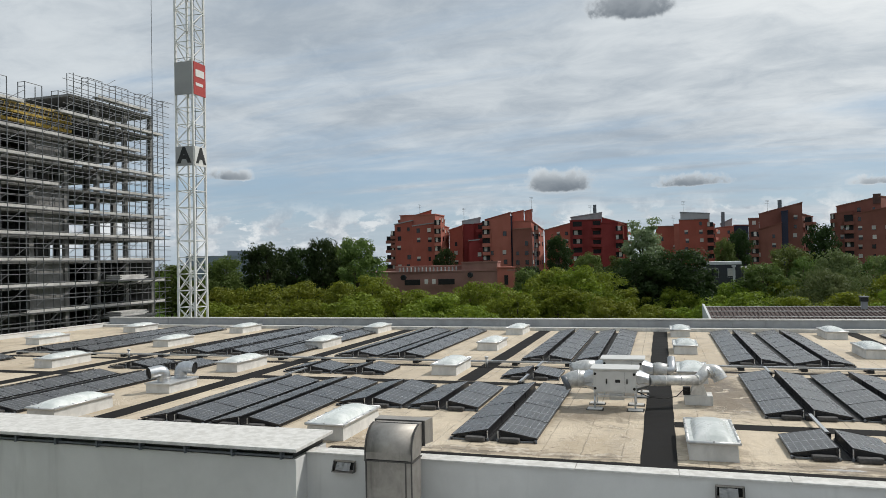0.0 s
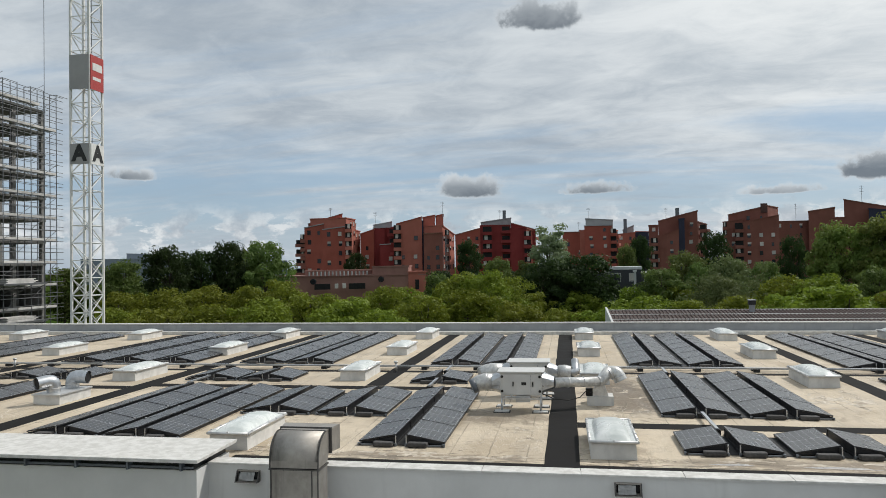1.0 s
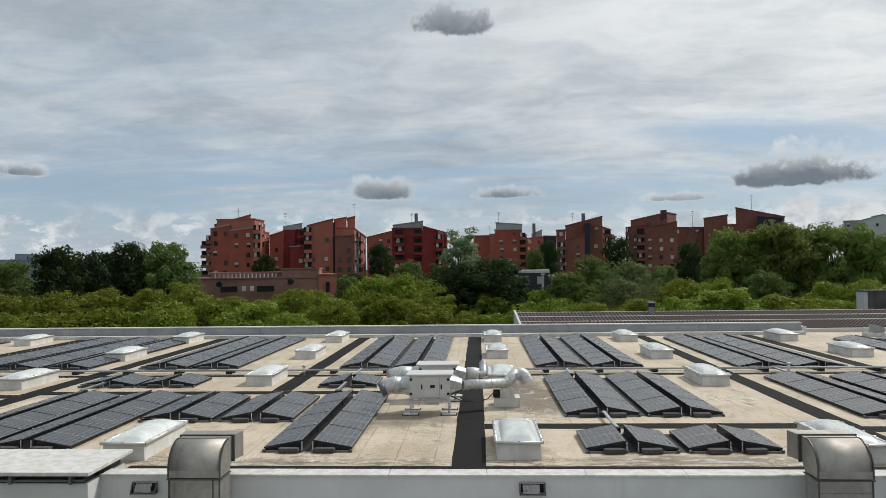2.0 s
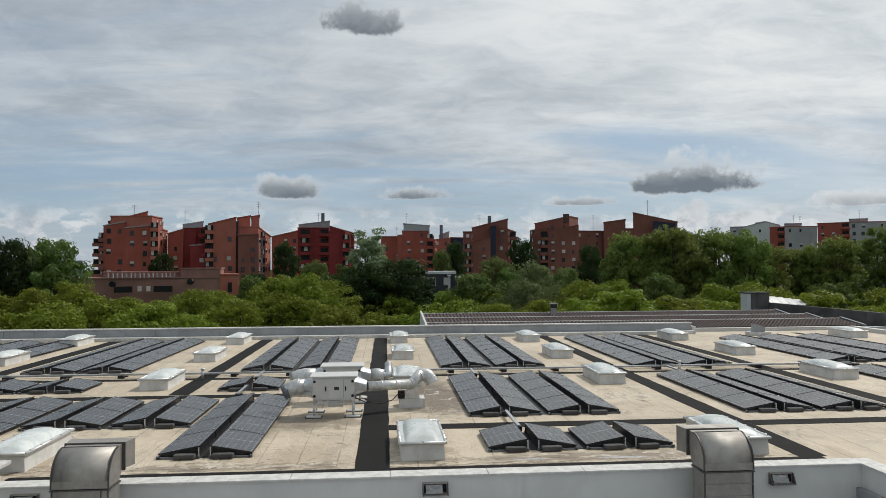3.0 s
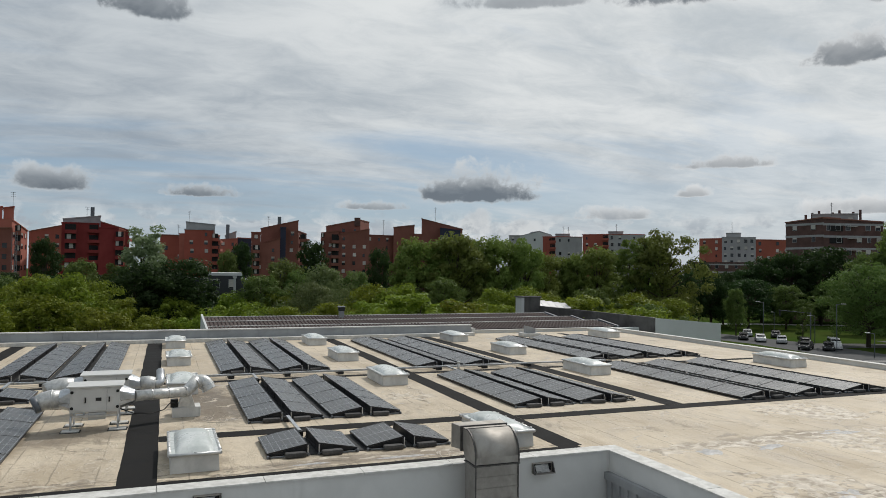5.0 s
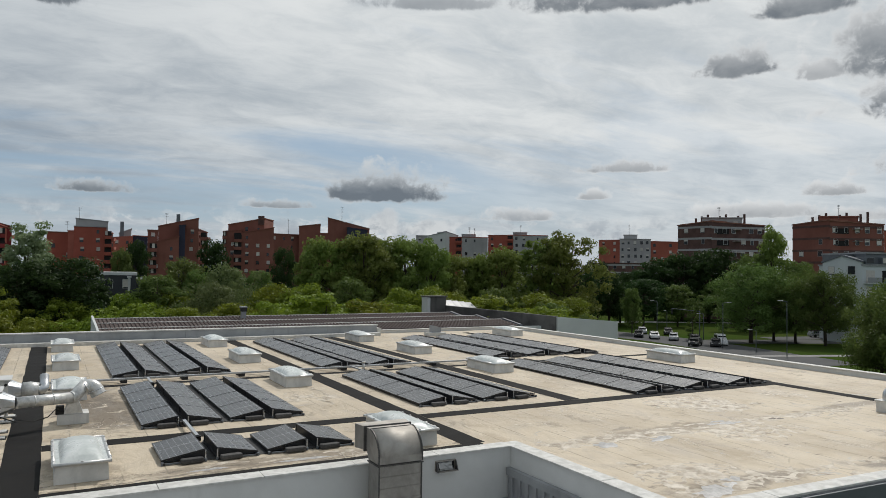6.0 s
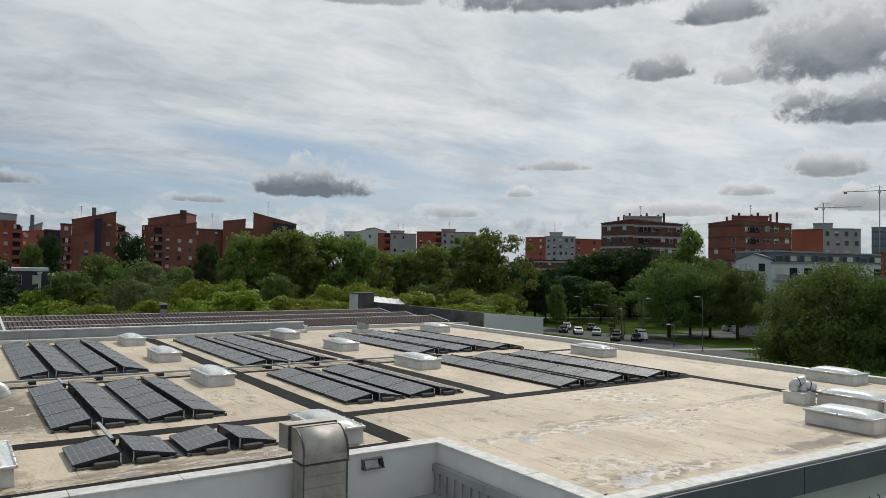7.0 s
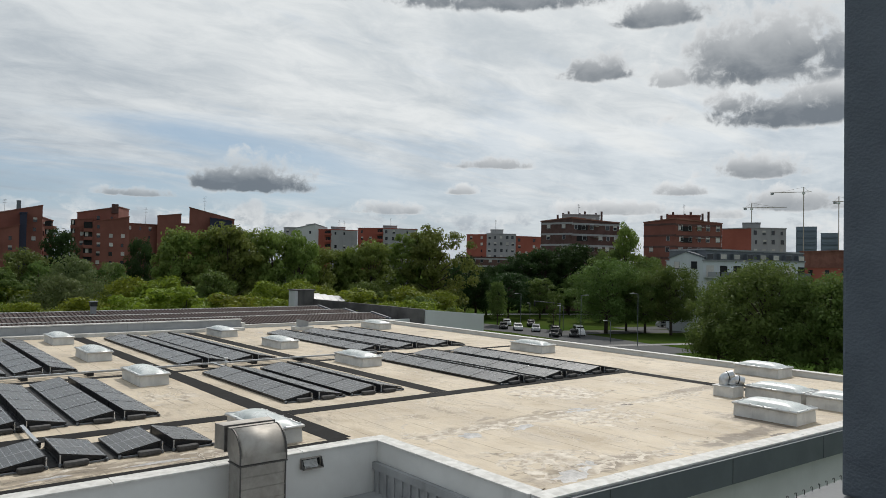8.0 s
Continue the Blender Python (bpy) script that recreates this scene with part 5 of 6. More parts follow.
def balcony_stack(parent, b1, b2, dist, z, count, mat, floor=2.75):
    """Loggias above one another: a projecting parapet, a black block over it as the recess's painted shade, a door with
    a shutter.
    """
    a, b = spot(b1, dist), spot(b2, dist)
    w = (b - a).length
    m = Matrix.Translation(a) @ Matrix.Rotation(math.atan2((b - a).y, (b - a).x), 4, "Z")
    rng = random.Random(int(b1 * 50))
    for k in range(count):
        zk = z - k * floor
        rail = part("balcony", box(0, w, -0.55, 0.9, zk - 1.1, zk, 0.04), mat, parent)
        rail.matrix_basis = m
        recess = part("recess", box(0.1, w - 0.1, 0.25, 0.9, zk + 0.004, zk + floor - 1.12), INNER_SHADE, parent)
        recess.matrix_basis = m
        if rng.random() < 0.6:
            x0 = rng.uniform(0.1, w * 0.5)
            part("awning" if rng.random() < 0.4 else "shutter", box(x0, x0 + w * 0.35, 0.16, 0.245, zk + 0.2, zk + floor - 1.15), BLIND, rail)


W_RED, W_PALE, W_GREY = window_set(TERRACOTTA), window_set(PALE_RENDER), window_set(GREY_RENDER)

h = house("terracotta stepped apartment tower with sloping roofs and small windows")
volume(h, "tower", (-20.33, -17.69, 18.7, 22.0, 236, 236), TERRACOTTA, roof=ROOF_TILE, windows=None)
volume(h, "wing", (-20.64, -19.21, 17.2, 18.4, 231, 230), TERRACOTTA, windows=W_RED, pitch=2.6, roof=ROOF_GREY)
volume(h, "front_wing", (-19.21, -17.40, 16.6, 17.4, 230, 228), TERRACOTTA, windows=W_RED, pitch=3.0, roof=ROOF_GREY)
volume(h, "roof_storey", (-19.0, -17.45, 18.0, 19.1, 232, 230), ROOF_TILE, roof=ROOF_GREY)
volume(h, "side_wing", (-17.40, -16.68, 20.1, 20.0, 228, 236), ROSE, windows=W_RED, pitch=2.6, balconies=0)
volume(h, "side_low", (-16.70, -16.32, 16.6, 16.4, 236, 241), ROSE, windows=W_RED, pitch=2.6)
volume(h, "balcony_bay", (-20.95, -20.64, 13.9, 13.9, 232, 232), BROWN_RENDER, balconies=5, depth=4)
antenna(h, -18.6, 236, 21, 3.0)
balcony_stack(h, -17.50, -16.96, 227, 16.7, 6, ROSE)
balcony_stack(h, -20.97, -20.57, 231, 13.7, 5, BROWN_RENDER)
h = house("dark red apartment block in deep steps with a grey lean-to roof")
volume(h, "left_wing", (-16.30, -15.24, 15.3, 16.7, 236, 235), TERRACOTTA, windows=W_RED, pitch=3)
volume(h, "tower", (-15.24, -14.34, 17.3, 17.3, 236, 236), CRIMSON, roof=ROOF_GREY)
volume(h, "roof_storey", (-15.23, -13.80, 18.4, 19.5, 240, 240), ROOF_GREY)
volume(h, "recess", (-14.34, -13.14, 17.3, 17.1, 238, 238), CRIMSON, windows=W_RED, pitch=2.6, balconies=5)
volume(h, "low_front", (-14.74, -13.17, 11.6, 12.0, 231, 231), CRIMSON, roof=ROOF_GREY, windows=W_RED)
antenna(h, -15.1, 240, 19, 4.0)
h = house("rose-red apartment tower with stepped pitched tops and a lattice mast")
volume(h, "tower", (-13.43, -11.41, 18.1, 20.3, 230, 230), ROSE, windows=W_RED, pitch=3.0, skip=0.35, roof=TERRACOTTA)
volume(h, "back_step", (-11.33, -10.36, 20.3, 21.1, 234, 234), ROSE, roof=TERRACOTTA)
volume(h, "back_top", (-10.29, -9.69, 20.8, 21.4, 235, 235), ROSE, roof=TERRACOTTA)
volume(h, "front_wing", (-11.28, -9.80, 14.8, 15.0, 228, 228), BROWN_RENDER, windows=W_RED, roof=ROOF_TILE, pitch=2.8)
volume(h, "roof_storey", (-11.25, -9.70, 15.6, 17.6, 232, 232), ROOF_TILE)
volume(h, "side_wing", (-9.79, -8.85, 17.4, 14.8, 229, 239), ROSE, windows=W_RED, pitch=2.6)
volume(h, "dark_slot", (-11.41, -11.28, 19.0, 19.0, 231, 231), NAVY)
volume(h, "balcony_bay", (-13.85, -13.43, 17.0, 17.6, 232, 231), CRIMSON, balconies=5, depth=4)
antenna(h, -9.75, 228, 20.5, 4.5)
balcony_stack(h, -13.68, -13.06, 229, 16.2, 6, ROSE)
balcony_stack(h, -9.62, -9.22, 229, 14.4, 6, BROWN_RENDER)
mast = thing("lattice_mast", "slim grey lattice mast beside the houses", "mast")
bm = bmesh.new()
p = spot(-9.6, 215)
for dx, dy in ((-0.6, 0), (0.6, 0), (0, 1)):
    add_tube(bm, [(p.x + dx, p.y + dy, GROUND), (p.x + dx, p.y + dy, 13.5)], 0.09, 4)
for k in range(14):
    z = GROUND + 1.4 * k
    add_tube(bm, [(p.x - 0.6, p.y, z), (p.x + 0.6, p.y, z + 1.4)], 0.05, 4)
    add_tube(bm, [(p.x + 0.6, p.y, z), (p.x, p.y + 1, z + 1.4)], 0.05, 4)
part("lattice", bm, SCAFFOLD, mast)
h = house("far terracotta house with a lean-to roof")
volume(h, "tower", (-8.77, -6.70, 16.6, 19.2, 285, 285), TERRACOTTA, windows=W_RED, roof=ROOF_TILE)
h = house("crimson apartment block with grey roof and balconies")
volume(h, "tower", (-6.78, -4.40, 17.4, 17.4, 235, 235), CRIMSON, windows=W_RED, pitch=3.4, skip=0.45, balconies=5)
volume(h, "roof_storey", (-6.70, -4.32, 18.6, 19.9, 238, 238), ROOF_GREY, roof=ROOF_GREY)
volume(h, "right_wing", (-4.40, -3.12, 16.3, 16.3, 234, 234), CRIMSON, windows=W_RED, pitch=3, skip=0.4)
volume(h, "back_wing", (-4.32, -2.42, 18.3, 15.9, 239, 239), CRIMSON, roof=ROOF_TILE)
volume(h, "side_wing", (-3.12, -2.39, 16.2, 15.3, 234, 242), TERRACOTTA, windows=W_RED, pitch=2.4, balconies=4)
chimney(h, -4.98, -4.72, 238, 19, 22.6, FASCIA)
antenna(h, -5.2, 238, 20, 2.6)
balcony_stack(h, -6.59, -5.85, 233, 15.4, 5, CRIMSON)
balcony_stack(h, -3.33, -2.75, 233, 13.7, 5, CRIMSON)
h = house("long low rose-brown building with dark openings and round windows", "low building")
body = volume(h, "long_wing", (-23.5, -11.20, 2.7, 2.7, 172, 168), DUSTY, base=GROUND, roof=DUSTY)
volume(h, "raised_part", (-15.37, -12.53, 4.7, 4.7, 169, 168), DUSTY, roof=DUSTY, depth=8)
volume(h, "terrace", (-20.62, -15.38, 3.9, 3.9, 173, 173), DUSTY, roof=DUSTY, depth=8)
volume(h, "end_face", (-12.54, -11.15, 3.3, 3.3, 167.6, 168), ROSE, depth=10)
for b, z, w, hh in ((-19.3, -0.2, 3.6, 1.3), (-16.6, -0.2, 3.8, 1.3), (-18.2, 0.0, 0.8, 1.1), (-17.6, 0.0, 0.8, 1.1), (-11.85, -0.5, 0.9, 2.2)):
    q = spot(b, 167.0)
    ob = part("opening", box(-w / 2, w / 2, -0.4, 0.2, z, z + hh), INNER_SHADE if w > 1 or hh > 2 else BLIND, h)
    ob.matrix_basis = Matrix.Translation(q) @ Matrix.Rotation(radians(-b), 4, "Z")
for b, z in ((-20.0, 1.6), (-14.7, 1.9), (-14.7, -1.0)):
    q = spot(b, 167.2)
    part("round_window", tube([(q.x, q.y - 0.3, z), (q.x, q.y + 0.4, z)], 0.65, 14), PANE, h)
for k in range(16):
    q = spot(-20.3 + k * 0.30, 168.5)
    part("terrace_post", box(q.x - 0.14, q.x + 0.14, q.y - 0.14, q.y + 0.14, 2.9, 3.9), GREY_RENDER, h)
h = house("brick-red apartment block with a pale roof storey")
volume(h, "left_wing", (-0.31, 1.45, 16.2, 16.2, 272, 272), TERRACOTTA, windows=W_RED, roof=ROOF_TILE)
volume(h, "tower", (1.38, 3.45, 18.2, 18.2, 268, 268), TERRACOTTA, windows=W_RED, pitch=3.6, roof=ROOF_GREY)
volume(h, "roof_storey", (1.48, 3.55, 21.0, 20.2, 271, 271), GREY_RENDER, roof=ROOF_GREY)
volume(h, "side_wing", (3.45, 3.90, 16.7, 16.5, 268, 276), ROSE, windows=W_RED, pitch=2.4, balconies=5)
volume(h, "back_wing", (3.83, 5.21, 15.6, 16.2, 290, 290), ROSE, windows=W_RED)
volume(h, "navy_wing", (5.21, 6.21, 16.6, 16.4, 292, 292), NAVY, roof=TERRACOTTA)
volume(h, "lean_to", (4.3, 5.1, 17.4, 19.2, 294, 294), GREY_RENDER)
chimney(h, 4.35, 4.6, 292, 16, 21.8, FASCIA)
antenna(h, 1.7, 270, 21, 4)
antenna(h, 0.95, 270, 16, 4)
balcony_stack(h, 3.34, 3.82, 267, 15.4, 6, TERRACOTTA)
h = house("brown apartment tower with a navy stair strip and sloping tops")
volume(h, "left_wing", (6.22, 6.92, 17.4, 17.4, 262, 262), BROWN_RENDER, windows=W_RED, pitch=3)
volume(h, "tower", (6.93, 9.76, 18.8, 22.0, 262, 262), BROWN_RENDER, windows=W_RED, pitch=3.4, skip=0.6)
volume(h, "front_wing", (6.26, 8.40, 12.7, 15.4, 256, 256), BROWN_RENDER, windows=W_RED, pitch=3.6)
volume(h, "stair_strip", (8.40, 8.82, 19.0, 19.2, 257, 257), NAVY)
volume(h, "side_wing", (9.76, 10.40, 18.2, 17.6, 262, 272), BROWN_RENDER, windows=W_RED, pitch=2.4, balconies=5)
chimney(h, 8.18, 8.45, 262, 18, 23.3, FASCIA)
antenna(h, 7.5, 262, 19.5, 4)
balcony_stack(h, 6.35, 6.88, 255, 11.2, 5, BROWN_RENDER)
balcony_stack(h, 9.90, 10.34, 262, 15.6, 6, BROWN_RENDER)
h = house("brown stepped apartment tower with stacked balconies")
volume(h, "tower", (11.9, 14.57, 20.8, 23.2, 274, 270), BROWN_RENDER, windows=W_RED, pitch=4, skip=0.5, roof=ROOF_TILE)
volume(h, "balcony_bay", (11.53, 12.9, 18.0, 18.8, 268, 268), BROWN_RENDER, balconies=6, windows=W_RED)
volume(h, "right_wing", (12.9, 15.3, 17.6, 19.8, 267, 268), BROWN_RENDER, windows=W_RED, pitch=3.6, skip=0.4)
volume(h, "side_wing", (15.0, 17.67, 17.8, 17.9, 272, 280), BROWN_RENDER, windows=W_RED, pitch=3.4)
volume(h, "back_top", (17.2, 18.85, 21.0, 22.0, 276, 276), BROWN_RENDER, roof=ROOF_TILE)
volume(h, "shed_top", (19.42, 22.67, 24.5, 20.6, 276, 276), BROWN_RENDER, roof=ROOF_TILE)
volume(h, "navy_wing", (20.9, 22.5, 20.8, 19.8, 272, 272), NAVY)
volume(h, "link", (18.7, 19.6, 18.5, 18.5, 276, 276), BROWN_RENDER)
chimney(h, 14.1, 14.57, 270, 21, 24.2)
antenna(h, 16.4, 276, 18, 6)
antenna(h, 20.5, 276, 22, 7)
balcony_stack(h, 12.34, 12.92, 266, 15.4, 6, BROWN_RENDER)
balcony_stack(h, 11.49, 11.80, 267, 16.4, 6, BROWN_RENDER)
h = house("white gabled apartment house seen over the trees")
volume(h, "left_wing", (26.36, 28.2, 21.0, 21.0, 330, 330), GREY_RENDER, windows=W_GREY)
volume(h, "gable_left", (27.2, 28.75, 20.6, 22.9, 328, 328), PALE_RENDER, windows=W_PALE, skip=0.5, roof=ROOF_GREY)
volume(h, "gable_right", (28.75, 29.7, 22.9, 21.2, 328, 330), PALE_RENDER, roof=ROOF_GREY)
antenna(h, 31.0, 330, 20, 5)
for b1, b2, z in ((28.50, 32.07, 20.4), (32.10, 36.78, 21.5)):
    h = house("red and grey apartment slab with rows of windows")
    mid = b1 + (b2 - b1) * 0.42
    volume(h, "grey_wing", (mid, b2, z, z, 326, 330), GREY_RENDER, windows=W_GREY, roof=TERRACOTTA, pitch=3.2)
    volume(h, "red_wing", (b1, mid, z, z, 330, 326), TERRACOTTA, windows=W_RED, roof=TERRACOTTA, pitch=3.2, balconies=4)
    volume(h, "lift_room", (mid, mid + 1.1, z + 1.6, z + 1.6, 334, 334), GREY_RENDER)
    antenna(h, mid + 0.6, 332, z + 1, 4)
h = house("orange-red apartment slab with a grey centre and flat roof")
volume(h, "left_wing", (40.72, 42.3, 20.0, 20.0, 340, 336), ORANGE_RENDER, windows=W_RED, pitch=3.6)
volume(h, "centre", (42.3, 44.6, 20.4, 20.2, 334, 334), GREY_RENDER, windows=W_GREY, pitch=2.6, skip=0.1)
volume(h, "right_wing", (44.6, 46.9, 19.4, 19.2, 336, 340), ORANGE_RENDER, windows=W_RED, pitch=3.0)
volume(h, "lift_room", (42.6, 43.6, 22.4, 22.4, 338, 338), GREY_RENDER)
antenna(h, 43.0, 336, 22, 5)
h = house("low brown block of flats behind dark trees")
volume(h, "slab", (40.3, 47.0, 9.0, 9.0, 300, 300), BRICK_DARK, windows=W_GREY, bands=GREY_RENDER)
for b1, b2, z, mat, side in ((46.6, 52.6, 18.6, BRICK_DARK, 0.40), (54.42, 60.0, 18.4, BROWN_RENDER, 0.42)):
    h = house("dark brick apartment block with pale bands and roof terraces" if mat is BRICK_DARK else "red-brown brick apartment block with dark bands and loggias")
    bandm = GREY_RENDER if mat is BRICK_DARK else BRICK_DARK
    mid = b1 + (b2 - b1) * side
    volume(h, "left_face", (b1, mid, z, z + 0.8, 214, 208), mat, windows=W_GREY, bands=bandm, pitch=4.0, skip=0.5, roof=ROOF_TILE, floor=3.1)
    body = volume(h, "right_face", (mid, b2, z + 0.6, z - 0.2, 208, 216), mat, windows=W_PALE, bands=bandm, pitch=2.4, skip=0.15, roof=ROOF_TILE, floor=3.1)
    for k in range(5):
        # flat black sheet: the loggia's shade put on the wall
        part("loggia_shade", box(1.5, 5.0, -0.08, -0.003, z - 2.6 - 3.1 * k, z - 1.2 - 3.1 * k), INNER_SHADE, body)
        part("awning", box(6.0, 8.2, -1.0, -0.003, z - 1.4 - 3.1 * k, z - 1.3 - 3.1 * k), BLIND, body)
    volume(h, "roof_storey", (b1 + 1.7, b2 - 1.5, z + 2.1, z + 1.9, 214, 214), mat if mat is not BRICK_DARK else GREY_RENDER, windows=W_GREY, base=z - 1)
    for k in range(9):
        bb = b1 + 1.2 + k * 0.42
        chimney(h, bb, bb + 0.16, 215, z + 0.5, z + 2.2 + 0.5 * ((k * 7) % 3))
    antenna(h, b1 + 2.9, 212, z + 2, 3.0)
h = house("orange and grey apartment slab with a flat roof")
volume(h, "left_face", (60.0, 62.0, 19.2, 19.2, 262, 256), ORANGE_RENDER, roof=GREY_RENDER)
volume(h, "right_face", (62.0, 64.3, 19.2, 19.2, 256, 262), GREY_RENDER, windows=W_GREY, pitch=3.0, skip=0.1)
volume(h, "lift_room", (61.4, 62.6, 21.3, 21.3, 264, 264), GREY_RENDER)
h = house("pale gabled house with a long grey mansard roof and dormers")
volume(h, "gable_left", (56.33, 57.5, 7.4, 8.7, 152, 150), COOL_RENDER, windows=W_GREY, pitch=5, roof=FASCIA, skip=0.35)
volume(h, "gable_right", (57.5, 58.75, 8.7, 7.5, 150, 149), COOL_RENDER, windows=W_GREY, pitch=5, roof=FASCIA, skip=0.35)
long_wing = volume(h, "long_wing", (58.75, 65.5, 6.9, 7.1, 149, 165), COOL_RENDER, windows=None, roof=ROOF_GREY)
volume(h, "mansard", (58.95, 65.4, 9.1, 8.8, 150.2, 165.6), FASCIA, windows=None, base=6.5, roof=ROOF_GREY)
for k in range(8):
    x0 = 0.5 + k * 3.15
    dormer = part("dormer", box(x0, x0 + 1.6, -0.3, 3.0, 7.25, 8.45, 0.03), FASCIA, long_wing)
    part("dormer_pane", box(x0 + 0.15, x0 + 1.45, -0.33, -0.303, 7.4, 8.3), BLIND if k % 3 else PANE, dormer)
    for z in (3.9, 0.9, -2.1):
        part("balcony_door", box(x0 + 0.2, x0 + 1.9, -0.03, -0.003, z, z + 2.2), INNER_SHADE if (k + int(z)) % 3 else BLIND, long_wing)
        deck = part("balcony", box(x0 - 0.3, x0 + 2.4, -1.15, -0.004, z - 0.16, z - 0.02), PALE_RENDER, long_wing)
        part("balcony_rail", box(x0 - 0.3, x0 + 2.4, -1.15, -1.10, z - 0.018, z + 0.95), FASCIA if k % 2 else ROOF_GREY, deck)
h = house("orange house with a clay-tile roof", "house")
volume(h, "front", (65.4, 68.5, 6.5, 6.5, 232, 230), ORANGE_RENDER, windows=W_RED, roof=ROOF_TILE)
volume(h, "tile_roof", (65.2, 68.6, 11.0, 11.4, 236, 234), ROOF_TILE, base=6.0, roof=ROOF_TILE)
for b1, b2, z in ((64.92, 66.25, 50.5), (66.49, 67.6, 44.0)):
    h = house("distant grey tower block", "tower block")
    # bluish from painted haze, not from the tower's own colour
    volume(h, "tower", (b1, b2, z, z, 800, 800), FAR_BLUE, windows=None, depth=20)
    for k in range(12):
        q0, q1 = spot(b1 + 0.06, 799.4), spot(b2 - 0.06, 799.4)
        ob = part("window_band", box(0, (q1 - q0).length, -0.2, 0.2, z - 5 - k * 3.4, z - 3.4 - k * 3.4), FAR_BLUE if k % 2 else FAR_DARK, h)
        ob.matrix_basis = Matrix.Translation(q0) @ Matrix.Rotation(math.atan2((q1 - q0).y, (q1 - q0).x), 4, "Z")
h = house("low white office with dark glazing among the trees", "office building")
volume(h, "ground_floor", (3.2, 5.6, -0.4, -0.4, 132, 132), OFFICE_DARK, windows=W_PALE, pitch=3, floor=2.8, skip=0.0, roof=PALE_RENDER, lift=0.4)
volume(h, "upper_floor", (3.2, 5.6, 3.6, 3.6, 131.5, 131.5), OFFICE_DARK, windows=W_PALE, pitch=2.6, skip=0.0, base=0.4, roof=PALE_RENDER, lift=0.5)
volume(h, "white_pier", (5.05, 5.22, 3.2, 3.2, 130.9, 130.9), PALE_RENDER, depth=0.5)
volume(h, "white_wing", (5.6, 6.3, 2.9, 2.9, 132, 134), OFFICE_DARK, windows=W_PALE, pitch=1.8, skip=0.0, roof=PALE_RENDER, lift=0.3)
far_hall = thing("distant_hall", "long low grey hall far beyond the trees", "hall", "")
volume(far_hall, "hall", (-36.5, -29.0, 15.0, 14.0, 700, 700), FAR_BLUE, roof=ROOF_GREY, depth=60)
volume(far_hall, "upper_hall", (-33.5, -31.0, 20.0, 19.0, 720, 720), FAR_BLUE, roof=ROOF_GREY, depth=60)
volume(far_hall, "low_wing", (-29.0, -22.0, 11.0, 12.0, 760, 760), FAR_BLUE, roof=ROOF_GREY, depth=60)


def far_crane(bearing, dist, h, jib, back):
    c = thing("distant_crane", "distant red and white tower crane", "crane", "distant cranes")
    p = spot(bearing, dist)
    part("tower", box(p.x - 0.27, p.x + 0.27, p.y - 0.27, p.y + 0.27, GROUND, h + 4.5), FAR_STEEL, c)
    q0, q1 = spot(bearing - back, dist), spot(bearing + jib, dist)
    ob = part("jib", box(0, (q1 - q0).length, -0.3, 0.3, h, h + 0.5), FAR_STEEL, c)
    ob.matrix_basis = Matrix.Translation((q0.x, q0.y, 0)) @ Matrix.Rotation(math.atan2((q1 - q0).y, (q1 - q0).x), 4, "Z")
    part("cab", box(p.x - 0.9, p.x + 0.9, p.y - 0.9, p.y + 0.9, h - 1.8, h - 0.02), CRANE_WHITE, c)
    for q in (q0, q1):
        part("tie", tube([(p.x, p.y, h + 4.4), tuple(Vector((p.x, p.y, h + 0.5)).lerp(Vector((q.x, q.y, h + 0.5)), 0.7))], 0.1, 4), FAR_STEEL, c)
    w = (q0 - p).normalized() * ((q0 - p).length - 2.0)
    part("counterweight", box(p.x + w.x - 1.0, p.x + w.x + 1.0, p.y + w.y - 1.0, p.y + w.y + 1.0, h - 1.6, h - 0.02), CONCRETE_GREY, c)


far_crane(65.4, 700, 75, 0.5, 2.2)
far_crane(62.0, 700, 62, 2.3, 0.6)
far_crane(67.6, 700, 66, 1.5, 0.4)

# ---- the tower crane with its signs ----
crane = thing("tower_crane", "white lattice tower crane mast with lettered boards", "crane", "", pose(-44.05, 60.6, 0, 0, 0, 1))
HW = 0.95
for sx_, sy_ in ((-1, -1), (1, -1), (1, 1), (-1, 1)):
    part("chord", box(sx_ * HW - 0.09, sx_ * HW + 0.09, sy_ * HW - 0.09, sy_ * HW + 0.09, GROUND, 40.0), CRANE_WHITE, crane)
SECTION = 1.62
sides = [((-HW, -HW), (HW, -HW)), ((HW, -HW), (HW, HW)), ((HW, HW), (-HW, HW)), ((-HW, HW), (-HW, -HW))]
for k in range(29):
    z = GROUND + k * SECTION
    bm = bmesh.new()
    for n, (a, b) in enumerate(sides):
        add_tube(bm, [(*a, z), (*b, z)], 0.045, 5)
        a2, b2 = (a, b) if (k + n) % 2 else (b, a)
        add_tube(bm, [(*a2, z), (*b2, z + SECTION)], 0.045, 5)
        if z < 4.5:
            add_tube(bm, [(*b2, z), (*a2, z + SECTION)], 0.05, 5)
    part("lattice", bm, CRANE_WHITE, crane)
LADDER = bmesh.new()
for dx in (-0.2, 0.2):
    add_tube(LADDER, [(dx, 0.5, GROUND), (dx, 0.5, 40)], 0.03, 4)
for k in range(90):
    add_tube(LADDER, [(-0.2, 0.5, GROUND + k * 0.5), (0.2, 0.5, GROUND + k * 0.5)], 0.02, 4)
part("ladder", LADDER, SCAFFOLD, crane)


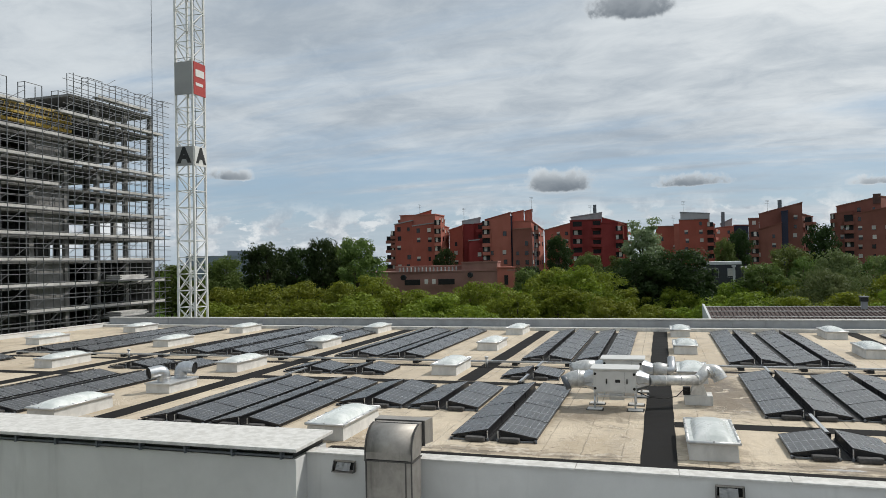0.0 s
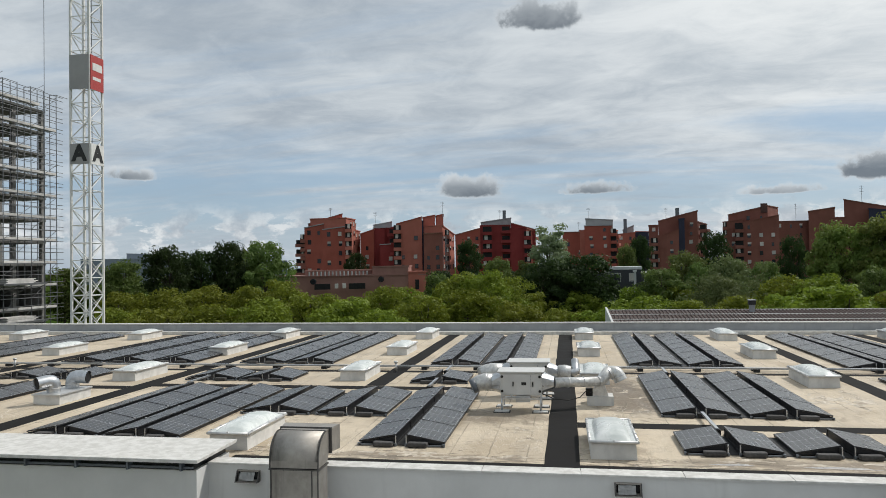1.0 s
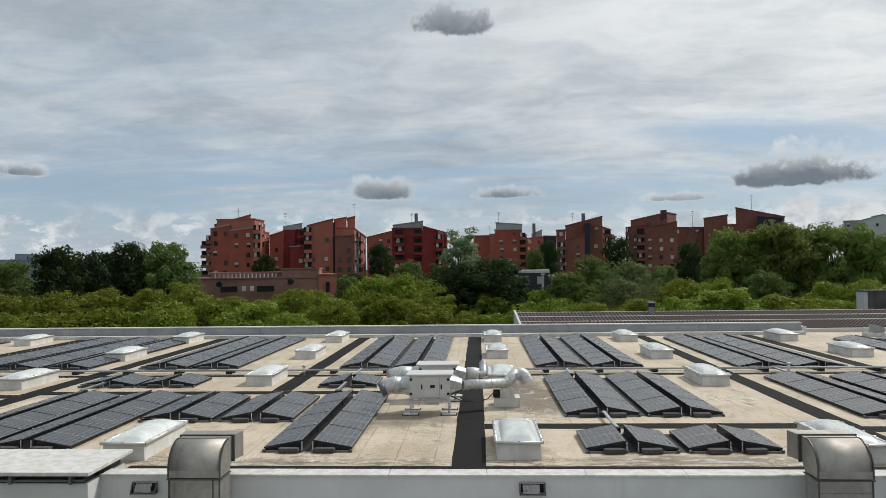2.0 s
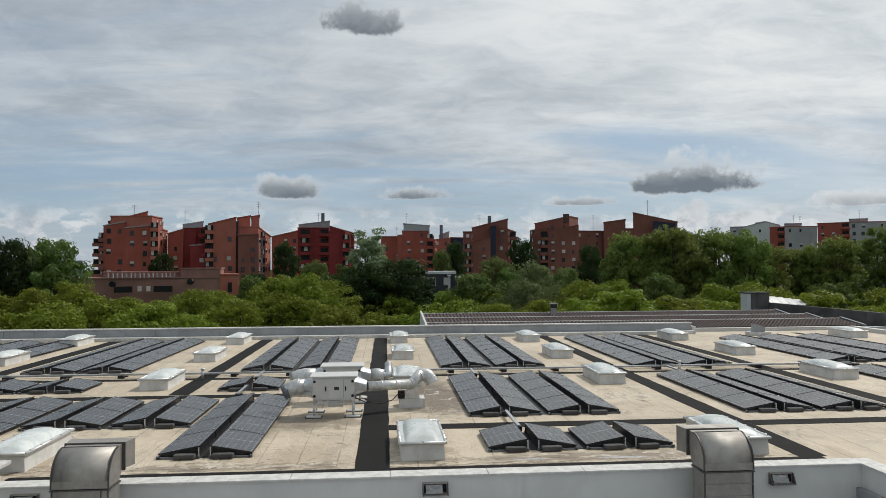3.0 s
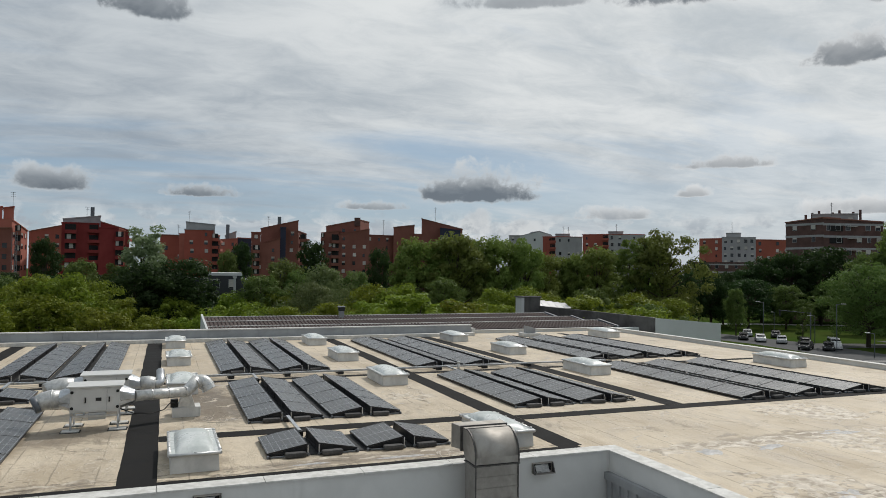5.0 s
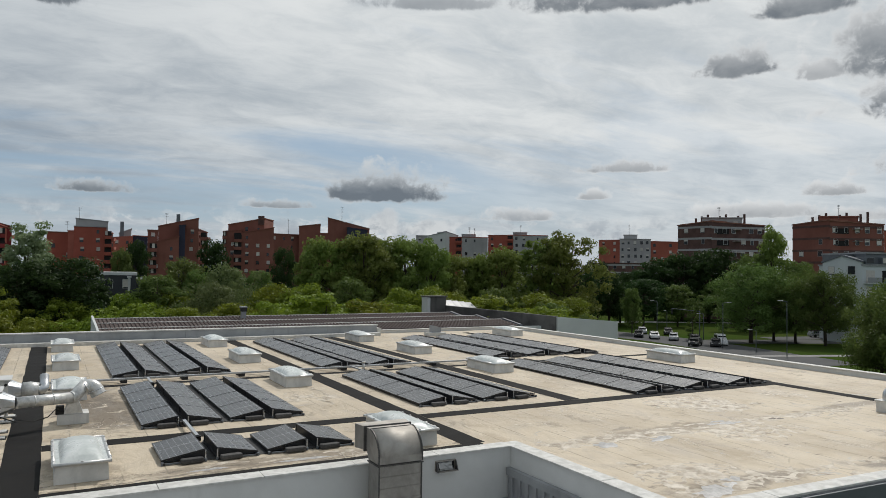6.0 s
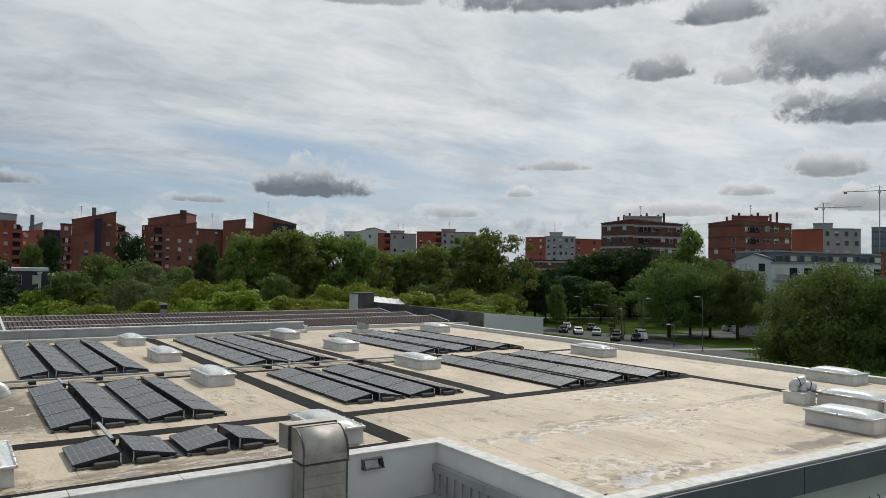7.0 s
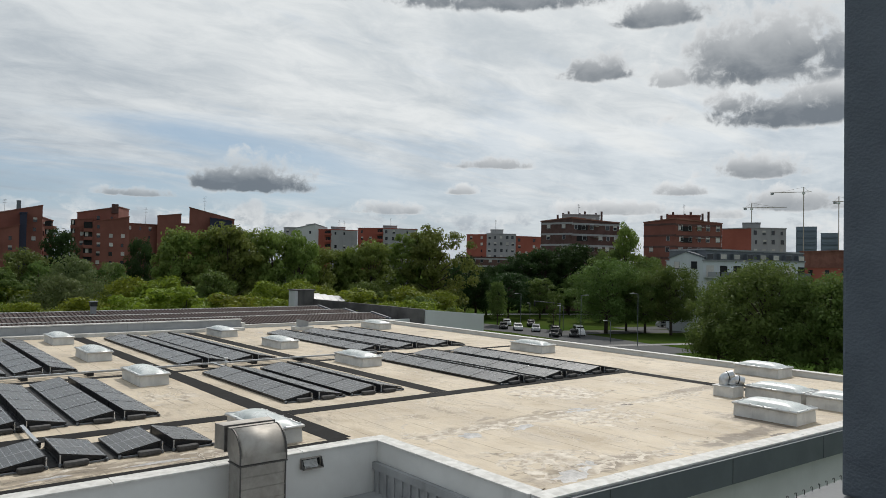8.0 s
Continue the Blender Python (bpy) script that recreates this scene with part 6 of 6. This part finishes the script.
def letter(text, size, parent, m, mat):
    curve = bpy.data.curves.new("letter", "FONT")
    curve.body, curve.size, curve.extrude = text, size, 0.01
    curve.align_x, curve.align_y = "CENTER", "CENTER"
    curve.offset = 0.10
    curve.materials.append(mat)
    ob = new("letter", curve)
    ob.parent, ob.matrix_basis = parent, m
    return ob


for m_board, w in ((pose(0, -HW - 0.12, 15.8), 0.95), (pose(HW + 0.12, 0, 15.8, 0, 0, 90), 0.95)):
    first_side = m_board.translation.x == 0
    # the front letter board is greyed: its shade is put into the colour
    board = part("letter_board", box(-w, w, -0.04, 0.04, -0.95, 0.95), GREY_RENDER if first_side else SIGN_WHITE, crane)
    board.matrix_basis = m_board
    letter("A", 2.0, board, Matrix.Translation((0, -0.06, 0)) @ Euler((radians(90), 0, 0)).to_matrix().to_4x4(), SIGN_BLACK)
    sign = part("banner", box(-w, w, -0.04, 0.04, -1.6, 1.6), GREY_RENDER if first_side else SIGN_RED, crane)
    sign.matrix_basis = Matrix.Translation((0, 0, 7.6)) @ m_board
    if not first_side:
        part("bar", box(-0.7, 0.7, -0.06, -0.042, 0.2, 0.9), SIGN_WHITE, sign)
        part("bar", box(-0.7, 0.5, -0.06, -0.042, -0.7, -0.4), SIGN_WHITE, sign)
hoist = thing("hoist_rope", "thin steel hoist rope beside the crane", "rope")
part("strand", tube([(-46.9, 58.6, GROUND), (-46.9, 58.6, 45)], 0.025, 4), SCAFFOLD, hoist)

# ---- the concrete frame under scaffolding ----
BX, BY0, BY1, FH = -77.5, 50.0, 97.0, 3.3
frame_b = thing("building_shell", "unfinished grey concrete building frame of eleven floors", "building site")
LEVELS = [GROUND + FH * k for k in range(12)]
for k, z in enumerate(LEVELS[1:]):
    y0 = BY0 if k < 10 else 80.0
    part("slab", box(BX - 22, BX, y0, BY1, z - 0.32, z), CONCRETE_RAW, frame_b)
for k, z in enumerate(LEVELS[:-1]):
    y = BY0 + 0.6
    while y < BY1:
        if k < 10 or y > 80:
            for dx in (-0.7, -8.0):
                part("column", box(BX + dx - 0.25, BX + dx + 0.25, y - 0.35, y + 0.35, z + 0.001, z + FH - 0.322), CONCRETE_RAW, frame_b)
        y += 5.8
    if k < 10:
        # back and cross walls are added to keep sky light out of the floors
        part("back_wall", box(BX - 21.9, BX - 21.7, BY0, BY1, z + 0.001, z + FH - 0.322), CONCRETE_RAW, frame_b)
        part("added_cross_wall", box(BX - 21.7, BX - 3.0, 79.0, 79.25, z + 0.001, z + FH - 0.322), CONCRETE_RAW, frame_b)
        if k < 4:
            part("end_wall", box(BX - 21.7, BX - 0.5, BY1 - 0.4, BY1 - 0.2, z + 0.001, z + FH - 0.322), CONCRETE_RAW, frame_b)
        part("core_wall", box(BX - 9.0, BX - 8.8, BY0, 79.0, z + 0.001, z + FH - 0.322), CONCRETE_RAW, frame_b)
        if k % 3 != 1:
            part("infill", box(BX - 0.9, BX - 0.7, 74.0, 79.2, z + 0.001, z + FH - 0.322), CONCRETE_RAW, frame_b)
forms = thing("formwork_beams", "yellow timber formwork beams on the top slab", "formwork")
for k in range(3):
    part("girder", box(BX - 0.2, BX + 0.2, BY0, 80.0, 26.1 - k * 1.15, 26.5 - k * 1.15), YELLOW, forms)
for k in range(40):
    part("strut", tube([(BX + 0.22, BY0 + k * 0.75, 24.0), (BX + 0.22, BY0 + k * 0.75 + 0.75, 26.3)], 0.05, 4), YELLOW, forms)
scaff = thing("scaffolding", "grey tube scaffolding with pale deck boards along the shell", "scaffolding")
SX, bay, TOPZ = BX + 0.5, 2.62, 30.6
bays = int((BY1 + 1.6 - BY0) / bay)
for i in range(bays + 1):
    y = BY0 + i * bay
    top = TOPZ if y > 78 else TOPZ - 3.0
    for x in (SX + 0.1, SX + 1.2):
        part("standard", tube([(x, y, GROUND), (x, y, top + 1.15)], 0.065, 5), SCAFFOLD, scaff)
    if i % 2 == 0:
        for z in (top + 0.55, top + 1.1):
            part("head_rail", tube([(SX + 0.1, y, z), (SX + 1.2, y, z)], 0.045, 5), SCAFFOLD, scaff)
        part("head_rail", tube([(SX + 1.2, y, top + 1.1), (SX + 1.2, y + bay, top + 1.1)], 0.045, 5), SCAFFOLD, scaff)
lift_h = FH / 2
for k in range(1, 26):
    z = GROUND + k * lift_h
    y0 = BY0 if z < TOPZ - 3.0 else 78.0
    if z > TOPZ + 0.5:
        break
    for x in (SX + 0.1, SX + 1.2):
        for dz_ in (0.0, 0.55) if x > SX + 1 else (0.0,):
            part("ledger", tube([(x, y0, z + dz_), (x, BY1 + 1.6, z + dz_)], 0.045, 5), SCAFFOLD, scaff)
    if k % 2 == 0:
        for i in range(int((BY1 + 1.6 - y0) / (2 * bay))):
            if (i * 7 + k * 3) % 11 == 0:
                continue
            part("deck", box(SX + 0.15, SX + 1.15, y0 + i * 2 * bay + 0.03, y0 + (i + 1) * 2 * bay - 0.03, z + 0.06, z + 0.13), PLANK, scaff)
            part("toe_board", box(SX + 1.16, SX + 1.20, y0 + i * 2 * bay + 0.03, y0 + (i + 1) * 2 * bay - 0.03, z + 0.06, z + 0.40), PLANK, scaff)
    for i in range(bays):
        if (i + k) % 3 == 0 and BY0 + i * bay >= y0:
            part("brace", tube([(SX + 1.22, BY0 + i * bay, z), (SX + 1.22, BY0 + (i + 1) * bay, z + lift_h)], 0.04, 4), SCAFFOLD, scaff)
loading = thing("loading_platform", "steel loading platform with stacked boards on the scaffolding", "platform")
for z in (3.2, -2.0):
    part("deck", box(SX + 1.3, SX + 4.5, 83.0, 91.0, z, z + 0.25), SCAFFOLD, loading)
    for k in range(5):
        part("board", box(SX + 1.6, SX + 4.0, 84.0 + 0.3 * (k % 2), 89.0 + 0.4 * (k % 3), z + 0.252 + 0.13 * k, z + 0.37 + 0.13 * k), PLANK, loading)
    for k in range(4):
        part("strut", tube([(SX + 1.2, 83.2 + k * 2.5, z - 1.5), (SX + 4.4, 83.2 + k * 2.5, z)], 0.06, 5), SCAFFOLD, loading)

# ---- trees ----
def tree_mesh(seed, height, spread, trunk, lumps, leaves, leaf, leaf_mat, slim=False):
    """Trunk with limbs as one mesh, crown of many small leaf sprays as another."""
    rng = random.Random(seed)
    wood = bmesh.new()
    lean = rng.uniform(-0.4, 0.4)
    add_tube(wood, [(0, 0, 0), (lean * 0.3, 0, height * 0.3), (lean, lean * 0.5, height * 0.62), (lean * 1.2, lean, height * 0.9)], [trunk, trunk * 0.75, trunk * 0.45, trunk * 0.1], 7)
    centres = []
    lobes = [(rng.uniform(0, 2 * math.pi), rng.uniform(0.10, 0.30)) for _ in range(3)]
    for k in range(lumps):
        t = (k + rng.random()) / lumps
        z = height * (0.24 + 0.72 * t) if not slim else height * (0.10 + 0.88 * t)
        rel = (z / height - 0.26) / 0.74
        reach = spread * math.sqrt(max(0.03, 1 - ((rel - 0.36) / 0.64) ** 2)) if not slim else spread * (0.35 + 0.65 * math.sin(math.pi * min(1, t * 0.9 + 0.1)))
        a = rng.uniform(0, 2 * math.pi)
        reach *= 0.82 + sum(s * math.cos(n_ + 1 + (n_ + 2) * (a - c)) for n_, (c, s) in enumerate(lobes))
        q = reach * math.sqrt(rng.uniform(0.25, 1.0)) * rng.uniform(0.85, 1.12)
        c = Vector((math.cos(a) * q, math.sin(a) * q, z + rng.gauss(0, 0.03) * height))
        centres.append((c, rng.uniform(0.13, 0.29) * spread))
        if k % 4 == 0:
            start = Vector((lean * 0.5, 0, max(height * 0.22, z * 0.62)))
            add_tube(wood, [start, (start + c) / 2 + Vector((0, 0, -0.2)), c], [trunk * 0.35, trunk * 0.2, trunk * 0.05], 5)
    verts, faces = [], []
    per = max(1, leaves // lumps)
    for c, r in centres:
        for _ in range(per):
            n = Vector((rng.gauss(0, 1), rng.gauss(0, 1), rng.gauss(0.15, 0.9))).normalized()
            p = c + Vector((n.x * r, n.y * r, n.z * r * 0.75)) * rng.uniform(0.55, 1.12)
            u = n.cross(Vector((rng.gauss(0, 1), rng.gauss(0, 1), rng.gauss(0, 1)))).normalized()
            w = (n + Vector((rng.gauss(0, 0.6), rng.gauss(0, 0.6), rng.gauss(0, 0.6)))).cross(u).normalized()
            s = leaf * rng.uniform(0.6, 1.35)
            k = len(verts)
            verts += [p - u * s, p - w * s * 0.55 + n * s * 0.15, p + u * s, p + w * s * 0.55 + n * s * 0.15]
            faces += [(k, k + 1, k + 2), (k, k + 2, k + 3)]
    crown = bpy.data.meshes.new("crown")
    crown.from_pydata([tuple(v) for v in verts], [], faces)
    crown.materials.append(leaf_mat)
    return mesh_of("trunk", wood, BARK), crown


def make_kind(seed, label, *args, **kw):
    trunk, crown = tree_mesh(seed, *args, **kw)
    t = thing("tree", label, "tree", "trees in the park")
    part("trunk", trunk, None, t)
    part("crown", crown, None, t)
    return t


KINDS = {
    "bright": [make_kind(k, "broad young tree with fresh yellow-green leaves", 11.0, 4.6, 0.22, 84, 8400, 0.21, LEAF_BRIGHT) for k in (1, 2, 3)],
    "mid": [make_kind(k, "full-crowned green tree in the park", 16.0, 6.0, 0.32, 110, 9500, 0.28, LEAF_MID) for k in (11, 12, 13)],
    "grove": [make_kind(k, "tall feathery olive-green tree in the park", 17.0, 5.4, 0.32, 120, 10500, 0.27, LEAF_OLIVE) for k in (15, 16)],
    "dark": [make_kind(k, "dense dark green tree", 16.0, 6.6, 0.38, 110, 9500, 0.29, LEAF_DARK) for k in (21, 22)],
    "tall": [make_kind(k, "tall upright poplar-like tree", 20.0, 4.6, 0.32, 100, 8000, 0.28, LEAF_OLIVE, slim=True) for k in (31, 32)],
    "pale": [make_kind(41, "tree with silvery pale leaves", 17.0, 4.5, 0.3, 95, 9000, 0.25, LEAF_PALE)],
    "near": [make_kind(k, "large broad plane tree beside the road", 14.0, 6.6, 0.36, 170, 21000, 0.19, LEAF_MID) for k in (51, 52)],
    "silver": [make_kind(k, "round-crowned tree with grey-green leaves", 13.0, 6.0, 0.3, 110, 9500, 0.24, LEAF_SAGE) for k in (71, 72)],
    "small": [make_kind(61, "slender young street tree", 8.0, 1.9, 0.12, 26, 1800, 0.2, LEAF_MID, slim=True)],
}
used = set()


def plant(kind, bearing, dist, height, wide=1.0, rng=random.Random(5)):
    base = rng.choice(KINDS[kind])
    tall = {"bright": 11.0, "mid": 16.0, "grove": 17.0, "dark": 16.0, "tall": 20.0, "pale": 17.0, "near": 14.0, "silver": 13.0, "small": 8.0}[kind]
    p = spot(bearing, dist)
    f = height / tall
    turn = rng.uniform(0, 360)
    m = pose(p.x, p.y, GROUND, 0, 0, turn)
    ob = base if base.name not in used else copy_thing(base, m)
    used.add(base.name)
    ob.matrix_basis = m @ Matrix.Diagonal((f * wide, f * wide, f, 1))
    return ob


tr = random.Random(77)
# front row: fresh green, just behind the roof
b = -34.5
while b < 38:
    d = tr.uniform(74, 94)
    plant("bright", b, d, tr.uniform(6.4, 7.6) if -3.5 < b < 7.5 else tr.uniform(8.0, 9.3) if 13.0 < b < 36.0 else tr.uniform(7.0, 8.9), tr.uniform(1.15, 1.45))
    b += tr.uniform(2.6, 3.8)
b = -34.0
while b < 41:
    low = -22.5 < b < -10.5 or 1.8 < b < 7.2
    plant("bright", b, tr.uniform(102, 128), tr.uniform(6.6, 7.6) if -3.5 < b < 7.5 else tr.uniform(7.2, 8.4) if low else tr.uniform(7.4, 9.2), tr.uniform(1.15, 1.4))
    b += tr.uniform(2.6, 3.8)
# groups of taller trees: kind, bearing, distance, height
GROVES = [
    ("mid", -33.7, 150, 13.6, 1.0), ("mid", -37.5, 150, 12.5, 1.0), ("dark", -30.6, 135, 15.8, 0.85), ("dark", -28.4, 137, 15.0, 0.7), ("dark", -26.4, 138, 16.6, 0.62), ("mid", -25.0, 145, 15.6, 0.7), ("mid", -23.7, 140, 16.9, 0.82),
    ("dark", -16.7, 184, 15.2, 0.45), ("mid", -10.2, 125, 10.4, 0.80), ("bright", -8.4, 100, 10.6, 0.9), ("bright", -6.2, 98, 10.9, 0.95), ("bright", -4.6, 104, 9.8, 0.9), ("bright", -22.5, 104, 10.0, 1.0), ("bright", -24.6, 102, 9.4, 1.0), ("bright", -14.4, 100, 8.9, 1.0), ("dark", -7.7, 200, 18.5, 0.55), ("mid", -5.4, 150, 13.0, 0.90), ("pale", -1.3, 160, 19.3, 1.05), ("mid", -3.2, 155, 12.0, 0.8),
    ("dark", -1.7, 116, 12.4, 1.05), ("dark", 1.5, 116, 13.0, 1.1), ("dark", 0.1, 114, 11.4, 1.0), ("mid", 4.5, 210, 16.6, 0.60), ("dark", 5.4, 215, 19.0, 0.52), ("mid", 7.1, 122, 10.7, 1.05), ("mid", 8.8, 130, 13.3, 0.95), ("mid", 9.8, 126, 11.2, 0.75), ("dark", 11.0, 215, 19.7, 0.55),
]
GROVES += [
    ("silver", 12.3, 120, 12.4, 0.75), ("silver", 11.6, 106, 9.8, 0.85), ("mid", 14.5, 150, 11.5, 0.80), ("dark", 16.2, 160, 16.3, 0.50), ("grove", 18.7, 128, 17.3, 0.85), ("grove", 20.6, 127, 17.0, 0.8), ("grove", 22.3, 126, 18.2, 0.88), ("grove", 24.0, 128, 17.4, 0.8),
    ("grove", 25.6, 128, 17.6, 0.80), ("grove", 27.6, 130, 17.2, 0.75), ("grove", 30.2, 140, 14.8, 1.0), ("grove", 28.9, 134, 15.0, 0.8), ("grove", 33.3, 138, 16.4, 0.95), ("grove", 31.8, 138, 15.2, 0.8), ("tall", 35.8, 142, 18.0, 1.0), ("grove", 38.2, 140, 19.2, 0.85), ("tall", 37.0, 142, 18.4, 0.9),
    ("bright", 15.8, 100, 9.6, 1.0), ("bright", 18.0, 98, 9.9, 1.0), ("mid", 21.4, 112, 10.6, 0.85), ("bright", 25.6, 100, 9.4, 1.0), ("bright", 27.8, 98, 9.6, 1.0), ("mid", 33.0, 112, 9.4, 0.9),
]
GROVES += [
    # the first three dark trees are added to stand in for deep shade here
    ("dark", 39.7, 162, 12.6, 0.75), ("dark", 41.6, 166, 11.6, 0.9), ("dark", 43.7, 188, 12.6, 0.95), ("dark", 40.7, 175, 14.6, 0.65), ("dark", 42.4, 180, 12.1, 0.75), ("mid", 43.3, 150, 9.0, 0.62), ("dark", 45.0, 192, 15.6, 1.0), ("dark", 48.8, 196, 18.2, 1.05), ("dark", 46.9, 194, 17.0, 1.0), ("dark", 45.8, 200, 9.0, 1.0), ("dark", 48.1, 202, 9.0, 1.0), ("dark", 50.6, 200, 12.0, 1.0),
    ("grove", 53.1, 185, 22.8, 0.55), ("mid", 52.0, 185, 16.9, 0.75), ("mid", 54.8, 180, 15.1, 0.80), ("small", 47.7, 142, 7.6, 0.85), ("near", 51.7, 139, 13.3, 1.0), ("near", 54.6, 143, 11.8, 0.8), ("near", 56.5, 141, 12.4, 0.85), ("near", 53.2, 146, 11.4, 0.8),
    ("near", 59.9, 90, 9.8, 0.80), ("near", 63.0, 86, 12.6, 0.98), ("near", 61.3, 94, 11.4, 0.8), ("near", 66.9, 84, 11.6, 0.85), ("near", 70.5, 84, 12.0, 0.9), ("mid", 66.5, 140, 10.5, 1.0), ("mid", 37.0, 95, 8.0, 1.0), ("mid", 39.5, 92, 6.5, 1.0),
]
for kind, bearing_, dist, height, wide_ in GROVES:
    plant(kind, bearing_, dist, height, wide_ * 1.08)
b = -36.0
while b < 72:
    if -24.5 < b < -10.0:
        b = -10.0
    plant("dark" if tr.random() < 0.5 else "mid", b, tr.uniform(165, 215), tr.uniform(8.5, 10.8), 1.3)
    b += tr.uniform(2.2, 3.4)
# never used kinds would stand at the origin
for kinds in KINDS.values():
    for t in kinds:
        if t.name not in used:
            t.matrix_basis = pose(-60 + 10 * len(used), 240, GROUND)
            used.add(t.name)

# ---- the road with cars and lamps ----
def strip(name, pts, width, mat, z, label):
    bm = bmesh.new()
    rows = []
    for k, p in enumerate(pts):
        a, c = Vector(pts[max(k - 1, 0)]), Vector(pts[min(k + 1, len(pts) - 1)])
        n = Vector((-(c - a).y, (c - a).x)).normalized() * width / 2
        rows.append([bm.verts.new((p[0] + n.x * s, p[1] + n.y * s, z)) for s in (-1, 1)])
    for a, c in zip(rows, rows[1:]):
        bm.faces.new((a[0], c[0], c[1], a[1]))
    bmesh.ops.recalc_face_normals(bm, faces=bm.faces[:])
    return structure(name, bm, mat, label, "road")


strip("road", [(93, 60), (95, 72), (98, 84), (99.5, 96), (98, 112), (90, 150), (80, 200)], 11, ASPHALT, GROUND + 0.02, "grey asphalt road through the park")
strip("road_branch", [(103, 91), (114, 87), (126, 82), (142, 73), (190, 45)], 7, ASPHALT, GROUND + 0.026, "grey asphalt side road")
strip("car_park", [(120, 91), (134, 87.5), (160, 76)], 6, ASPHALT, GROUND + 0.032, "asphalt parking lane")
strip("path", [(104, 142), (132, 133), (150, 124), (185, 104)], 4, COPING, GROUND + 0.02, "pale gravel path across the park")
strip("pavement", [(70, 62), (92, 72), (108, 66), (130, 50)], 2.2, CONCRETE_RAW, GROUND + 0.036, "pale footpath across the lawn")


def car(x, y, turn, paint, van=False):
    c = thing("car", ("white van parked on the road" if van else "parked car on the asphalt road"), "car", "cars on the road", pose(x, y, GROUND + 0.04, 0, 0, turn) @ Matrix.Diagonal((0.9, 0.9, 0.9, 1.0)))
    length, hgt = (4.9, 2.0) if van else (4.2, 1.45)
    prof = [(-0.5, 0.30), (-0.5, 0.62), (-0.47, 0.95 if van else 0.88), (-0.40, hgt / 1.02), (0.12, hgt), (0.30, hgt * 0.66 if not van else hgt * 0.72), (0.47, hgt * 0.56), (0.5, 0.5), (0.5, 0.28)]
    bm = bmesh.new()
    l = [bm.verts.new((px * length, -0.86 + (0.12 if pz > 1.0 else 0), pz)) for px, pz in prof]
    r = [bm.verts.new((px * length, 0.86 - (0.12 if pz > 1.0 else 0), pz)) for px, pz in prof]
    bm.faces.new(l)
    bm.faces.new(r[::-1])
    for k in range(len(prof)):
        bm.faces.new((l[k], r[k], r[(k + 1) % len(prof)], l[(k + 1) % len(prof)]))
    bmesh.ops.recalc_face_normals(bm, faces=bm.faces[:])
    part("body", bm, paint, c)
    part("side_glass", box(-0.36 * length, 0.16 * length, -0.835, 0.835, hgt * 0.66, hgt * 0.90), CAR_GLASS, c)
    part("windscreen", box(0.13 * length, 0.27 * length, -0.70, 0.70, hgt * 0.68, hgt * 0.90), CAR_GLASS, c)
    for px in (-0.31, 0.31):
        for side in (-0.84, 0.84):
            part("wheel", tube([(px * length, side - 0.1, 0.30), (px * length, side + 0.1, 0.30)], 0.31, 12), BLACK_RUBBER, c)
    for side in (-0.6, 0.6):
        part("headlight", box(0.485 * length, 0.505 * length, side - 0.15, side + 0.15, 0.60, 0.74), ALU, c)
    return c


PAINTS = [material("car_paint_" + n, col, 0.25, metal=0.2, vary=0.05, bump=0.0) for n, col in (("white", (0.62, 0.62, 0.62)), ("black", (0.02, 0.02, 0.022)), ("silver", (0.36, 0.37, 0.38)), ("blue", (0.04, 0.07, 0.13)))]
for k, (x, y, turn, paint, van) in enumerate([
    (98.4, 102.6, -133, 1, False), (98.7, 98.9, -130, 0, False), (100.0, 95.4, -136, 2, False), (101.4, 91.9, -132, 1, False), (101.0, 85.8, -128, 0, True), (98.4, 84.6, -138, 1, False), (95.6, 86.4, -150, 1, False),
    (132.6, 89.2, -24, 2, False), (130.8, 83.2, -34, 0, False), (104.5, 108.0, -130, 2, False), (108.0, 104.5, -134, 1, False),
]):
    car(x, y, turn, PAINTS[paint], van)


def lamp_post(x, y, h, turn):
    lamp = thing("street_lamp", "slim dark street lamp with a flat pale head", "street lamp", "street lamps", pose(x, y, GROUND, 0, 0, turn))
    part("pole", tube([(0, 0, 0), (0, 0, h * 0.6), (0, 0, h)], [0.07, 0.055, 0.04], 8), FASCIA, lamp)
    part("arm", tube([(0, 0, h - 0.05), (0.8, 0, h + 0.05)], 0.04, 6), FASCIA, lamp)
    part("head", box(0.6, 1.3, -0.13, 0.13, h + 0.02, h + 0.12, 0.03), PANEL_WHITE, lamp)


for x, y, hgt, turn in ((102.7, 102.2, 6.8, 140), (109.7, 106.5, 4.6, 200), (105.5, 93.5, 4.8, 160), (96.6, 75.3, 3.5, 150), (96.1, 69.6, 8.2, 140), (97.1, 58.0, 6.0, 320), (97.2, 82.1, 7.4, 320), (88, 112, 6, 200), (78, 108, 6, 180), (118, 124, 7, 200)):
    lamp_post(x, y, hgt, turn)
gantry = thing("traffic_gantry", "dark traffic signal pole with a long arm", "traffic light", "", pose(105.3, 94.2, GROUND, 0, 0, 134))
part("pole", tube([(0, 0, 0), (0, 0, 5.3)], 0.10, 8), FASCIA, gantry)
part("arm", tube([(0, 0, 5.2), (5.0, 0, 5.6)], 0.06, 6), FASCIA, gantry)
part("signal_head", box(4.7, 5.0, -0.2, 0.2, 4.6, 5.5, 0.04), SIGN_BLACK, gantry)
